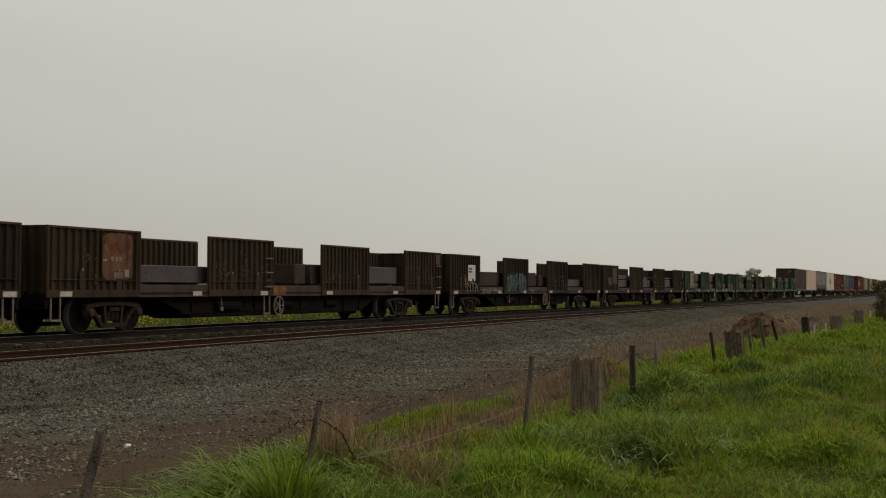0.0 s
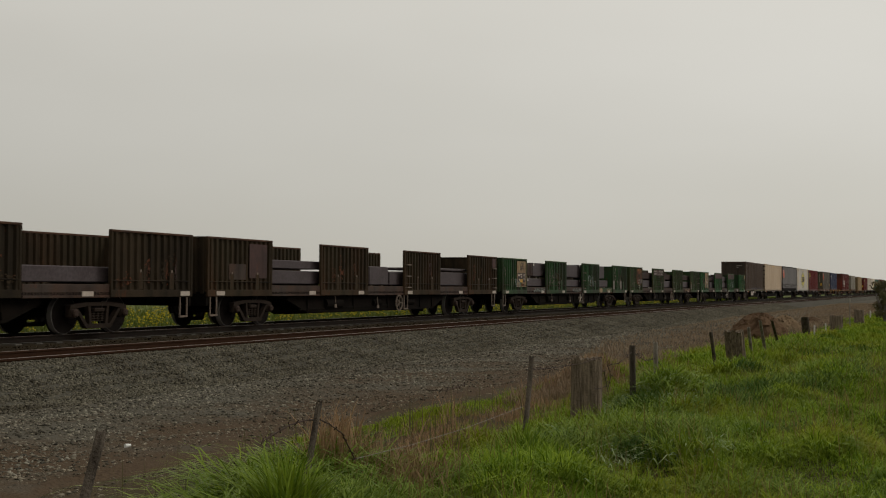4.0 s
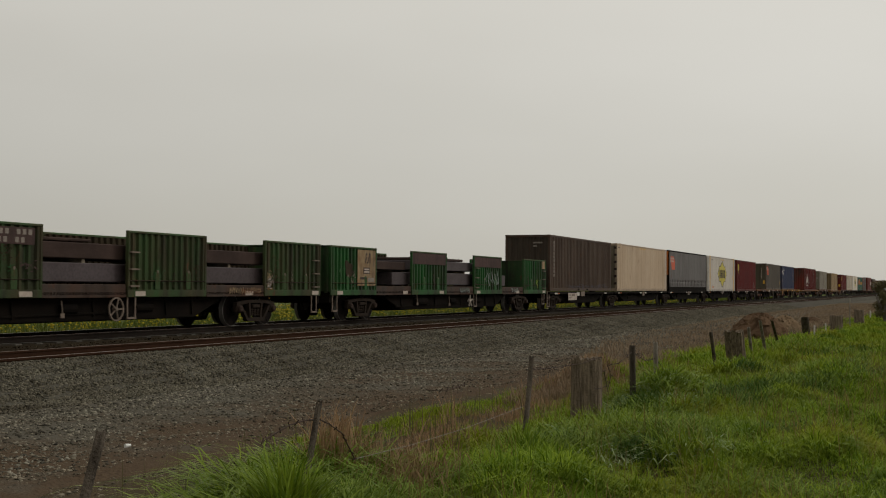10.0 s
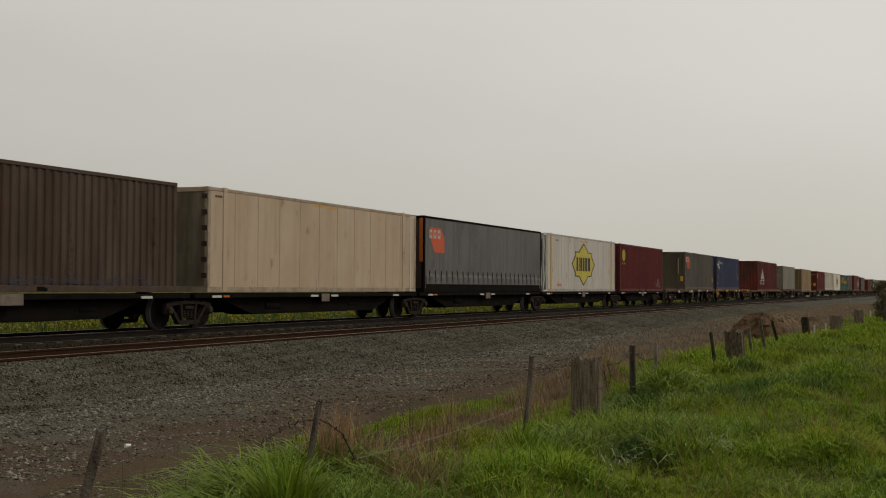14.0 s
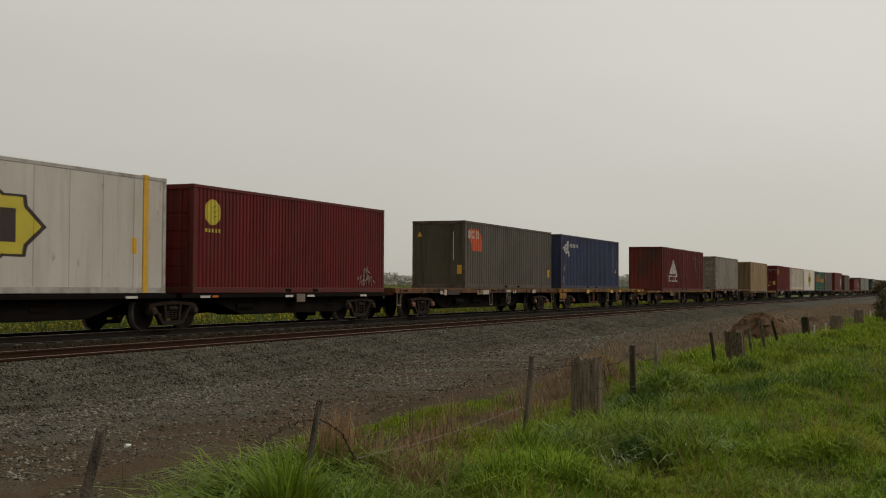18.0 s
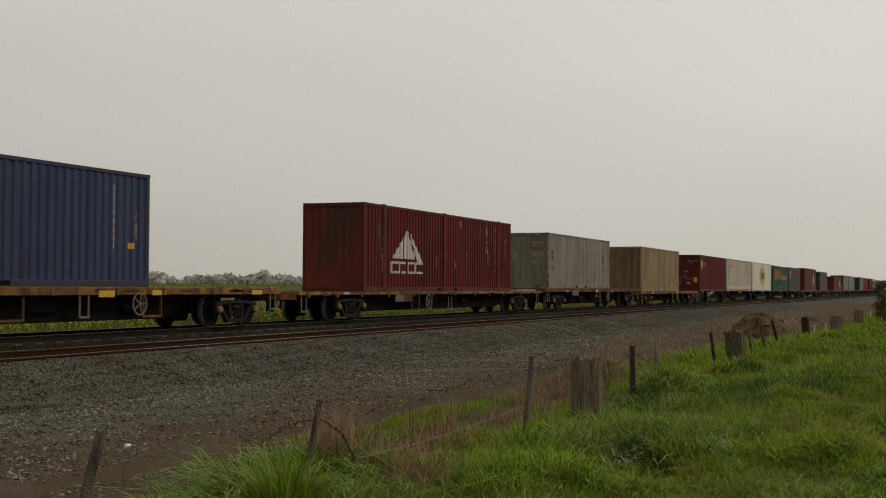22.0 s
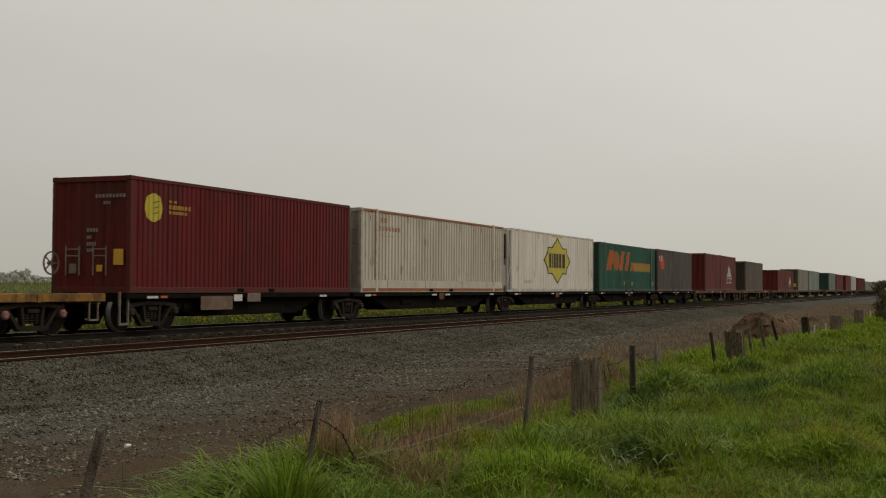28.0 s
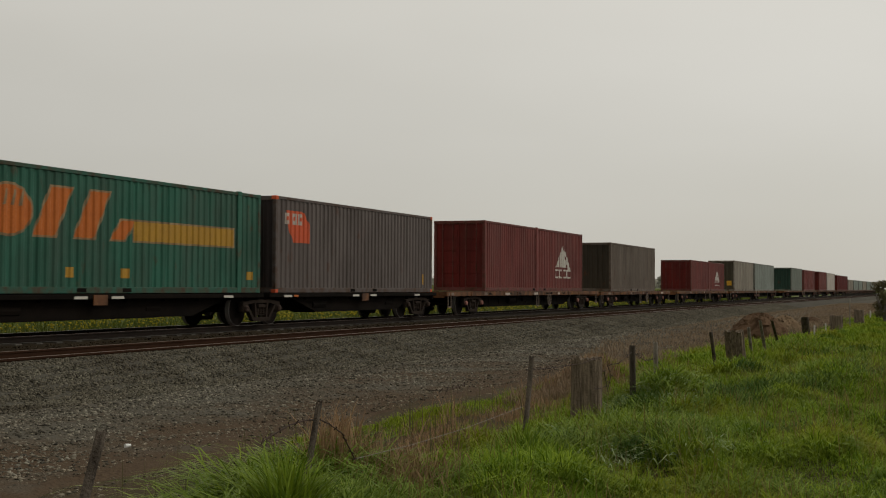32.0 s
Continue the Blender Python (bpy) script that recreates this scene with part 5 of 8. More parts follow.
        wheel, hangers, plates = FITTINGS.get(int(u0), (mid + 2.2, (), ()))
        for y0, y1, z0, z1, mm in plates:
            plate("label_plate", w, 1.233, y0, y1, z0, z1, mm)
        for y0, y1, z0, z1 in hangers:
            hanger(w, y0, y1, z0, z1)
        for i in range(0 if plates else int(length / 3.6)):
            y = 0.8 + i * 3.6 + r.uniform(-1.0, 1.0)
            plate("label_plate", w, 1.232, y, y + r.uniform(0.2, 0.8), deck - 0.17, deck - r.uniform(0.04, 0.09), r.choice((M_LABEL, M_STEP, M_STEP, M_OCHRE)))
        for i in range(int(length / 2.1)):
            y = 0.5 + i * 2.1 + r.uniform(-0.3, 0.3)
            plate("stake_pocket", w, 1.23, y, y + 0.11, deck - 0.2, deck - 0.03, edge, t=0.03)
        for i in range(10):
            blob(w, 1.2305, r.uniform(0.5, length - 0.5), deck - 0.1, r.uniform(0.1, 0.45), r.uniform(0.03, 0.07), r.choice((M_BLACK, M_BROWN2, M_CAPBROWN)), int(u0) + i, "grime_patch", "", 0.0015)
        place(part("hand_wheel", HANDWHEEL, None, w, "spoked brake wheel"), 1.22, wheel, deck - 0.42)
        place(part("step", STIRRUP, None, w), 1.18, mid + 0.4, deck - 0.2)
    if step and kind == "flat":
        for y in (0.4, length - 0.4):
            place(part("step", STIRRUP, None, w), 1.18, y, deck - 0.12)
    place(part("coupler", COUPLER, None, w), 0, 0.0, 0.85)
    place(part("brake_hose", HOSE, None, w), 0.45, 0.02, 0.8)
    MOVING.append((w, u0, 0.0))
    return w


PACK = "black skeletal container wagon of an articulated set"
FLATW = "container flat wagon with rusty deck edge"
LOWD, HIGHD = 0.955, 1.125
for u0, u1, bs in ((167.95, 180.9, (168.95, 181.05)), (181.1, 196.2, (196.3,)), (196.45, 211.6, (211.55,)), (211.85, 227.0, (227.05,)), (227.25, 240.2, (238.3,)),
                   (349.0, 361.4, (350.3, 361.5)), (361.7, 377.4, (377.6,)), (377.75, 392.9, (393.0,)), (393.2, 408.6, (408.7,)), (408.95, 422.0, (420.4,))):
    flat_wagon(u0, u1, bs, LOWD, M_BLACK, CAP_BROWN, PACK, "articulated container wagons", "skeletal", step=len(bs) > 1)
for u0, u1, bs, deck, edge in ((240.95, 260.9, (243.75, 258.8), HIGHD, M_RUSTDECK), (261.6, 280.85, (263.6, 278.55), HIGHD, M_OCHRE), (282.0, 306.8, (285.9, 303.7), 1.0, M_OCHRE),
                               (307.8, 327.9, (310.3, 325.6), HIGHD + 0.02, M_RUSTDECK), (328.4, 348.2, (330.9, 345.8), LOWD + 0.02, M_OCHRE),
                               (423.1, 446.5, (426.4, 443.4), 0.99, M_RUSTDECK), (447.1, 466.4, (449.9, 463.3), LOWD, M_RUSTDECK)):
    flat_wagon(u0, u1, bs, deck, edge, CAP_PINK, FLATW)
for u0, u1, bs in ((469.0, 491.5, (472, 488)), (493.0, 525.5, (496, 510, 523)), (533.0, 573.0, (537, 555, 570)), (574.5, 607.0, (577.5, 591, 604)), (607.8, 634.5, (611, 631))):
    flat_wagon(u0, u1, bs, LOWD, M_RUSTDECK, CAP_PINK, FLATW, turning=False)
for i in range(7):
    flat_wagon(635.0 + i * 14.6, 649.0 + i * 14.6, (637.5 + i * 14.6, 646.5 + i * 14.6), LOWD, M_RUSTDECK, CAP_PINK, FLATW, turning=False)


# ---- containers ----
HALF = 1.22


def wave(length, pitch=0.28, depth=0.036):
    """The corrugated outline of a wall: pairs of (along, depth below the outer plane)."""
    n = max(2, round(length / pitch))
    p = length / n
    out = []
    for i in range(n):
        out += [(i * p, 0.0), (i * p + 0.34 * p, 0.0), (i * p + 0.52 * p, depth), (i * p + 0.84 * p, depth)]
    return out + [(length, 0.0)]


def wall_mesh(outline, z0, z1, material, name):
    bm = bmesh.new()
    lo = [bm.verts.new((-d, y, z0)) for y, d in outline]
    hi = [bm.verts.new((-d, y, z1)) for y, d in outline]
    for i in range(len(outline) - 1):
        bm.faces.new((lo[i], lo[i + 1], hi[i + 1], hi[i]))
    me = bpy.data.meshes.new(name)
    bm.to_mesh(me)
    bm.free()
    me.materials.append(material)
    return me


def depth_at(outline, y):
    for (a, da), (b, db) in zip(outline, outline[1:]):
        if a <= y <= b and b > a:
            return da + (db - da) * (y - a) / (b - a)
    return 0.0


def painted(parent, outline, off, x, y0, y1, top, low, material, name, label="", proud=0.004, steps=0):
    """A painted shape that follows a corrugated wall: top(y) and low(y) bound it from y0 to y1 along the wall."""
    ys = {y0, y1} | {off + y for y, d in outline if y0 < off + y < y1}
    n = steps or max(2, int((y1 - y0) / 0.12))
    ys |= {y0 + (y1 - y0) * i / n for i in range(n + 1)}
    bm = bmesh.new()
    prev = None
    for y in sorted(ys):
        d = depth_at(outline, y - off) if outline else 0.0
        t, b = top(y), low(y)
        pair = (bm.verts.new((x - d + proud, y, b)), bm.verts.new((x - d + proud, y, max(t, b + 0.002))))
        if prev:
            bm.faces.new((prev[0], pair[0], pair[1], prev[1]))
        prev = pair
    me = bpy.data.meshes.new(name)
    bm.to_mesh(me)
    bm.free()
    me.materials.append(material)
    ob = part(name, me, None, parent, label)
    return ob


def rect(c, a, y0, y1, z0, z1, material, name="writing_bar", label="", proud=0.004):
    return painted(c["ob"], c["wave"], c["off"], HALF - c["in"], y0, y1, lambda y: z1, lambda y: z0, material, name, label, proud)


def skew(c, y0, y1, z0, z1, lean, material, name="letter_shape", proud=0.004):
    """A leaning bar: its top is shifted along the wall by lean."""
    def top(y):
        return z1 if lean <= 0 else min(z1, z0 + (y - y0) / lean * (z1 - z0))

    def low(y):
        return max(z0, z0 + (y - (y1 - lean)) / lean * (z1 - z0)) if lean > 0 else z0
    return painted(c["ob"], c["wave"], c["off"], HALF - c["in"], y0, y1, top, low, material, name, "", proud)


def oval(c, yc, zc, ry_, rz_, material, name="logo_shape", label="", proud=0.004):
    def arc(y):
        return rz_ * math.sqrt(max(0.0, 1 - ((y - yc) / ry_) ** 2))
    return painted(c["ob"], c["wave"], c["off"], HALF - c["in"], yc - ry_, yc + ry_, lambda y: zc + arc(y), lambda y: zc - arc(y), material, name, label, proud, 64)


def star(c, yc, zc):
    """A yellow eight-pointed star with a dark outline, and dark bars across its middle."""
    def edge(y, sy, sz):
        a = abs(y - yc) / sy
        if a < 0.44:
            return sz * (1.0 - 0.45 * a / 0.44)
        if a < 0.73:
            return sz * 0.575
        return sz * max(0.0, 0.38 * (1.0 - a) / 0.27)
    for sy, sz, m, pr, nm in ((2.36, 1.2, M_INK, 0.004, "star_outline"), (2.18, 1.1, M_STAR, 0.009, "star_shape")):
        painted(c["ob"], c["wave"], c["off"], HALF - c["in"], yc - sy, yc + sy, lambda y, sy=sy, sz=sz: zc + edge(y, sy, sz), lambda y, sy=sy, sz=sz: zc - edge(y, sy, sz), m, nm, "", pr, 90)
    for i, (y, w) in enumerate(((-1.45, 0.34), (-0.98, 0.16), (-0.7, 0.4), (-0.18, 0.34), (0.28, 0.42), (0.84, 0.5))):
        rect(c, 0, yc + y, yc + y + w, zc - 0.37, zc + 0.37, M_INK, "letter_bar", "", 0.014)


def container(u, length, height, base, material, label, kind="corr", end="wall", posts=(), frame=None, group="shipping containers", castings=None, dark=None, rail=0.16, pitch=0.28):
    """A freight container; its near side faces +x, its leading end -y."""
    ob = thing("shipping_container", label, "container", group, m=pose(TRAIN_X, u, base))
    frame = frame or EDGE_OF[material.name]
    # corner posts, rails
    bm = bmesh.new()
    for x in (-1, 1):
        box(bm, x * (HALF - 0.05) - 0.05, x * (HALF - 0.05) + 0.05, 0, length, height - 0.1, height - 0.005, 0.01)
    for y in (0, length - 0.1):
        box(bm, -HALF + 0.1, HALF - 0.1, y, y + 0.1, height - 0.14, height - 0.005, 0.01)
    part("top_rail", bm, frame, ob)
    bm = bmesh.new()
    for x in (-1, 1):
        box(bm, x * (HALF - 0.05) - 0.05, x * (HALF - 0.05) + 0.05, 0, length, 0.005, rail, 0.01)
    for y in (0, length - 0.1):
        box(bm, -HALF + 0.1, HALF - 0.1, y, y + 0.1, 0.005, rail, 0.01)
    part("bottom_rail", bm, frame, ob)
    for x in (-1, 1):
        for y in (0.0, length - 0.14):
            bm = bmesh.new()
            box(bm, x * (HALF - 0.06) - 0.06, x * (HALF - 0.06) + 0.06, y, y + 0.14, 0.12, height - 0.12, 0.012)
            part("corner_post", bm, frame, ob)
            for z in (0.0, height - 0.118):
                bm = bmesh.new()
                box(bm, x * (HALF - 0.082) - 0.085, x * (HALF - 0.082) + 0.085, y - 0.004 if y == 0 else y - 0.034, y + 0.174 if y == 0 else y + 0.144, z, z + 0.118, 0.012)
                part("corner_casting", bm, castings or frame, ob)
    # fork pockets
    if kind in ("corr", "plain"):
        for y in (length / 2 - 1.05, length / 2 + 0.7):
            plate("fork_pocket", ob, HALF - 0.001, y, y + 0.35, 0.03, 0.13, M_BLACK, t=0.004)
    # walls
    inset = 0.012
    a, b = 0.14, length - 0.14
    if kind == "corr":
        out = wave(b - a, pitch, 0.036 if pitch > 0.25 else 0.028)
    elif kind == "panel":
        out = []
        n = round((b - a) / 1.25)
        for i in range(n):
            y = (b - a) * i / n
            out += [(y, 0.0), (y + (b - a) / n - 0.03, 0.0), (y + (b - a) / n - 0.022, 0.012), (y + (b - a) / n - 0.008, 0.012)]
        out.append((b - a, 0.0))
    elif kind == "fluted":
        out = []
        n = round((b - a) / 0.44)
        for i in range(n):
            y = (b - a) * i / n
            out += [(y, 0.0), (y + (b - a) / n - 0.034, 0.0), (y + (b - a) / n - 0.026, 0.014), (y + (b - a) / n - 0.008, 0.014)]
        out.append((b - a, 0.0))
    else:
        out = [(0.0, 0.0), (b - a, 0.0)]
    wm = wall_mesh(out, rail - 0.01, height - 0.09, material, "side_wall")
    p = part("side_wall", wm, None, ob)
    p.location = (HALF - inset, a, 0)
    p = part("side_wall", wm, None, ob)
    p.rotation_euler.z = math.pi
    p.location = (-HALF + inset, b, 0)
    bm = bmesh.new()
    box(bm, -HALF + 0.1, HALF - 0.1, 0.1, length - 0.1, height - 0.06, height - 0.03)
    part("roof", bm, material, ob)
    bm = bmesh.new()
    box(bm, -HALF + 0.1, HALF - 0.1, 0.1, length - 0.1, 0.06, 0.12)
    part("floor_pan", bm, M_BLACK, ob)
    # ends
    # dark: leading-end paint that carries the end's shade besides soil and door colour
    for side, sort in ((0, end), (1, "wall")):
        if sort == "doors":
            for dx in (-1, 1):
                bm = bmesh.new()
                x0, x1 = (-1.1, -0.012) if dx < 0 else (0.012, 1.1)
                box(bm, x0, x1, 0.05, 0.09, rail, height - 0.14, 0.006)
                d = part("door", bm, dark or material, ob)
                for k in range(5):
                    zz = rail + 0.1 + (height - rail - 0.4) * k / 5
                    bm = bmesh.new()
                    box(bm, x0 + 0.08, x1 - 0.08, 0.03, 0.052, zz, zz + (height - rail - 0.4) / 5 - 0.07, 0.012)
                    part("door_panel", bm, dark or material, d)
                for lx in (x0 + 0.3, x1 - 0.3):
                    bm = bmesh.new()
                    beam(bm, (lx, 0.015, rail - 0.03), (lx, 0.015, height - 0.12), 0.035, 0.035)
                    for z in (0.5, 1.1, 1.9, height - 0.4):
                        box(bm, lx - 0.05, lx + 0.05, 0.0, 0.04, z, z + 0.06)
                    part("lock_bar", bm, frame, d)
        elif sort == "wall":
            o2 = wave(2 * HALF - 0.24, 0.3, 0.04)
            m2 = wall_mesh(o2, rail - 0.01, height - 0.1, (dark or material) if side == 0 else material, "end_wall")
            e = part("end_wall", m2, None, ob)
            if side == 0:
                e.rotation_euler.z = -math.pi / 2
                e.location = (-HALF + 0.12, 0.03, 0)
            else:
                e.rotation_euler.z = math.pi / 2
                e.location = (HALF - 0.12, length - 0.03, 0)
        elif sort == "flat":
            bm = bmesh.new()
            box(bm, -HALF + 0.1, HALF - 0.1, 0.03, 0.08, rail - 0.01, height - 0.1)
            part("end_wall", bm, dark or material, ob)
    c = {"ob": ob, "wave": out, "off": a, "in": inset, "L": length, "H": height}
    for y, m in posts:
        bm = bmesh.new()
        box(bm, HALF - 0.08, HALF + 0.012, y - 0.11, y + 0.11, 0.006, height - 0.006, 0.01)
        part("side_post", bm, m, ob)
        bm = bmesh.new()
        box(bm, HALF - 0.09, HALF + 0.02, y - 0.09, y + 0.09, height - 0.1, height + 0.02, 0.01)
        part("post_casting", bm, m, ob)
    MOVING.append((ob, u, base))
    return c


def end_bar(c, x0, x1, z0, z1, material, name="writing_bar", y=-0.012):
    bm = bmesh.new()
    box(bm, x0, x1, y, y + 0.006, z0, z1)
    return part(name, bm, material, c["ob"])


def bars(c, y0, z0, rows, cols, w, h, gy_, gz_, material, proud=0.004):
    for i in range(rows):
        for j in range(cols):
            rect(c, 0, y0 + j * (w + gy_), y0 + j * (w + gy_) + w, z0 - i * (h + gz_) - h, z0 - i * (h + gz_), material, proud=proud)


def logo_plate(c, y0, z1, w, h):
    """A red shape with a slanted lower corner and three pale bars over its top."""
    def low(y):
        return z1 - h + max(0.0, (y0 + 0.3 * w - y)) * 1.4

    def top(y):
        return z1 - 0.04 * h - max(0.0, (y - y0 - 0.72 * w)) * 0.9
    painted(c["ob"], c["wave"], c["off"], HALF - c["in"], y0, y0 + w, top, low, M_REDLOGO, "logo_shape", "red logo shape")
    for i in range(3):
        ya = y0 - 0.05 * w + i * w * 0.28
        rect(c, 0, ya, ya + w * 0.19, z1 - 0.46 * h, z1 - 0.12 * h, M_LABEL, "logo_bar", "", 0.009)
        rect(c, 0, ya + w * 0.05, ya + w * 0.14, z1 - 0.34 * h, z1 - 0.22 * h, M_REDLOGO, "logo_gap", "", 0.013)


def triangle_logo(c, y0, z0, w, h):
    """A white triangle with a slanting stroke beside it, above a row of plain bars."""
    apex = y0 + 0.5 * w
    foot = y0 + 0.76 * w

    def side(y):
        return z0 + h * (max(0.0, (y - y0)) / (apex - y0) if y < apex else max(0.0, 1 - (y - apex) / (foot - apex)))
    for k in range(6):
        a0 = y0 + (foot - y0) * k / 6
        painted(c["ob"], c["wave"], c["off"], HALF - c["in"], a0, a0 + (foot - y0) * (0.148 if k < 5 else 1 / 6), side, lambda y: z0, M_WHITE, "logo_shape", "pale upright stripe of a triangular logo", 0.004, 8)
    painted(c["ob"], c["wave"], c["off"], HALF - c["in"], y0 + 0.58 * w, y0 + w, lambda y: z0 + h * min(0.86, 1.0 - 1.02 * (y - y0 - 0.55 * w) / (0.45 * w)), lambda y: z0 + h * max(-0.1, 0.86 - 1.3 * (y - y0 - 0.58 * w) / (0.34 * w)), M_WHITE, "logo_stroke", "", 0.007, 24)
    lo, hi, q = z0 - 0.5 * h, z0 - 0.1 * h, 0.075 * h
    for y, wd in ((-0.04, 0.24), (0.24, 0.2), (0.5, 0.2), (0.76, 0.26)):
        ya, yb = y0 + y * w, y0 + (y + wd) * w
        rect(c, 0, ya, yb, hi - q, hi, M_WHITE, "letter_bar", "", 0.005)
        rect(c, 0, ya, ya + 0.03 * w, lo, hi - q, M_WHITE, "letter_bar", "", 0.005)
        rect(c, 0, ya + 0.05 * w, yb, lo, lo + q, M_WHITE, "letter_bar", "", 0.005)


P_A = paint("brown_grey_paint", (0.084, 0.058, 0.042), (0.05, 0.031, 0.021), 0.9)
# P_A2, P_SD, P_S2D, P_KD, P_OD: side colours darkened for the ends' shade
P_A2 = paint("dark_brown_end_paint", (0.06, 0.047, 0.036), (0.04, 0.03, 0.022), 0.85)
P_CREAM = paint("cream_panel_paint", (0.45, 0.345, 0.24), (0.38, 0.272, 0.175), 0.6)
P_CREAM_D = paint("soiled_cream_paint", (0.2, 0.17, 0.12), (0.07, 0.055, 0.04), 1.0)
P_CURT = paint("grey_curtain", (0.13, 0.121, 0.115), (0.104, 0.095, 0.089), 0.7)
P_LF = paint("white_panel_paint", (0.48, 0.44, 0.385), (0.4, 0.355, 0.3), 0.75)
P_LF2 = paint("cream_white_paint", (0.63, 0.57, 0.48), (0.52, 0.45, 0.36), 0.75)
P_RED1 = paint("maroon_paint", (0.125, 0.0135, 0.0125), (0.085, 0.017, 0.015), 0.8)
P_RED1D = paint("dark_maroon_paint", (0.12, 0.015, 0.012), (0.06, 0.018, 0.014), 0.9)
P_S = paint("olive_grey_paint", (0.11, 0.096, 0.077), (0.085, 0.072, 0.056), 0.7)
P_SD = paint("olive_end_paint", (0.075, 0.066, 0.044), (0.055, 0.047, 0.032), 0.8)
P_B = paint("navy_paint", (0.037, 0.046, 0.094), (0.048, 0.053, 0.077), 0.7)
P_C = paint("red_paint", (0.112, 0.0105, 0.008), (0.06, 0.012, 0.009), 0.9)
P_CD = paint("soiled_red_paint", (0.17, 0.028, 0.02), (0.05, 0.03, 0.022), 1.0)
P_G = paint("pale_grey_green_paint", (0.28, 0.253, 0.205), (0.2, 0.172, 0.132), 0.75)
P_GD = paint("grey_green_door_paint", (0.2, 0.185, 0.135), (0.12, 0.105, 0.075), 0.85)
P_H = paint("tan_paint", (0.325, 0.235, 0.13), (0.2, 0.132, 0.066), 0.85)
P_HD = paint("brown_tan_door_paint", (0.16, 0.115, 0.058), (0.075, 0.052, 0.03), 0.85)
P_CR2 = paint("off_white_paint", (0.51, 0.455, 0.37), (0.4, 0.335, 0.255), 0.85)
P_T = paint("teal_paint", (0.03, 0.112, 0.075), (0.048, 0.085, 0.062), 0.9)
P_S2 = paint("warm_grey_paint", (0.115, 0.096, 0.087), (0.088, 0.072, 0.065), 0.6)
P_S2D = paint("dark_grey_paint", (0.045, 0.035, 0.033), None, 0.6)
# P_C3, P_K, P_N and P_O are paled and greyed to stand for haze
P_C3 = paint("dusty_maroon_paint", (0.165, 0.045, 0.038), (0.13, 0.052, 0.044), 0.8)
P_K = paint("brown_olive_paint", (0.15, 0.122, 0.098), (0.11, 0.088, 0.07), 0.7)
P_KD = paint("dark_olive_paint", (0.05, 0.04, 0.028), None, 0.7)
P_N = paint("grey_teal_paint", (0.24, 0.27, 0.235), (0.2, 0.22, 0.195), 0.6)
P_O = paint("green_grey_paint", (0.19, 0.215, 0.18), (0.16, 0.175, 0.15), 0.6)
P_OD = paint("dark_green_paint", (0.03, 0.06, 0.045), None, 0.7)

LO, HI = 0.965, 1.13
cA = container(168.05, 12.2, 2.9, LO + 0.03, P_A, "tall brown-grey corrugated container, its end darkened for shade", dark=P_A2)
bars(cA, 0.66, 2.6, 10, 1, 0.2, 0.15, 0, 0.04, M_FADED)
for i, z in enumerate((2.45, 2.28)):
    end_bar(cA, 0.3, 0.8 - 0.3 * i, z, z + 0.08, M_FADED)

for k in range(9):
    flakes(cA["ob"], HALF + 0.001, 3.2 + k * 0.95, 0.24, 0.6, 0.12, M_BLUE_TRACE, 640 + k)
for k, (y, z) in enumerate(((1.5, 1.2), (4.4, 1.9), (7.9, 0.9), (9.6, 2.1), (11.2, 1.4))):
    flakes(cA["ob"], HALF + 0.0015, y, z, 0.1, 0.7, M_CAPBROWN, 660 + k)

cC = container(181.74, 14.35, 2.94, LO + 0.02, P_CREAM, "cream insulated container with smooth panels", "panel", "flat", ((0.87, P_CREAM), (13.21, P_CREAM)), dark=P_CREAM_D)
for z in np.linspace(0.4, 2.6, 6):
    end_bar(cC, 1.02, 1.2, float(z), float(z) + 0.14, M_INK, "hinge", -0.03)
rect(cC, 0, 6.05, 7.69, 2.76, 2.81, M_YELLOW, "yellow_mark")
bars(cC, 0.35, 2.72, 1, 4, 0.1, 0.06, 0.03, 0, M_INK)


def open_frame(c, y, length, z1):
    """The white open end frame of an insulated container with its braces."""
    bm = bmesh.new()
    for x in (-1.1, 1.18):
        beam(bm, (x, y, 0.02), (x, y, z1), 0.09, 0.09)
        beam(bm, (x, y + length, 0.02), (x, y + length, z1), 0.07, 0.07)
        for z in (0.06, z1 - 0.05):
            beam(bm, (x, y, z), (x, y + length, z), 0.08, 0.08)
        beam(bm, (x, y, z1 * 0.98), (x, y + length, z1 * 0.45), 0.045, 0.045)
        beam(bm, (x, y, z1 * 0.05), (x, y + length, z1 * 0.45), 0.045, 0.045)
    for z in (0.06, z1 - 0.05):
        beam(bm, (-1.1, y, z), (1.18, y, z), 0.08, 0.08)
    part("open_frame", bm, M_WHITE, c["ob"], "white braced end frame")


open_frame(cC, 13.85, 0.45, 2.9)

cS = container(196.9, 14.85, 3.0, LO, P_CURT, "dark grey curtain-sided container with buckled straps", "curtain", "flat", dark=M_INK, frame=M_BLACK)
logo_plate(cS, 0.6, 2.6, 1.5, 1.02)
for i in range(24):
    y = 0.55 + i * 0.6
    bm = bmesh.new()
    beam(bm, (HALF + 0.012, y, 0.42), (HALF + 0.012, y, 0.86), 0.02, 0.045)
    part("strap", bm, M_INK, cS["ob"])
bm = bmesh.new()
prev = None
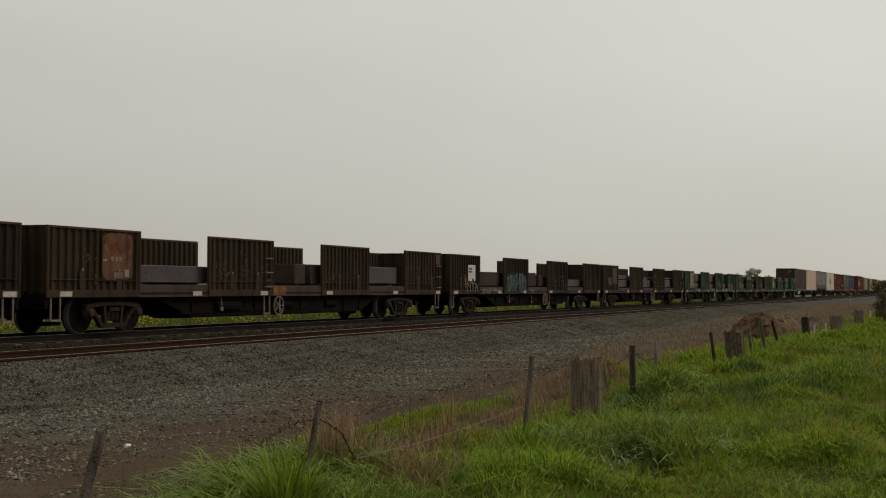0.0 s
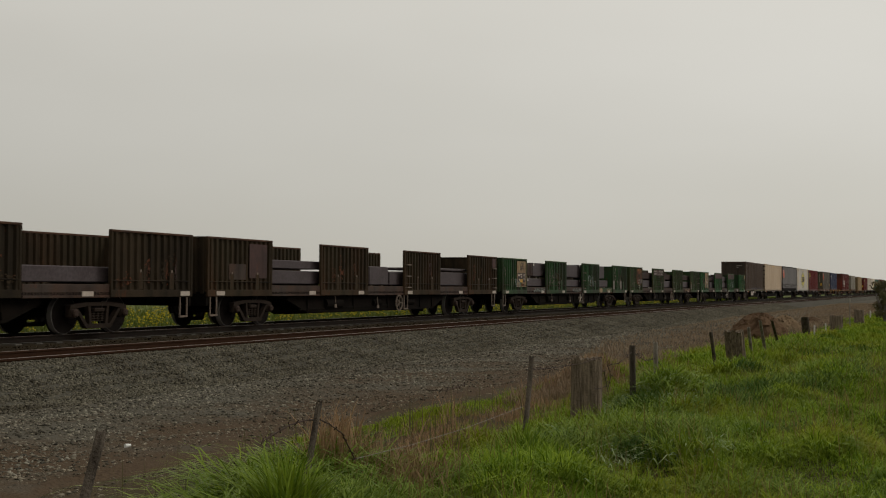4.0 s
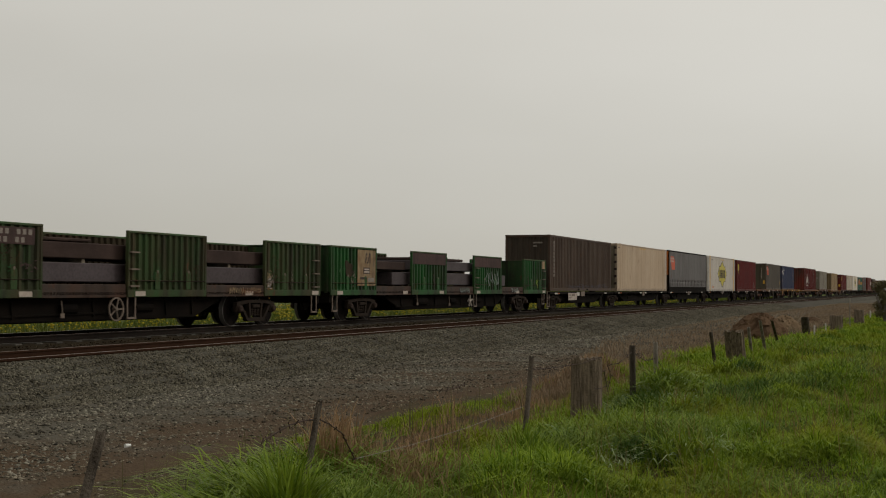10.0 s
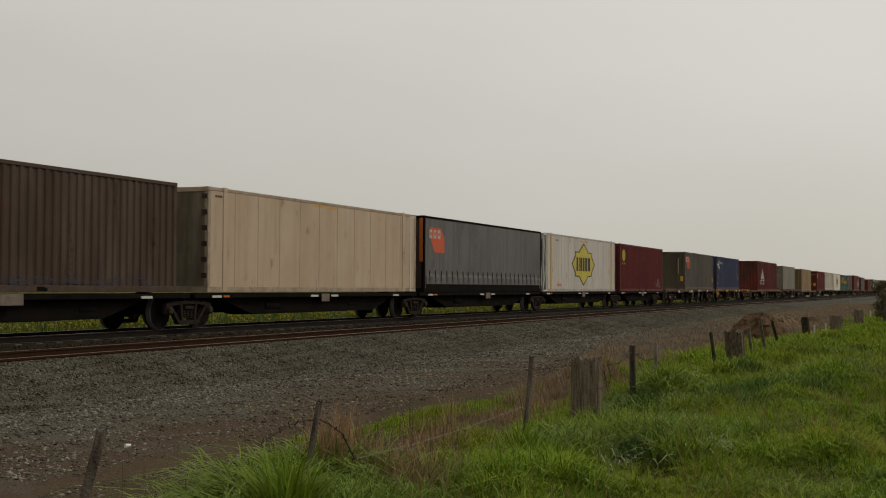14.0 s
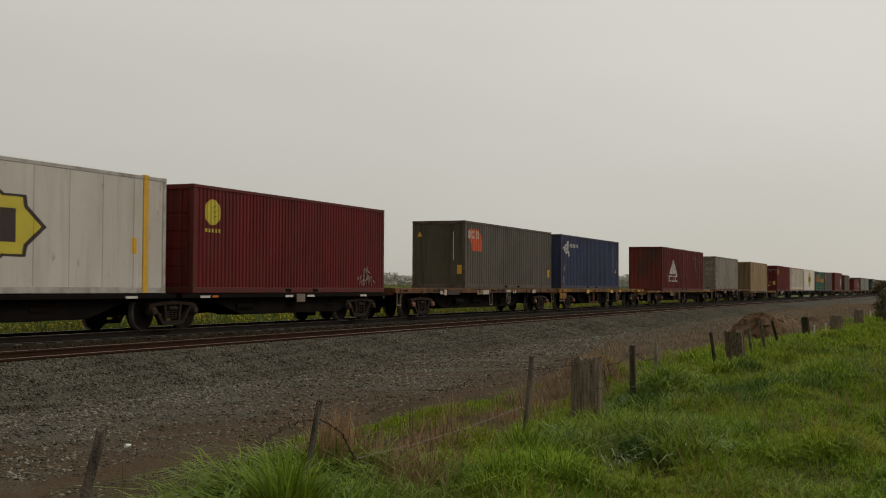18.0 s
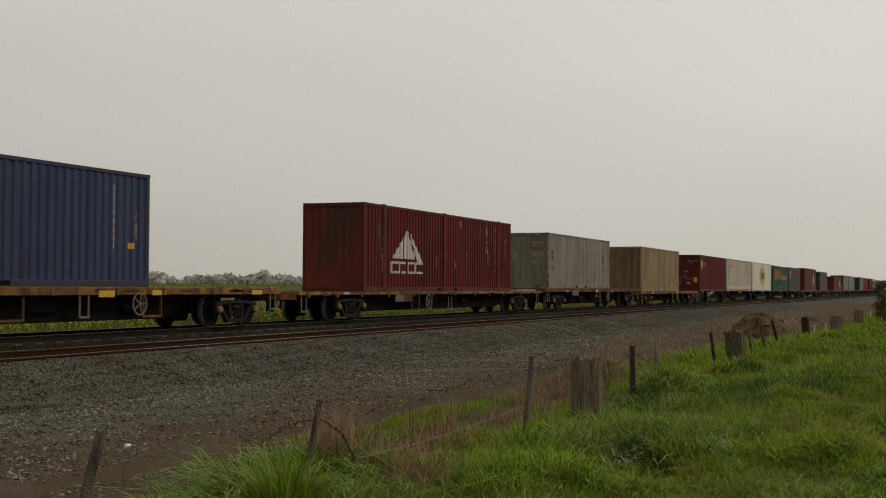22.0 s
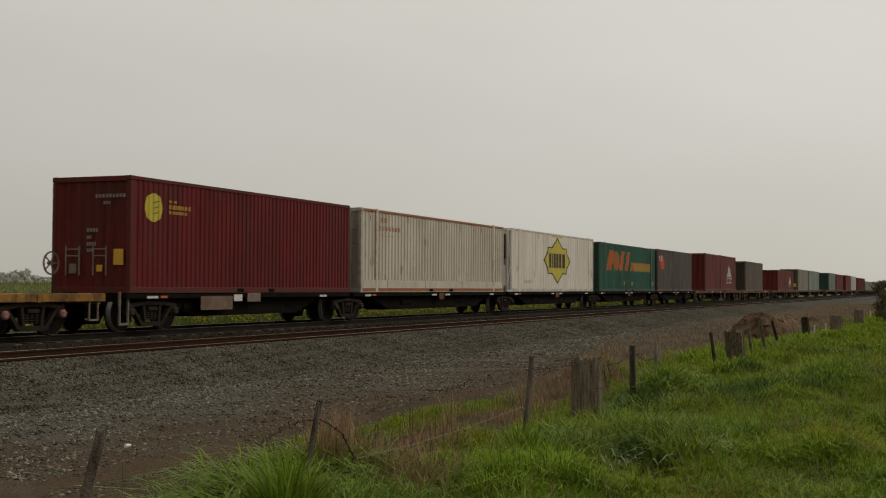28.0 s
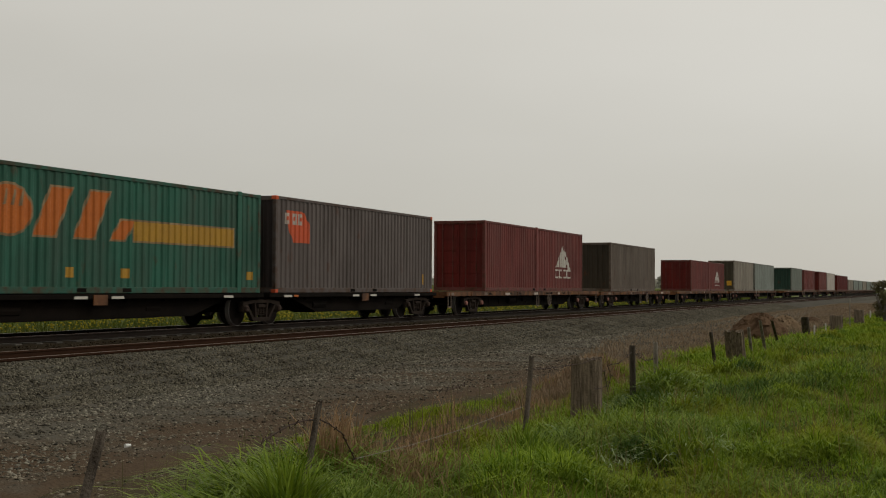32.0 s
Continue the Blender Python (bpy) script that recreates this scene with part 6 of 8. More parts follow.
for i in range(149):
    y = 0.2 + i * 0.0975
    k = 0.02 + 0.012 * math.sin(y * 10.47)
    pts = [bm.verts.new((HALF - 0.01 + k, y, 0.33)), bm.verts.new((HALF + 0.002 + k, y, 0.6 + 0.02 * math.sin(y * 3))), bm.verts.new((HALF - 0.01, y, 0.72 + 0.02 * math.sin(y * 5)))]
    if prev:
        for q in (0, 1):
            bm.faces.new((prev[q], pts[q], pts[q + 1], prev[q + 1]))
    prev = pts
part("valance", bm, P_CURT, cS["ob"], "rippled lower edge of the curtain")
rect(cS, 0, 0.2, 14.6, 0.1, 0.32, M_BLACK, "side_rave", "", 0.008)
for z0, z1, m in ((1.2, 2.9, M_ORANGE),):
    end_bar(cS, 1.02, 1.16, z0, z1, m, "marker_strip")


def fridge(c, y):
    """The cooling unit on the end of an insulated container."""
    bm = bmesh.new()
    box(bm, -1.0, 1.0, y - 0.42, y, 0.25, 1.25, 0.05)
    part("cooling_unit", bm, M_WHITE, c["ob"], "white cooling unit cover")
    bm = bmesh.new()
    box(bm, -1.0, 1.0, y - 0.4, y, 1.55, 2.7, 0.06)
    for k in range(9):
        box(bm, -0.85, 0.85, y - 0.44, y - 0.39, 1.66 + k * 0.11, 1.71 + k * 0.11)
    part("grille", bm, M_INK, c["ob"], "black slatted grille")
    for x0, z0 in ((0.2, 0.85), (0.62, 0.95)):
        end_bar(c, x0, x0 + 0.2, z0, z0 + 0.16, M_INK, "control_box", y - 0.43)


cL = container(212.75, 13.75, 3.0, LO, P_LF, "white insulated container with yellow posts and a yellow star", "panel", "flat", ((0.72, M_YELLOW), (12.86, M_YELLOW)))
open_frame(cL, -0.55, 0.5, 2.97)
fridge(cL, 0.02)
star(cL, 6.78, 1.51)
rect(cL, 0, 5.98, 7.62, 2.74, 2.81, M_YELLOW, "yellow_mark")
rect(cL, 0, 12.3, 12.5, 1.0, 1.4, M_YELLOW, "yellow_label")
bars(cL, 1.8, 0.42, 1, 4, 0.14, 0.14, 0.06, 0, M_ORANGE)
bars(cL, 1.5, 2.72, 1, 4, 0.1, 0.06, 0.03, 0, M_INK)

def plank(u, y0, y1, z0, z1, label):
    """A loose board lying along the deck of a flat wagon."""
    bm = bmesh.new()
    box(bm, 0.55, 1.05, 0, y1 - y0, 0, z1 - z0, 0.012)
    ob = new("timber_plank", mesh_of("timber_plank", bm, M_PALEPOST))
    ob.matrix_world = pose(TRAIN_X, u + y0, z0)
    tagged(ob, label, "plank", "loose planks on the flat wagon")
    MOVING.append((ob, u + y0, z0))


plank(282.0, 20.35, 21.4, 1.0, 1.045, "short pale board lying on a flat wagon's deck")
plank(282.0, 21.5, 24.6, 1.0, 1.09, "long pale timber lying on a flat wagon's deck")

cR1 = container(227.76, 12.2, 2.98, LO, P_RED1, "maroon corrugated container with a yellow oval mark", end="doors", dark=P_RED1D, pitch=0.19)
oval(cR1, 0.97, 2.25, 0.4, 0.36, M_STAR)
for k in range(3):
    skew(cR1, 0.95, 1.2, 2.1 + 0.14 * k, 2.16 + 0.14 * k, 0.2, P_RED1, "logo_stroke", 0.009)
bars(cR1, 0.58, 1.79, 1, 5, 0.12, 0.1, 0.05, 0, M_STAR)
scrawl({"ob": cR1["ob"]}["ob"], HALF + 0.002, 9.9, 11.5, 0.22, 0.62, M_GRAF_W, 41)
scrawl(cR1["ob"], HALF + 0.003, 10.4, 11.0, 0.5, 0.95, M_GRAF_W, 45)

cG1 = container(248.03, 12.18, 2.87, HI, P_S, "olive-grey corrugated container with a red shape", end="flat", dark=P_SD)
logo_plate(cG1, 0.48, 2.58, 1.62, 0.98)
end_bar(cG1, 0.85, 1.05, 0.6, 0.98, M_YELLOW, "yellow_label", 0.022)
end_bar(cG1, 0.66, 0.7, 1.2, 2.4, M_LABEL, "rod", 0.015)
bm = bmesh.new()
vs = [bm.verts.new(p) for p in ((-1.0, 0.024, 2.2), (-0.78, 0.024, 2.2), (-0.89, 0.024, 2.42))]
bm.faces.new(vs)
part("warning_triangle", bm, M_YELLOW, cG1["ob"])
rect(cG1, 0, 11.6, 11.85, 0.55, 0.95, M_YELLOW, "yellow_label")

cB = container(261.95, 12.18, 2.87, HI, P_B, "navy blue corrugated container with a pale mark", dark=P_B)
for yc, zc, ra, rb, mm, pr in ((0.95, 2.12, 0.32, 0.26, M_WHITE, 0.004), (0.95, 2.12, 0.19, 0.15, P_B, 0.007), (0.97, 2.11, 0.1, 0.08, M_WHITE, 0.01), (1.3, 2.32, 0.14, 0.2, M_WHITE, 0.004), (1.38, 1.95, 0.16, 0.1, M_WHITE, 0.004), (1.5, 1.82, 0.06, 0.12, M_WHITE, 0.004)):
    oval(cB, yc, zc, ra, rb, mm, proud=pr)
skew(cB, 0.3, 0.75, 2.12, 2.26, 0.25, M_WHITE)
skew(cB, 1.05, 1.4, 2.35, 2.55, 0.2, M_WHITE)
bars(cB, 1.68, 2.42, 1, 6, 0.15, 0.2, 0.13, 0, M_WHITE)
for y, z in ((0.55, 1.1), (0.7, 1.15), (0.4, 0.5), (0.6, 0.35), (11.6, 1.5)):
    flakes(cB["ob"], HALF + 0.001, y, z, 0.06, 0.3, M_LABEL, int(1000 * y))
bars(cB, 10.7, 2.5, 8, 1, 0.08, 0.16, 0, 0.04, M_LABEL)
rect(cB, 0, 11.3, 11.55, 0.95, 1.1, M_YELLOW, "yellow_label")

cV = container(286.65, 15.58, 3.14, 1.0, P_C, "long red corrugated container with a white triangle and bars", end="wall", dark=P_CD, posts=((1.67, P_C), (7.45, P_C), (13.94, P_C)))
triangle_logo(cV, 2.42, 1.22, 2.74, 1.1)
for k, (y, z, a, b, mm) in enumerate(((9.2, 2.8, 0.1, 0.25, M_LABEL), (9.9, 1.4, 0.06, 0.35, M_GRAF_W), (11.5, 2.5, 0.05, 0.3, M_LABEL), (12.3, 2.3, 0.12, 0.8, M_LABEL), (12.5, 1.6, 0.1, 0.6, M_GRAF_W), (13.4, 1.7, 0.06, 0.9, M_GRAF_W), (8.6, 1.1, 0.05, 0.3, M_GRAF_W), (1.2, 2.2, 0.05, 0.5, M_GRAF_W), (1.5, 1.2, 0.06, 0.7, M_GRAF_W), (6.6, 1.2, 0.05, 0.4, M_GRAF_W), (14.8, 2.0, 0.05, 0.5, M_LABEL))):
    flakes(cV["ob"], HALF + 0.001, y, z, a, b, mm, 680 + k)
for x in (-0.6, 0.1):
    end_bar(cV, x, x + 0.02, 0.9, 2.2, M_CAPBROWN, "rust_run", 0.02)

cG = container(308.09, 12.18, 2.84, HI + 0.02, P_G, "pale grey-green corrugated container with doors in its end", end="doors", dark=P_GD)
for y in (0.64, 10.52):
    for z0, z1, mm in ((1.95, 2.14, M_GRAF), (1.76, 1.94, M_BLUE_TRACE), (1.48, 1.72, P_B), (1.3, 1.42, M_GRAF), (1.04, 1.28, M_BEIGE), (0.94, 1.02, P_B)):
        rect(cG, 0, y, y + 0.24, z0, z1, mm, "sticker")
for x0, x1, z0, z1 in ((0.3, 0.95, 2.3, 2.38), (0.3, 0.6, 2.16, 2.22), (0.35, 0.6, 1.6, 1.9), (0.7, 0.95, 1.62, 1.88), (0.35, 0.6, 1.2, 1.45), (-0.7, -0.45, 1.5, 1.8)):
    end_bar(cG, x0, x1, z0, z1, M_GRAF_W, "pale_label", 0.018)

container(328.62, 12.1, 2.98, LO, P_H, "tan corrugated container with brown doors in its end", end="doors", dark=P_HD)

cR2 = container(349.15, 12.2, 2.97, LO, P_RED1, "maroon corrugated container with a yellow oval mark", end="wall", dark=P_RED1D, pitch=0.215)
oval(cR2, 1.0, 2.21, 0.4, 0.37, M_STAR)
for k in range(3):
    skew(cR2, 0.95, 1.25, 2.05 + 0.14 * k, 2.11 + 0.14 * k, 0.2, P_RED1, "logo_stroke", 0.009)
bars(cR2, 1.66, 2.44, 1, 2, 0.16, 0.06, 0.06, 0, M_AMBER)
bars(cR2, 1.66, 2.32, 1, 6, 0.13, 0.11, 0.05, 0, M_AMBER)
bars(cR2, 1.66, 2.16, 1, 5, 0.13, 0.08, 0.05, 0, M_AMBER)
for z, h, x0, n, wd in ((2.42, 0.09, 0.15, 9, 0.07), (2.25, 0.08, 0.4, 3, 0.05), (1.55, 0.1, -0.1, 4, 0.06), (1.38, 0.08, -0.1, 2, 0.05), (1.2, 0.1, -0.1, 4, 0.05), (1.05, 0.08, -0.1, 3, 0.05)):
    for k in range(n):
        end_bar(cR2, x0 + k * wd * 1.5, x0 + k * wd * 1.5 + wd, z, z + h, M_FADED)
end_bar(cR2, 0.72, 1.02, 0.72, 1.12, M_YELLOW, "yellow_label")
for x0, x1 in ((-0.75, -0.33), (0.1, 0.5)):
    bm = bmesh.new()
    for x in (x0, x1):
        beam(bm, (x, -0.015, 0.45), (x, -0.015, 1.2), 0.025, 0.025)
    beam(bm, (x0, -0.015, 0.95), (x1, -0.015, 0.95), 0.02, 0.025)
    beam(bm, (x0, -0.015, 1.12), (x1, -0.015, 1.12), 0.02, 0.025)
    part("data_frame", bm, M_FADED, cR2["ob"])
end_bar(cR2, -0.65, -0.42, 0.5, 0.75, M_STEP)
end_bar(cR2, 0.2, 0.38, 0.55, 0.72, M_YELLOW, "yellow_label")
place(part("hand_wheel", HANDWHEEL, None, cR2["ob"]), -0.6, -0.75, 0.75)

cW2 = container(362.24, 14.83, 2.97, LO, P_CR2, "off-white corrugated long container with a rust-red base line", posts=((1.3, P_CR2), (13.5, P_CR2)), dark=P_G, end="doors")
bars(cW2, 1.58, 2.7, 1, 2, 0.24, 0.18, 0.1, 0, M_FADED_ORANGE)
bars(cW2, 1.54, 2.38, 1, 7, 0.2, 0.15, 0.07, 0, M_FADED_ORANGE)
rect(cW2, 0, 1.62, 2.78, 2.03, 2.07, M_LABEL)
rect(cW2, 0, 4.41, 4.77, 0.98, 1.25, M_WHITE, "white_patch")
for k, y in enumerate((0.75, 4.95, 7.9, 9.4, 11.9)):
    flakes(cW2["ob"], HALF + 0.001, y, 2.68, 0.04, 0.14, M_CAPBROWN, 700 + k)
for k, y in enumerate((1.19, 1.41, 13.4, 13.61)):
    for j, z in enumerate((0.5, 1.3, 2.2)):
        flakes(cW2["ob"], HALF + 0.0125, y, z, 0.03, 0.5, M_CAPBROWN, 720 + 4 * k + j)
for y in (2.15, 5.7, 9.6, 12.6):
    plate("panel_seam", cW2["ob"], HALF + 0.0045, y, y + 0.03, 0.17, 0.44, M_CAPBROWN, t=0.003)
for y in (6.1, 8.2):
    plate("fork_pocket", cW2["ob"], HALF + 0.007, y, y + 0.38, 0.03, 0.14, M_BLACK, t=0.003)
bm = bmesh.new()
box(bm, HALF - 0.03, HALF + 0.004, 0.2, 14.63, 0.16, 0.44)
part("base_panel", bm, P_CR2, cW2["ob"], "smooth lower panel")
plate("base_line", cW2["ob"], HALF + 0.0005, 0.16, 14.66, 0.05, 0.15, M_RUSTLINE, "rust-orange base line")
plate("top_line", cW2["ob"], HALF + 0.0005, 0.16, 14.66, 2.88, 2.94, M_RUSTLINE, "rust-orange top line")

cL2 = container(378.15, 14.3, 2.99, LO, P_LF2, "white fluted insulated container with a yellow star", "fluted", "flat", ((1.2, P_LF2), (13.36, P_LF2)))
open_frame(cL2, -0.5, 0.45, 2.95)
fridge(cL2, 0.02)
star(cL2, 7.32, 1.6)
rect(cL2, 0, 6.3, 8.2, 2.8, 2.87, M_STAR, "yellow_mark")
rect(cL2, 0, 13.8, 14.0, 0.75, 1.2, M_YELLOW, "yellow_label")
bars(cL2, 1.9, 0.58, 1, 4, 0.22, 0.16, 0.08, 0, M_LABEL)

cT = container(393.81, 14.58, 2.91, LO, P_T, "teal corrugated long container with orange shapes and an amber bar", end="wall", dark=P_OD, posts=((1.2, P_T), (13.4, P_T)))
def outlined(y0, y1, z0, z1, lean):
    """A leaning orange shape with a thin pale edge."""
    skew(cT, y0 - 0.07, y1 + 0.07, z0 - 0.05, z1 + 0.05, lean, M_BEIGE, "pale_edge", 0.004)
    skew(cT, y0, y1, z0, z1, lean, M_ORANGE, "letter_shape", 0.008)


outlined(1.64, 3.4, 1.32, 2.45, 0.7)
oval(cT, 3.95, 1.86, 0.78, 0.6, M_BEIGE, "pale_edge", "", 0.005)
oval(cT, 3.95, 1.86, 0.72, 0.54, M_ORANGE, proud=0.009)
for k in range(4):
    skew(cT, 3.5 + k * 0.26, 3.66 + k * 0.26, 1.95, 2.3, 0.08, M_BEIGE, "pale_ray", 0.013)
outlined(4.75, 6.05, 1.33, 2.45, 0.6)
outlined(6.15, 7.45, 1.33, 2.45, 0.6)
outlined(7.5, 8.5, 1.33, 1.81, 0.45)
rect(cT, 0, 8.4, 13.15, 1.28, 1.86, M_BEIGE, "pale_edge", "", 0.005)
rect(cT, 0, 8.45, 13.08, 1.33, 1.81, M_AMBER, "amber_bar", "", 0.01)
for y in (5.85, 7.95, 13.85):
    rect(cT, 0, y, y + 0.32, 0.38, 0.62, M_AMBER, "amber_label")

cS2 = container(409.28, 12.26, 2.97, LO, P_S2, "warm grey corrugated container with a red shape", end="wall", dark=P_S2D, castings=M_REDLOGO)
logo_plate(cS2, 0.68, 2.6, 1.48, 1.03)
rect(cS2, 0, 11.3, 11.5, 0.3, 0.7, M_AMBER, "amber_label")

cV3 = container(427.53, 15.55, 3.13, 1.0, P_C3, "long maroon container with a white triangle, greyed for haze", end="doors", dark=P_RED1D, posts=((7.4, P_C3),))
triangle_logo(cV3, 10.6, 1.24, 2.6, 1.15)
container(449.33, 12.0, 2.95, LO + 0.01, P_K, "brown-olive corrugated container on a rusty flat wagon", end="wall", dark=P_KD)
cM = container(474.3, 15.3, 2.45, LO + 0.01, P_C3, "maroon container with a pale triangle, greyed for haze", end="doors", dark=P_RED1D, posts=((7.7, P_C3),))
triangle_logo(cM, 10.6, 0.9, 2.2, 0.9)
cN = container(495.3, 12.2, 2.87, LO + 0.01, P_G, "grey corrugated container far down the train", dark=P_SD)
end_bar(cN, 0.5, 0.95, 0.5, 0.95, M_YELLOW, "yellow_label")
container(508.5, 15.0, 2.87, LO + 0.01, P_N, "grey-teal corrugated container far down the train", dark=P_OD)
container(540.5, 12.2, 2.95, LO + 0.01, P_O, "green-grey corrugated container far down the train", dark=P_OD)
container(555.0, 14.6, 2.9, LO + 0.01, P_C3, "red corrugated container far down the train, greyed for haze")
container(576.6, 12.2, 2.95, LO + 0.01, P_C3, "maroon container far down the train, greyed for haze", dark=P_RED1D)
container(590.0, 14.2, 2.9, LO + 0.01, P_LF, "white container far down the train")
container(609.0, 24.4, 2.75, LO + 0.01, P_C, "red container far down the train", dark=P_RED1D)
for i in range(7):
    container(635.6 + i * 14.6, 12.8, 2.15, LO + 0.01, P_N if i % 3 else P_G, "low grey-green container far down the train", dark=P_O)


# ---- fence ----
def timber_post(name, parent, x, y, h, rx, ry_, lean_x, lean_y, seed, label, split=False):
    """A weathered post with an uneven outline, a broken top and checks down its sides."""
    r = random.Random(seed)
    bm = bmesh.new()
    n, rings = (84, 18) if split else (14, 8)
    rad = [1 + r.uniform(-0.03, 0.03) for i in range(n)]
    chip = [r.uniform(0, 6.28) for k in range(3)]
    vs = []
    for k in range(rings):
        t = k / (rings - 1)
        row = []
        for i in range(n):
            a = i * 2 * math.pi / n
            q = rad[i] * (1.04 - 0.06 * t + 0.02 * math.sin(4 * t + chip[0]) * math.cos(a + chip[1]))
            if split:
                q *= 1 / max(abs(math.cos(a)), abs(math.sin(a))) ** 0.55
                # drying checks that wander down the grain, and a rotted hole low on the side
                ridge = abs(noise.noise((math.cos(a) * 8 + seed, math.sin(a) * 8, t * 0.9)))
                q *= 1.02 - 0.03 * max(0.0, 1 - ridge / 0.06) - 0.05 * noise.noise((math.cos(a) * 14, math.sin(a) * 14 + seed, t * 1.5))
                if 0.24 < t < 0.52 and abs(a - 5.5) < 0.1:
                    q *= 0.55
            drop = 0.0
            if k == rings - 1:
                drop = (0.012 * math.sin(2 * a + chip[1]) + 0.006 * math.sin(5 * a + chip[2]) + r.uniform(-0.04, 0.008)) if split else r.uniform(-0.02, 0.01)
            z = -0.3 + (h + 0.3) * t + drop
            row.append(bm.verts.new((rx * q * math.cos(a) + lean_x * t, ry_ * q * math.sin(a) + lean_y * t, z)))
        vs.append(row)
    for k in range(rings - 1):
        for i in range(n):
            bm.faces.new((vs[k][i], vs[k][(i + 1) % n], vs[k + 1][(i + 1) % n], vs[k + 1][i]))
    c = bm.verts.new((lean_x, lean_y, h - 0.04))
    for i in range(n):
        bm.faces.new((vs[-1][i], vs[-1][(i + 1) % n], c))
    pale = label == "thin pale post" and y > 34
    ob = part(name, bm, M_PEG if pale else M_STRAINER if split else M_PALEPOST if "pale" in label or "grey" in label and y > 20 else M_POST, parent, label)
    ob.location = (x, y, -0.315)
    return ob


FX = -3.5
fence = thing("fence", "old broken wire fence with weathered timber posts in long grass", "fence")
for i, (y, h, rx, ry_, lx, ly, split, lab) in enumerate((
        (4.08, 0.84, 0.023, 0.023, 0.0, 0.46, False, "leaning thin grey post"), (6.21, 0.8, 0.019, 0.019, 0.0, 0.38, False, "leaning thin grey post"),
        (10.33, 0.87, 0.023, 0.023, 0.0, 0.31, False, "leaning thin grey post"), (12.44, 0.77, 0.15, 0.13, 0.0, 0.0, True, "thick split strainer post"),
        (14.5, 0.81, 0.037, 0.037, 0.0, -0.06, False, "dark round post"), (15.75, 0.8, 0.03, 0.03, 0.0, -0.06, False, "thin pale post"),
        (20.4, 0.8, 0.028, 0.028, 0.0, -0.79, False, "leaning thin dark post"), (22.4, 0.76, 0.16, 0.15, -0.02, -0.45, True, "thick split strainer post"),
        (24.3, 0.77, 0.03, 0.03, 0.0, -0.78, False, "thin pale post"), (26.36, 0.86, 0.03, 0.03, 0.0, -1.34, False, "leaning thin grey post"), (28.85, 0.83, 0.032, 0.032, 0.0, -2.1, False, "steeply leaning dark post"),
        (34.0, 0.77, 0.1, 0.1, 0.0, -0.95, False, "stout dark post"), (35.5, 0.5, 0.022, 0.022, 0.0, 0.0, False, "thin pale post"),
        (38.8, 0.46, 0.022, 0.022, 0.0, 0.0, False, "thin pale post"), (42.5, 0.64, 0.2, 0.18, 0.0, 0.0, True, "thick low strainer post"), (44.0, 0.46, 0.025, 0.025, 0, 0, False, "thin pale post"), (48.4, 1.15, 0.02, 0.02, 0, 0, False, "thin grey marker post"),
        (53.4, 0.66, 0.19, 0.19, 0.0, 0.0, True, "thick strainer post"), (55.6, 0.42, 0.03, 0.03, 0, 0, False, "thin pale post"), (61.0, 0.5, 0.035, 0.035, 0, 0, False, "thin pale post"),
        (66.0, 0.7, 0.04, 0.04, 0, 0, False, "thin pale post"), (72.0, 0.75, 0.05, 0.05, 0, 0, False, "thin pale post"))):
    timber_post("post", fence, FX, y, h, rx, ry_, lx, ly, 231 + i, lab, split)


def wire(points, barbs=True, thick=0.004):
    """A strand of barbed wire through the points, sagging where they say."""
    cu = bpy.data.curves.new("barbed_wire", "CURVE")
    cu.dimensions = "3D"
    cu.bevel_depth, cu.bevel_resolution = thick, 1
    sp = cu.splines.new("POLY")
    dense = []
    for a, b in zip(points, points[1:]):
        a, b = Vector(a), Vector(b)
        k = max(2, int((b - a).length / 0.12))
        dense += [a.lerp(b, i / k) for i in range(k)]
    dense.append(Vector(points[-1]))
    sp.points.add(len(dense) - 1)
    for p, q in zip(sp.points, dense):
        p.co = (*q, 1)
    cu.materials.append(M_WIRE if thick > 0.003 else M_FADED)
    r = random.Random(len(dense))
    if barbs:
        for q in dense[::1]:
            s = cu.splines.new("POLY")
            s.points.add(1)
            v = Vector((r.uniform(-1, 1), r.uniform(-1, 1), r.uniform(-1, 1))).normalized() * 0.022
            s.points[0].co, s.points[1].co = (*(q - v), 1), (*(q + v), 1)
    ob = new("barbed_wire", cu)
    ob.parent = fence
    return tagged(ob, "rusty barbed wire")


wire([(FX - 0.03, 5.98, 0.31), (FX - 0.03, 6.07, 0.33), (FX - 0.03, 6.28, 0.37), (FX - 0.03, 6.45, 0.38), (FX - 0.03, 6.64, 0.37), (FX - 0.03, 6.77, 0.33), (FX, 6.89, 0.26), (FX, 6.97, 0.18), (FX, 7.07, 0.08)])
wire([(FX + 0.03, 10.6, 0.44), (FX, 11.3, 0.41), (FX + 0.1, 11.95, 0.42), (FX + 0.16, 12.4, 0.46)])
wire([(FX + 0.12, 12.7, 0.3), (FX, 13.3, 0.05), (FX, 13.45, 0.2), (FX, 13.3, 0.32), (FX, 13.8, 0.32), (FX, 14.45, 0.42)])
wire([(FX, 14.5, 0.4), (FX, 15.1, 0.28), (FX, 15.7, 0.27), (FX, 16.2, 0.1), (FX, 16.55, -0.11)])
wire([(FX + 0.15, 12.22, 0.15), (FX + 0.17, 12.45, 0.14), (FX + 0.15, 12.68, 0.15)], False)
wire([(FX - 0.4, 9.2, 0.34), (FX - 0.4, 9.6, 0.31), (FX - 0.4, 10.0, 0.33)])
wire([(FX, 7.07, 0.08), (FX, 7.98, 0.065), (FX, 9.0, 0.075), (FX, 10.4, 0.12)], False, 0.0022)


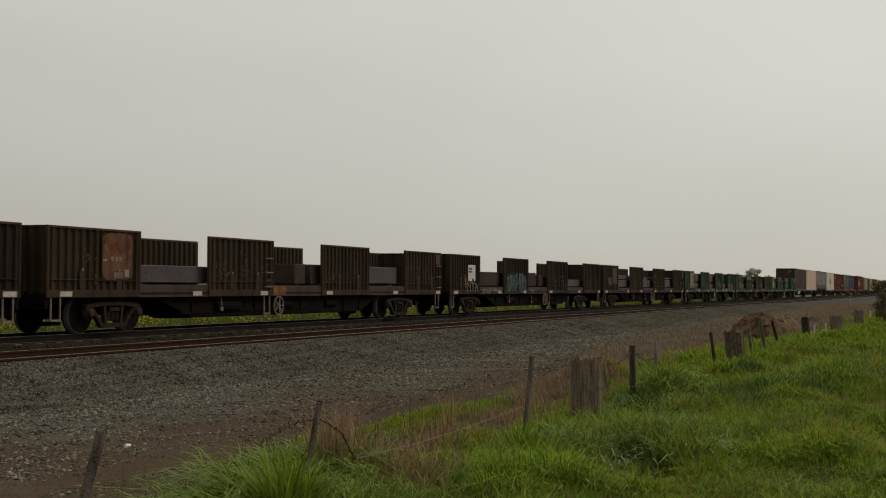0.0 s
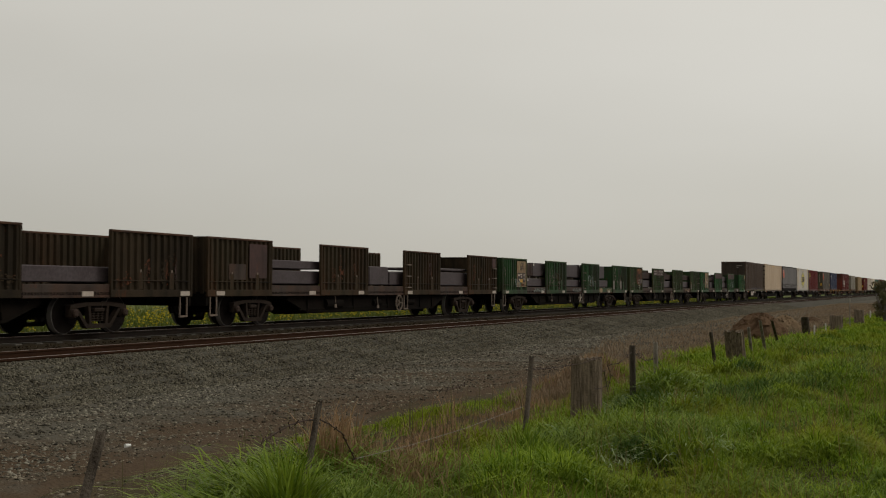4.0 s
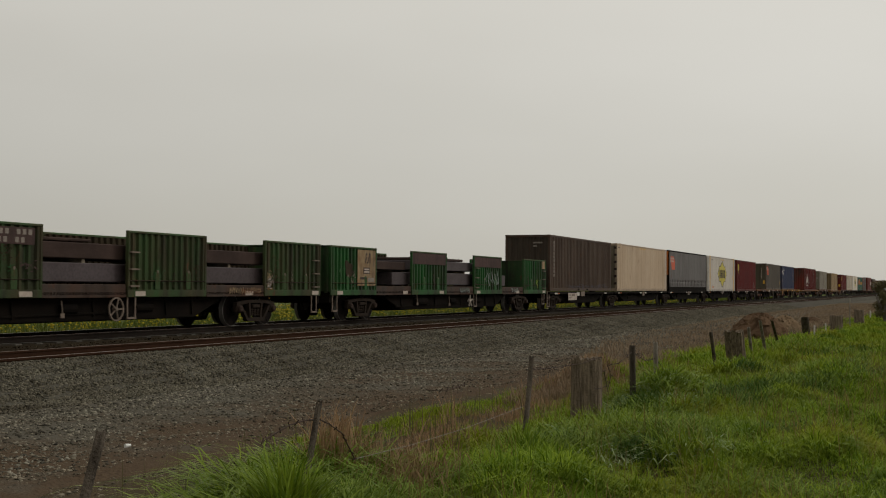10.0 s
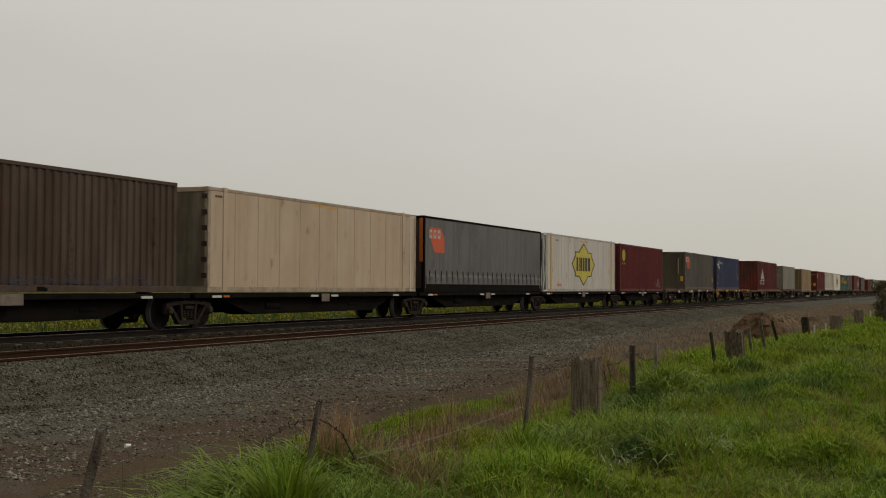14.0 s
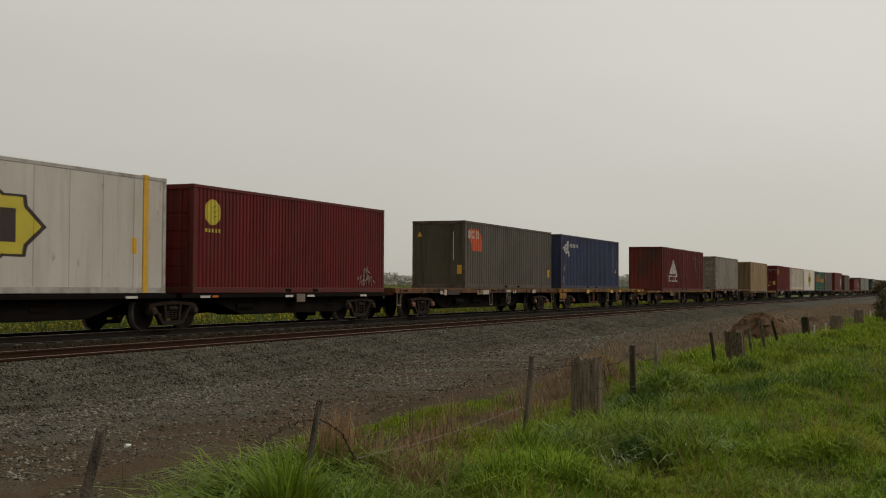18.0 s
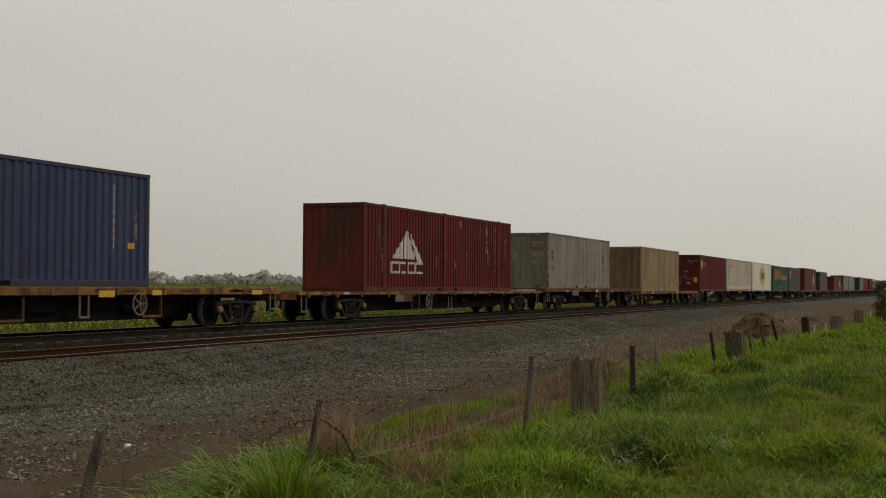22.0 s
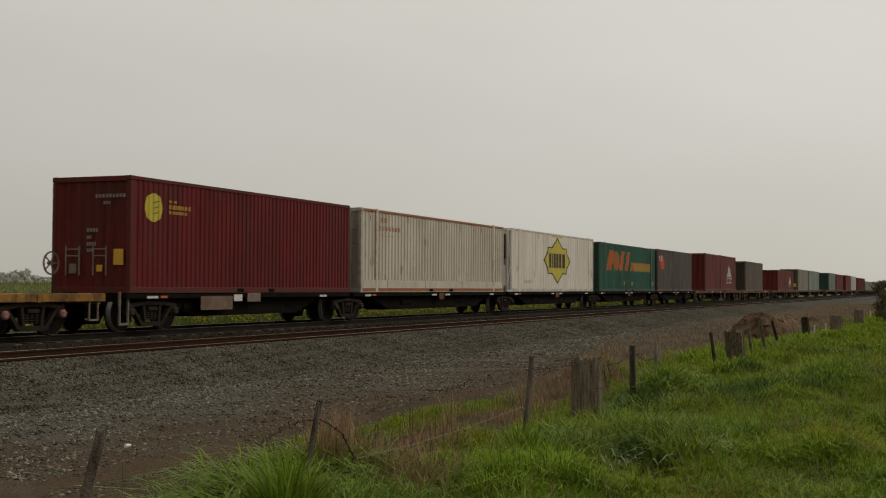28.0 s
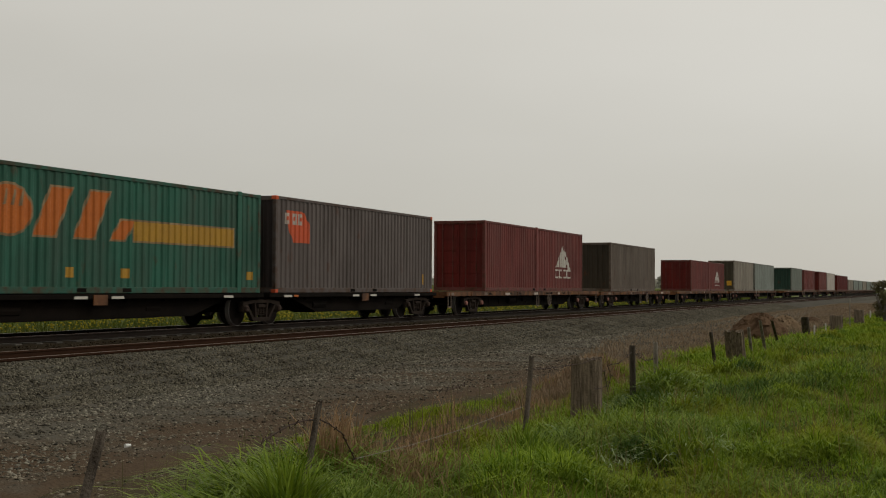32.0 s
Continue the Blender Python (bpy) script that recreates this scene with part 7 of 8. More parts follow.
# ---- grass and weeds ----
def blades(name, w, y, z, height, width, lean, material, label, bend=0.5, toward=None, short=False):
    """Grass blades, each a tapering bent strip of its own."""
    n = len(w)
    a = rng.uniform(0, 6.283, n) if toward is None else toward + rng.normal(0, 0.9, n)
    dx, dy = np.cos(a), np.sin(a)
    fa = a + rng.uniform(0.8, 2.3, n)
    sx, sy_ = np.cos(fa), np.sin(fa)
    ts = np.array([0.0, 0.55, 1.0] if short else [0.0, 0.4, 0.75, 1.0])
    wd = np.array([0.9, 0.9, 0.0] if short else [0.8, 1.0, 0.65, 0.0])
    nv = 5 if short else 7
    verts = np.zeros((n, nv, 3))
    k = 0
    for t, q in zip(ts, wd):
        px = dx * height * lean * t ** 1.8
        py = dy * height * lean * t ** 1.8
        pz = height * (t - bend * lean * t ** 3 * 0.6)
        for s in ((-1, 1) if q else (0,)):
            verts[:, k] = np.stack([-w + px + sx * width * q * s / 2, y + py + sy_ * width * q * s / 2, z + pz], -1)
            k += 1
    base = np.arange(n)[:, None] * nv
    quads = np.concatenate([base + np.array([[k, k + 1, k + 3, k + 2]]) for k in range(0, nv - 3, 2)])
    tris = base + np.array([[nv - 3, nv - 2, nv - 1]])
    return tagged(new(name, mesh_np(name, verts.reshape(-1, 3), [quads, tris], material)), label, "grass", kind="stuff")


def strip(n, y0, y1, power, wmin, wmax):
    """Points on the verge, inside the wedge that opens from the camera."""
    y = y0 + (y1 - y0) * rng.random(n) ** power
    lo_, hi_ = np.maximum(wmin, y * 0.03), np.full(n, wmax)
    return lo_ + (hi_ - lo_) * rng.random(n), y


def tall(w, y):
    """How rank the grass grows: hollows and tufts."""
    return np.clip(1.5 * (patchy(w, y, 0.9) * 0.6 + patchy(w + 7, y, 2.3) * 0.5) - 0.42, 0.03, 1.15)


def green_edge(y):
    """How far from the fence line towards the road the green grass reaches."""
    e = np.interp(y, [4, 6.5, 7.5, 9, 10.5, 14, 18, 22, 28, 31, 34, 38, 44, 60, 240], [3.7, 4.3, 4.9, 4.9, 4.3, 4.2, 4.35, 4.9, 5.5, 5.3, 4.7, 4.3, 4.1, 4.0, 3.8])
    return e + 0.16 * np.sin(y * 2.3) + 0.1 * np.sin(y * 5.9 + 1)


def lush(w, y):
    """Patches of short green grass between the dry strip and the road."""
    v = np.maximum.reduce([1 - ((w - a) / c) ** 2 - ((y - b) / d) ** 2 for a, b, c, d in ((5.75, 11.6, 0.5, 0.9), (5.5, 14.3, 0.5, 1.7), (5.4, 17.3, 0.4, 1.6), (5.9, 19.5, 0.3, 1.5), (5.2, 12.6, 0.25, 1.0))])
    return v + 0.5 * (patchy(w * 3, y * 3, 0.8) - 0.5) > 0


def sprout(name, n, y0, y1, power, wmin, wmax, keep_if, low, high, width, lean, material, label, bend=0.5, short=False, toward=None):
    """Blades over the part of the verge where keep_if(w, y) holds, low to high tall."""
    w, y = strip(n, y0, y1, power, wmin, wmax)
    k = keep_if(w, y)
    w, y = w[k], y[k]
    p = tall(w, y)
    h = (low + (high - low) * p) * rng.uniform(0.6, 1.2, len(w))
    return blades(name, w, y, ground_z(-w, y) - 0.005, h, width * (0.8 + 0.5 * p), rng.uniform(*lean, len(w)), material, label, bend, toward, short)


# dark weed clumps; those at hollows put the hollow's shade into leaf colour
WEEDS = ((2.42, 10.35, 700, 0.13, 0.2), (2.2, 10.1, 500, 0.12, 0.18), (2.5, 16.2, 600, 0.22, 0.3), (2.3, 17.3, 600, 0.25, 0.3), (2.0, 18.4, 500, 0.25, 0.3), (3.35, 14.1, 420, 0.16, 0.36), (3.2, 12.9, 250, 0.12, 0.28),
         (3.2, 10.6, 300, 0.16, 0.26), (1.25, 12.5, 300, 0.2, 0.24), (1.3, 20.5, 400, 0.35, 0.28), (3.0, 19.6, 300, 0.25, 0.28), (0.9, 15.5, 300, 0.25, 0.25), (5.7, 11.2, 300, 0.14, 0.16), (3.3, 33.5, 200, 0.3, 0.3))


def in_green(w, y):
    """Inside the green verge, thinned where the dark weed clumps stand."""
    shade = np.zeros(len(w))
    for cw, cy, n, sp, h in WEEDS:
        shade = np.maximum(shade, np.exp(-((w - cw) ** 2 + ((y - cy + 0.1) * 0.6) ** 2) / (2.2 * sp * sp)))
    return (w < green_edge(y) + rng.normal(0, 0.12, len(w))) & (shade < rng.random(len(w)) * 1.1)


sprout("near_grass", 190000, 6, 20, 0.85, 0.05, 5.4, in_green, 0.05, 0.3, 0.0085, (0.3, 1.7), M_GRASS, "long bright green grass round the fence", 0.8, short=True)
sprout("middle_grass", 150000, 18, 62, 1.4, 0.3, 5.8, in_green, 0.06, 0.32, 0.015, (0.3, 1.5), M_GRASS, "bright green grass along the verge", 0.8, short=True)
sprout("far_grass", 30000, 58, 240, 1.5, 1.0, 4.6, in_green, 0.1, 0.26, 0.045, (0.2, 0.8), M_GRASS, "green grass far along the verge", short=True)
sprout("short_grass", 60000, 9.5, 23, 1.0, 4.2, 6.7, lush, 0.04, 0.13, 0.006, (0.2, 1.0), M_GRASS, "short green grass patches by the road", short=True)
sprout("seed_stalks", 6500, 6.5, 30, 1.2, 0.3, 4.2, lambda w, y: patchy(w + 1, y, 0.7) > 0.5, 0.2, 0.4, 0.005, (0.05, 0.5), M_STALK, "thin brown seed stalks in the green grass")
sprout("rank_grass", 16000, 7, 24, 0.9, 0.4, 4.3, lambda w, y: (patchy(w + 3, y, 1.1) > 0.62) & in_green(w, y), 0.15, 0.34, 0.008, (0.6, 1.6), M_GRASS_DARK, "rank drooping grass in clumps", 0.8)
sprout("pale_grass", 15000, 8, 19, 1.0, 1.6, 4.0, lambda w, y: np.exp(-((w - 3.05) / 0.45) ** 2 - ((y - 13.3) / 2.2) ** 2) > rng.random(len(w)), 0.1, 0.22, 0.017, (0.9, 1.9), M_PALE, "silvery bent grass leaves by the strainer post", 0.9)
sprout("silver_leaves", 1500, 9, 13, 1.0, 1.5, 3.2, lambda w, y: np.abs(np.hypot((w - 2.35) / 0.6, (y - 10.5) / 0.8) - 0.7) < 0.3, 0.16, 0.26, 0.015, (0.9, 1.7), M_PALE, "pale drooping leaves round a dark hollow", 0.9)
sprout("silver_leaves", 500, 8, 22, 1.0, 0.6, 3.2, lambda w, y: patchy(w * 2, y, 1.3) > 0.7, 0.14, 0.24, 0.013, (0.8, 1.6), M_PALE, "pale drooping leaves here and there in the grass", 0.9)
sprout("brown_heads", 3600, 9, 26, 1.0, 0.2, 2.0, lambda w, y: np.exp(-((w - 0.9 - 0.02 * (y - 15)) / 0.5) ** 2 - ((y - 16) / 5.0) ** 2) * patchy(w, y, 0.9) > rng.random(len(w)), 0.22, 0.36, 0.007, (0.05, 0.5), M_STALK, "reddish-brown seed heads above the green grass")


def tuft(name, cw, cy, n, spread, h, wdt, material, label, lean=(0.5, 1.4), toward=3.4, long=1.0):
    w = cw + rng.normal(0, spread, n)
    y = cy + rng.normal(0, spread * long, n)
    return blades(name, w, y, ground_z(-w, y), rng.uniform(0.6, 1.1, n) * h, np.full(n, wdt), rng.uniform(*lean, n), material, label, 0.8, toward)


# the mop of long drooping grass on the fence line, and lesser tussocks
for cw, cy, n, sp, h, wd in ((4.3, 6.65, 300, 0.13, 0.58, 0.014), (4.2, 6.95, 340, 0.14, 0.68, 0.015), (4.3, 7.25, 280, 0.14, 0.6, 0.014), (4.05, 7.2, 280, 0.16, 0.56, 0.014), (4.1, 6.5, 240, 0.15, 0.54, 0.014), (4.0, 7.6, 220, 0.17, 0.46, 0.013), (4.45, 6.3, 160, 0.16, 0.36, 0.012)):
    tuft("grass_tussock", cw, cy, n, sp, h, wd, M_MOP, "mop of broad arching green grass leaves", lean=(0.7, 1.7), toward=None)
tuft("grass_tussock", 4.35, 6.98, 5, 0.06, 0.72, 0.02, M_MOP, "few long arching grass leaves above a mop", lean=(1.1, 1.5), toward=3.53)
# the mop's inner shade, put in as short leaves of a dark colour
tuft("grass_tussock", 4.2, 6.95, 900, 0.24, 0.22, 0.012, M_RANK, "short leaves coloured dark for the shade inside a grass mop", lean=(0.2, 1.0), toward=None)
for cw, cy, n, sp, h, wd in ((3.75, 7.2, 260, 0.25, 0.4, 0.01), (3.65, 7.8, 240, 0.25, 0.4, 0.01), (3.5, 6.9, 240, 0.2, 0.42, 0.011), (3.2, 6.9, 220, 0.2, 0.4, 0.011),
                              (3.05, 10.6, 420, 0.26, 0.34, 0.008), (2.8, 11.6, 420, 0.28, 0.3, 0.008), (3.35, 10.2, 420, 0.25, 0.36, 0.008),
                              (2.3, 10.9, 260, 0.2, 0.42, 0.009), (2.5, 11.0, 160, 0.18, 0.4, 0.009), (1.3, 9.0, 260, 0.25, 0.34, 0.008), (3.45, 14.6, 420, 0.35, 0.38, 0.009), (3.0, 13.6, 320, 0.3, 0.32, 0.009), (2.6, 14.5, 340, 0.4, 0.34, 0.009),
                              (2.2, 17.5, 300, 0.45, 0.42, 0.014), (1.8, 20.5, 300, 0.5, 0.42, 0.016), (3.6, 17.8, 300, 0.4, 0.38, 0.016), (2.2, 27.0, 300, 0.6, 0.4, 0.02)):
    tuft("grass_tussock", cw, cy, n, sp, h, wd, M_GRASS_DARK, "dense tussock of long drooping grass", lean=(0.6, 1.45), toward=None)
for cw, cy, n, sp, h in WEEDS:
    tuft("dark_weeds", cw, cy, n, sp, h, 0.012, M_RANK, "clump of dark weed leaves, some standing for shaded hollows", lean=(0.4, 1.3), toward=None)
for cw, cy, n, sp, h in ((3.3, 6.55, 260, 0.16, 0.5), (3.3, 6.25, 240, 0.16, 0.46), (3.2, 6.0, 200, 0.16, 0.42), (3.1, 7.2, 160, 0.16, 0.32)):
    tuft("grass_tussock", cw, cy, n, sp, h, 0.009, M_GRASS_DARK, "tall tussock of green grass before the fence", lean=(0.3, 1.1), toward=None)
for k in range(46):
    q = random.Random(900 + k)
    cy = q.uniform(8.0, 30.0)
    cw = q.uniform(0.06 * cy, 3.6)
    tuft("grass_clump", cw, cy, 200, q.uniform(0.1, 0.2) * (0.7 + cy / 30), q.uniform(0.24, 0.4), 0.006 + cy * 0.0003, q.choice((M_GRASS, M_GRASS, M_MOP, M_RANK)), "clump of taller green grass", (0.3, 1.2), None)
for cw, cy, n, sp, h, mm in ((3.2, 11.1, 220, 0.16, 0.3, M_MOP), (3.0, 10.6, 220, 0.18, 0.27, M_MOP), (3.35, 10.5, 180, 0.12, 0.3, M_MOP), (2.85, 11.6, 220, 0.2, 0.26, M_MOP), (3.15, 10.9, 160, 0.2, 0.24, M_PALE), (3.3, 13.2, 200, 0.14, 0.34, M_MOP), (3.25, 13.9, 200, 0.14, 0.38, M_MOP), (3.2, 14.8, 200, 0.18, 0.36, M_MOP), (3.2, 14.2, 180, 0.25, 0.3, M_PALE), (3.2, 15.6, 160, 0.2, 0.32, M_MOP)):
    tuft("leafy_weeds", cw, cy, n, sp, h, 0.017, mm, "leafy weeds at the foot of the fence", (0.7, 1.7), None)
for cw, cy, n, sp, h in ((3.38, 9.95, 140, 0.07, 0.44), (3.25, 9.7, 140, 0.1, 0.4), (3.45, 10.15, 120, 0.06, 0.42), (3.33, 5.9, 240, 0.05, 0.66), (3.25, 5.77, 220, 0.06, 0.62), (3.38, 5.98, 200, 0.05, 0.6)):
    tuft("leafy_weeds", cw, cy, n, sp, h, 0.013, M_MOP, "upright grass and weeds before a leaning post", (0.2, 0.8), None)
# the paddock beside and behind the camera's place
npd = 60000
y1 = rng.uniform(-10, 40, npd)
w1 = rng.uniform(-9, 4.2, npd)
keep = ((w1 < y1 * 0.03) | (y1 < 6)) & (w1 < green_edge(y1))
w1, y1 = w1[keep], y1[keep]
blades("paddock_grass", w1, y1, ground_z(-w1, y1), rng.uniform(0.06, 0.22, len(w1)), np.full(len(w1), 0.02), rng.uniform(0.2, 0.9, len(w1)), M_GRASS, "green paddock grass beside the fence", 0.5, None, True)
# dry reddish strip behind the fence and pale dry grass along the road's edge
sprout("dry_stalks", 30000, 9.5, 24, 1.0, 4.0, 6.2, lambda w, y: np.exp(-((w - np.interp(y, [9, 12, 16, 24], [4.6, 4.55, 4.75, 5.4])) / 0.42) ** 2) * (0.35 + 0.65 * patchy(w, y, 0.9)) > rng.random(len(w)), 0.07, 0.26, 0.006, (0.1, 0.9), M_RED_DRY, "dry reddish-brown grass stalks behind the fence")
sprout("dead_stems", 260, 6.8, 14, 1.0, 3.9, 5.2, lambda w, y: w > 3.6, 0.3, 0.5, 0.007, (0.0, 0.35), M_BUSH, "dark dead weed stems behind the fence", 0.1)
for cw, cy, n, sp, h in ((3.95, 7.6, 150, 0.1, 0.58), (4.0, 7.95, 110, 0.14, 0.5), (3.5, 7.6, 130, 0.12, 0.34), (3.3, 7.5, 80, 0.12, 0.32), (4.5, 16.7, 700, 0.34, 0.22), (4.3, 18.5, 300, 0.35, 0.3), (5.2, 37.6, 260, 0.5, 0.2), (3.5, 8.0, 160, 0.18, 0.4)):
    tuft("dry_tussock", cw, cy, n, sp, h, 0.007 + cy * 0.0003, M_RED_DRY, "tussock of dry reddish-brown grass", (0.1, 0.7), None)
nd = 52000
y1 = 15 + 130 * rng.random(nd) ** 1.4
w1 = green_edge(y1) + (np.interp(y1, [14, 20, 25, 37, 70, 150], [5.2, 6.2, 7.2, 9.8, 11.2, 11.4]) - green_edge(y1)) * rng.random(nd) ** 1.25
keep = (np.abs((w1 - 5.35) / 1.0) ** 2 + np.abs((y1 - 38.2) / 1.8) ** 2 > 1) & (patchy(w1, y1, 0.6) > 0.15)
w1, y1 = w1[keep], y1[keep]
nd = len(w1)
blades("dry_verge_grass", w1, y1, ground_z(-w1, y1), rng.uniform(0.05, 0.2, nd), np.full(nd, 0.01) * (1 + y1 / 60), rng.uniform(0.1, 0.8, nd), M_DRY, "thin pale-brown dry grass at the road's edge", 0.5, None, True)


def heap(cw, cy, rw, rh, h, seed, material, label):
    """A dumped heap of earth with a lumpy, steep outline."""
    r = random.Random(seed)
    ph = [r.uniform(0, 6.28) for k in range(6)]
    bm = bmesh.new()
    n, rings = 44, 14
    prev = None
    for k in range(rings + 1):
        t = k / rings
        row = []
        for i in range(n if k < rings else 1):
            a = i * 2 * math.pi / n
            q = (1 - t) * (1 + 0.14 * math.sin(2 * a + ph[0]) + 0.1 * math.sin(5 * a + ph[1] + 3 * t)) + r.uniform(-0.06, 0.06) * (0 < t < 1)
            z = h * (1 - (1 - t) ** 2.1) * (1 + 0.16 * math.sin(3 * a + ph[2]) * (1 - t)) + r.uniform(-0.045, 0.045) * h - 0.06
            row.append(bm.verts.new((rw * (q * math.cos(a) + 0.15 * t), rh * (q * math.sin(a) - 0.1 * t), z)))
        if prev:
            for i in range(n):
                if len(row) > 1:
                    bm.faces.new((prev[i], prev[(i + 1) % n], row[(i + 1) % n], row[i]))
                else:
                    bm.faces.new((prev[i], prev[(i + 1) % n], row[0]))
        prev = row
    ob = new("earth_mound", mesh_of("earth_mound", bm, material))
    ob.matrix_world = pose(-cw, cy, float(ground_z(np.array(-cw), np.array(cy))))
    return tagged(ob, label, "earth heap")


heap(5.4, 38.0, 0.9, 1.3, 0.9, 1, M_DIRT, "heap of brown earth beside the fence")
heap(5.6, 45.5, 0.62, 1.4, 0.6, 2, M_SAND, "small heap of pale clay beside the brown earth")
heap(5.9, 58.0, 0.5, 1.5, 0.4, 4, M_DIRT, "far low heap of brown earth in dry grass")

# field behind the train
nf = 30000
y1 = 14 + 190 * rng.random(nf) ** 1.5
w1 = 22.8 + 9 * rng.random(nf) ** 1.5
blades("field_weeds", w1, y1, ground_z(-w1, y1), rng.uniform(0.25, 0.6, nf), np.full(nf, 0.03), rng.uniform(0.2, 0.8, nf), M_WEED, "green weeds behind the track")
nf = 60000
y1 = 20 + 220 * rng.random(nf) ** 1.2
w1 = 30 + 36 * rng.random(nf)
blades("field_grass", w1, y1, ground_z(-w1, y1), rng.uniform(0.15, 0.4, nf), np.full(nf, 0.045), rng.uniform(0.2, 0.8, nf), M_FIELDGRASS, "tall green field grass behind the track")
nf = 16000
y1 = 14 + 120 * rng.random(nf) ** 1.4
w1 = 23.2 + 7 * rng.random(nf)
keep = patchy(w1, y1, 0.9) * 0.6 + patchy(w1 + 5, y1, 2.3) * 0.4 > 0.52
w1, y1 = w1[keep], y1[keep]
zf = ground_z(-w1, y1) + rng.uniform(0.2, 0.55, len(w1))
stones("yellow_flowers", w1, y1, zf, rng.uniform(0.02, 0.05, len(w1)), M_FLOWER, "small yellow flowers of the weeds")


# ---- trees and bushes ----
def crown_mesh(name, centres, count, size, material, seed):
    """A crown of many small leaf clumps round the given (x, y, z, r) centres."""
    g = np.random.default_rng(seed)
    cs = np.array(centres)
    pick = g.integers(0, len(cs), count)
    d = g.normal(0, 1, (count, 3))
    d /= np.linalg.norm(d, axis=1)[:, None]
    p = cs[pick, :3] + d * (cs[pick, 3] * g.random(count) ** 0.5)[:, None] * np.array([1, 1, 0.65])
    s = size * g.uniform(0.5, 1.3, count)
    a, b = g.normal(0, 1, (count, 3)), g.normal(0, 1, (count, 3))
    v = np.stack([p - a * s[:, None] * 0.5, p + b * s[:, None] * 0.5, p + a * s[:, None] * 0.5, p - b * s[:, None] * 0.5], 1).reshape(-1, 3)
    f = np.arange(count * 4).reshape(-1, 4)
    return mesh_np(name, v, [f], material)


def tree(x, y, h, seed, label, material=None):
    r = random.Random(seed)
    z = float(ground_z(np.array(x), np.array(y)))
    t = thing("tree", label, "tree", "gum trees far off", m=pose(x, y, z - 0.1))
    bm = bmesh.new()
    limbs = []
    for i in range(6):
        a = r.uniform(0, 6.28)
        e = Vector((math.cos(a) * h * r.uniform(0.15, 0.5), math.sin(a) * h * r.uniform(0.15, 0.5), h * r.uniform(0.55, 0.95)))
        s = Vector((0, 0, h * r.uniform(0.2, 0.45)))
        beam(bm, s, e, h * 0.02, h * 0.02)
        limbs.append(e)
    disc_pts = [(0, 0, 0, 0.05), (0.02 * h, 0, 0.3 * h, 0.035), (0, 0.02 * h, 0.6 * h, 0.02)]
    for (ax, ay, az, ar), (bx, by_, bz, br) in zip(disc_pts, disc_pts[1:]):
        ra = [bm.verts.new((ax + ar * h * math.cos(k * 1.047), ay + ar * h * math.sin(k * 1.047), az)) for k in range(6)]
        rb = [bm.verts.new((bx + br * h * math.cos(k * 1.047), by_ + br * h * math.sin(k * 1.047), bz)) for k in range(6)]
        for k in range(6):
            bm.faces.new((ra[k], ra[(k + 1) % 6], rb[(k + 1) % 6], rb[k]))
    part("trunk", bm, M_BARK, t)
    cs = [(e.x, e.y, e.z, h * r.uniform(0.12, 0.2)) for e in limbs] + [(r.uniform(-0.3, 0.3) * h, r.uniform(-0.3, 0.3) * h, h * r.uniform(0.65, 0.95), h * 0.14) for k in range(5)]
    part("crown", crown_mesh("crown", cs, 900, h * 0.045, material or M_GUM, seed), None, t, "sparse crown, paled for haze")
    return t


def seen_at(azimuth, dist):
    """A place so many degrees left of the tracks' line, that far off."""
    return -dist * math.sin(radians(azimuth)), dist * math.cos(radians(azimuth))


for i, (az, dist, h) in enumerate(((8.15, 420, 7.0), (8.9, 430, 5.2), (9.4, 440, 4.8))):
    tree(*seen_at(az, dist), h, 60 + i, "distant gum tree with a sparse crown")
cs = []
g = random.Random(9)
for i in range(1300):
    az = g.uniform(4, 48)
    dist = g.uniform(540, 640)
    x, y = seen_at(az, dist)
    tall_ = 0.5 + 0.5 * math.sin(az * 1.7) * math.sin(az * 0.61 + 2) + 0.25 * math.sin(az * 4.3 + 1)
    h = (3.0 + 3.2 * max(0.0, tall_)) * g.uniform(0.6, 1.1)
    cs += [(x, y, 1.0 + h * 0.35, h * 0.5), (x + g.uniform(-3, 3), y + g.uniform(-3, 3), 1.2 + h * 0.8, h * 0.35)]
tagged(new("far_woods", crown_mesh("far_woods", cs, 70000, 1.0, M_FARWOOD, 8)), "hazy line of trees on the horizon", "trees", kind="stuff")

bush = thing("bush", "dark straggly bush by the fence line", "bush", m=pose(-2.62, 56.0, -0.3))
bm = bmesh.new()
g = random.Random(4)
for i in range(14):
    a = g.uniform(0, 6.28)
    beam(bm, (0, 0, 0), (math.cos(a) * 0.4, math.sin(a) * 0.4, g.uniform(1.0, 2.0)), 0.03, 0.03)
part("stems", bm, M_BARK, bush)
part("leaves", crown_mesh("leaves", [(g.uniform(-0.3, 0.3), g.uniform(-0.6, 0.6), g.uniform(0.4, 1.7), g.uniform(0.2, 0.35)) for i in range(14)], 1700, 0.07, M_BUSH, 5), None, bush)

bm = bmesh.new()
disc(bm, -0.03, 0.03, 0, 0.0, 0.02, 12, 0.015)
cup = new("plastic_cup", mesh_of("plastic_cup", bm, M_LITTER))
cup.matrix_world = pose(-7.33, 9.9, -0.37, 0, 0, 70)
tagged(cup, "small white crushed plastic cup on the gravel road", "litter")


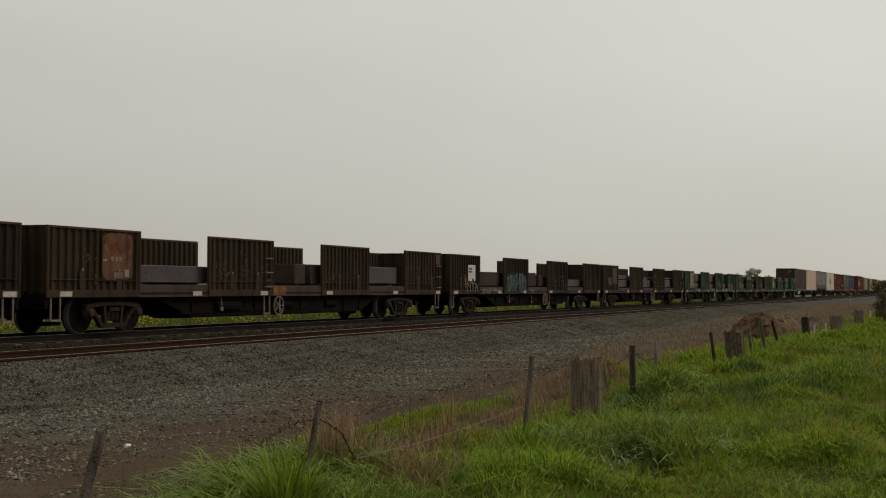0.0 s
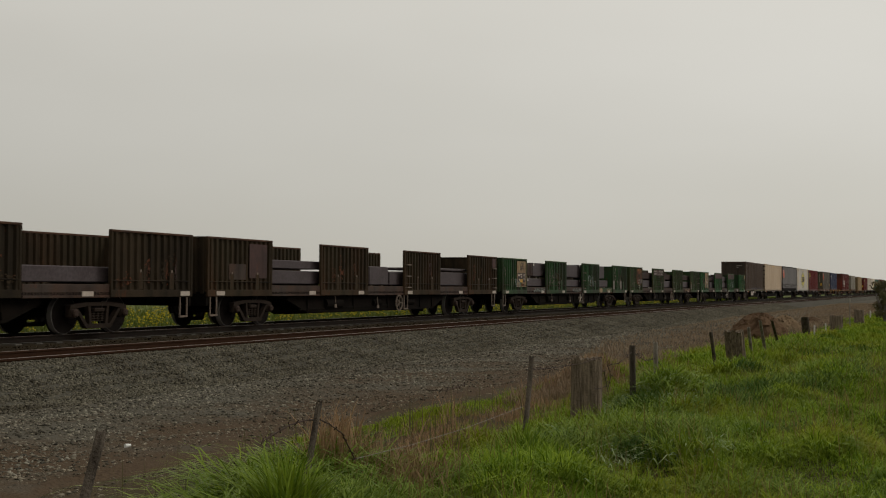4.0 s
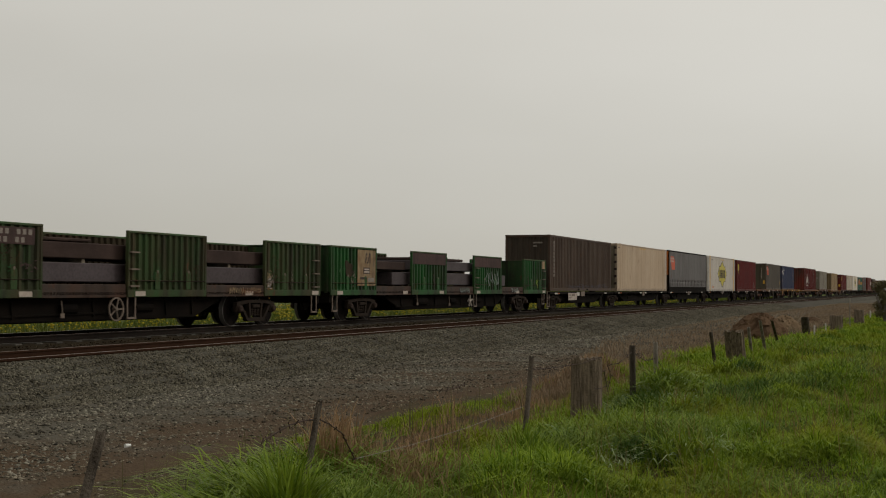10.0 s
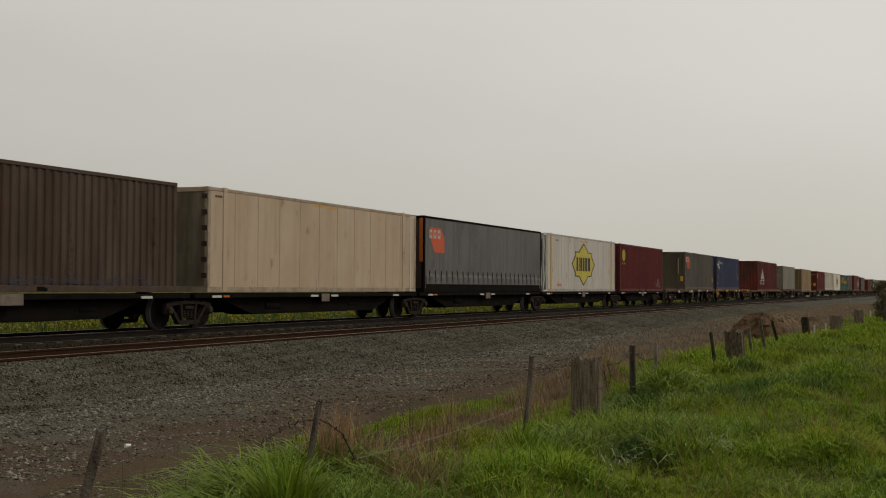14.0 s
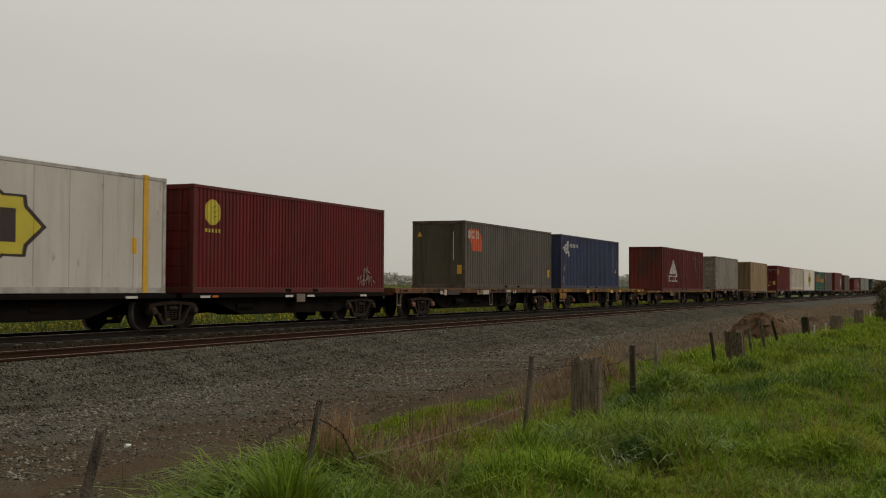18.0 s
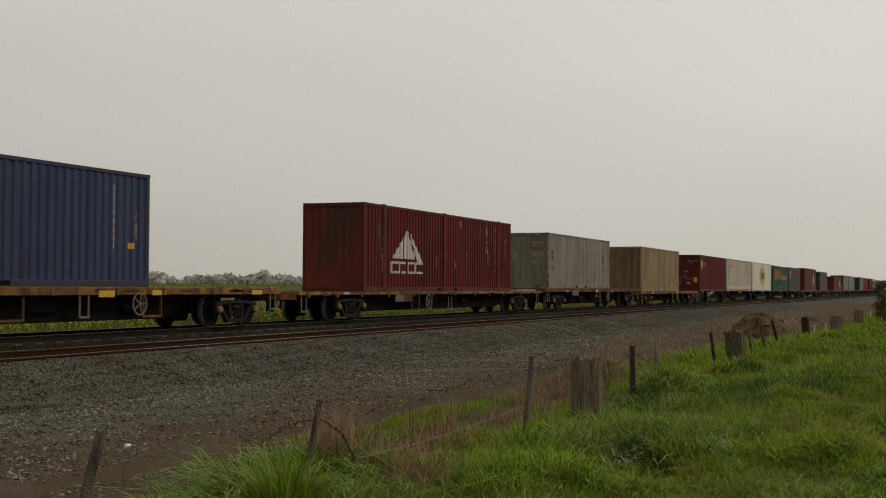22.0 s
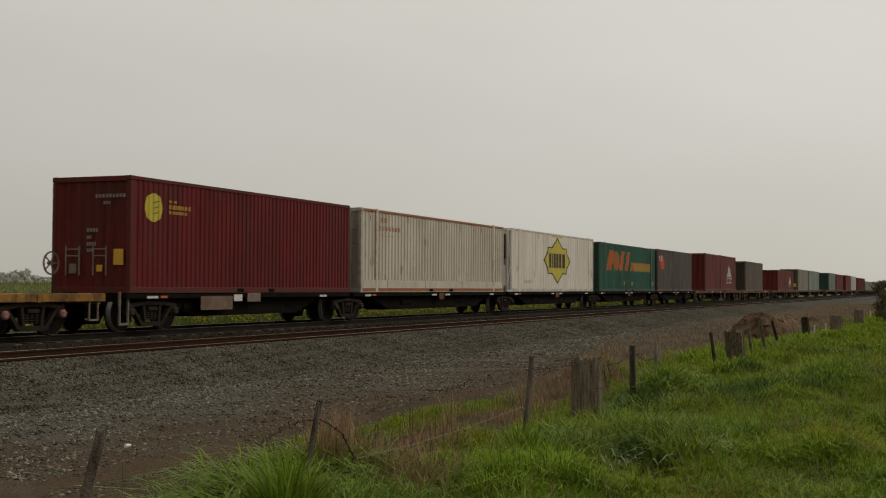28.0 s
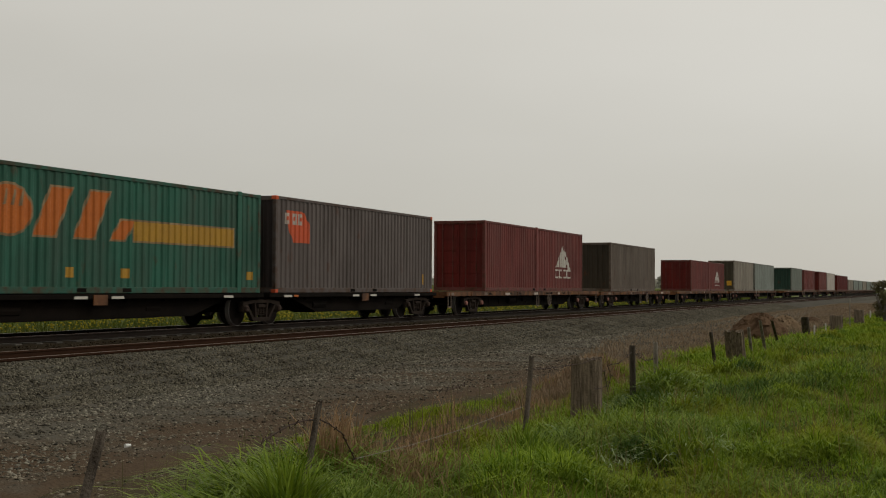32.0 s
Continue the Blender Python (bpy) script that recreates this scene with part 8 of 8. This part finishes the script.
# ---- a flying insect ----
def flying_insect():
    """A fly that crosses close before the camera: body, head and two pairs of wings."""
    fly = thing("flying_insect", "small dark flying insect with spread wings", "insect")
    for nm, x0, x1, r in (("body", -0.009, 0.006, 0.0032), ("head", 0.006, 0.01, 0.0024)):
        bm = bmesh.new()
        disc(bm, x0, (x0 + x1) / 2, 0, 0, r * 0.5, 10, r)
        disc(bm, (x0 + x1) / 2, x1, 0, 0, r, 10, r * 0.6)
        part(nm, bm, M_STEP, fly)
    for sd in (-1, 1):
        for lean, ln in ((0.004, 0.013), (-0.004, 0.009)):
            bm = bmesh.new()
            ring = [bm.verts.new((lean * q + 0.003 * math.sin(3.14 * q) * e, sd * (0.002 + ln * q), 0.003 + 0.002 * q + 0.0002 * e)) for e in (-1, 1) for q in ((0, 0.4, 0.8) if e < 0 else (1.0, 0.8, 0.4))]
            bm.faces.new(ring)
            part("wing", bm, M_FADED, fly, "thin brownish wing")
    return fly


insect = flying_insect()


# ---- how the train and the insect travel ----
def way(t):
    """Metres that the train has gone after t seconds; it gathers speed slowly."""
    return 10.3701 * t + 0.0334 * t * t + 0.000317 * t ** 3


def motions():
    times = [float(t) for t in range(33)]
    for ob, u, z in MOVING:
        walk(ob, [(t, pose(TRAIN_X, u - way(t), z)) for t in times])
    rows = ((0.0, -6.0, 2.0, 6.0), (10.6, -2.2, 3.0, 2.5), (10.8, -1.5, 3.2, 2.1), (10.9, -1.156, 3.323, 1.933), (11.0, -0.827, 3.419, 1.935), (11.1, -0.607, 3.458, 1.966), (11.2, -0.195, 3.525, 1.874), (11.4, 0.6, 3.5, 1.8), (32.0, 8.0, 2.0, 3.0))
    walk(insect, [(t, pose(x, y, z, 25, 0, 10)) for t, x, y, z in rows])
    steps = [i / FPS for i in range(int(32 * FPS) + 1)]
    turns = [(t, math.degrees(way(t) / 0.46) % 360) for t in steps]
    for side in (-AXLE, AXLE):
        same = [ob for ob, y in WHEELSETS if y == side]
        walk(same[0], [(t, pose(0, side, 0.46, a)) for t, a in turns])
        for ob in same[1:]:
            ob.rotation_mode = "QUATERNION"
            ob.animation_data_create()
            ob.animation_data.action = same[0].animation_data.action
            ob.animation_data.action_slot = same[0].animation_data.action_slot


motions()
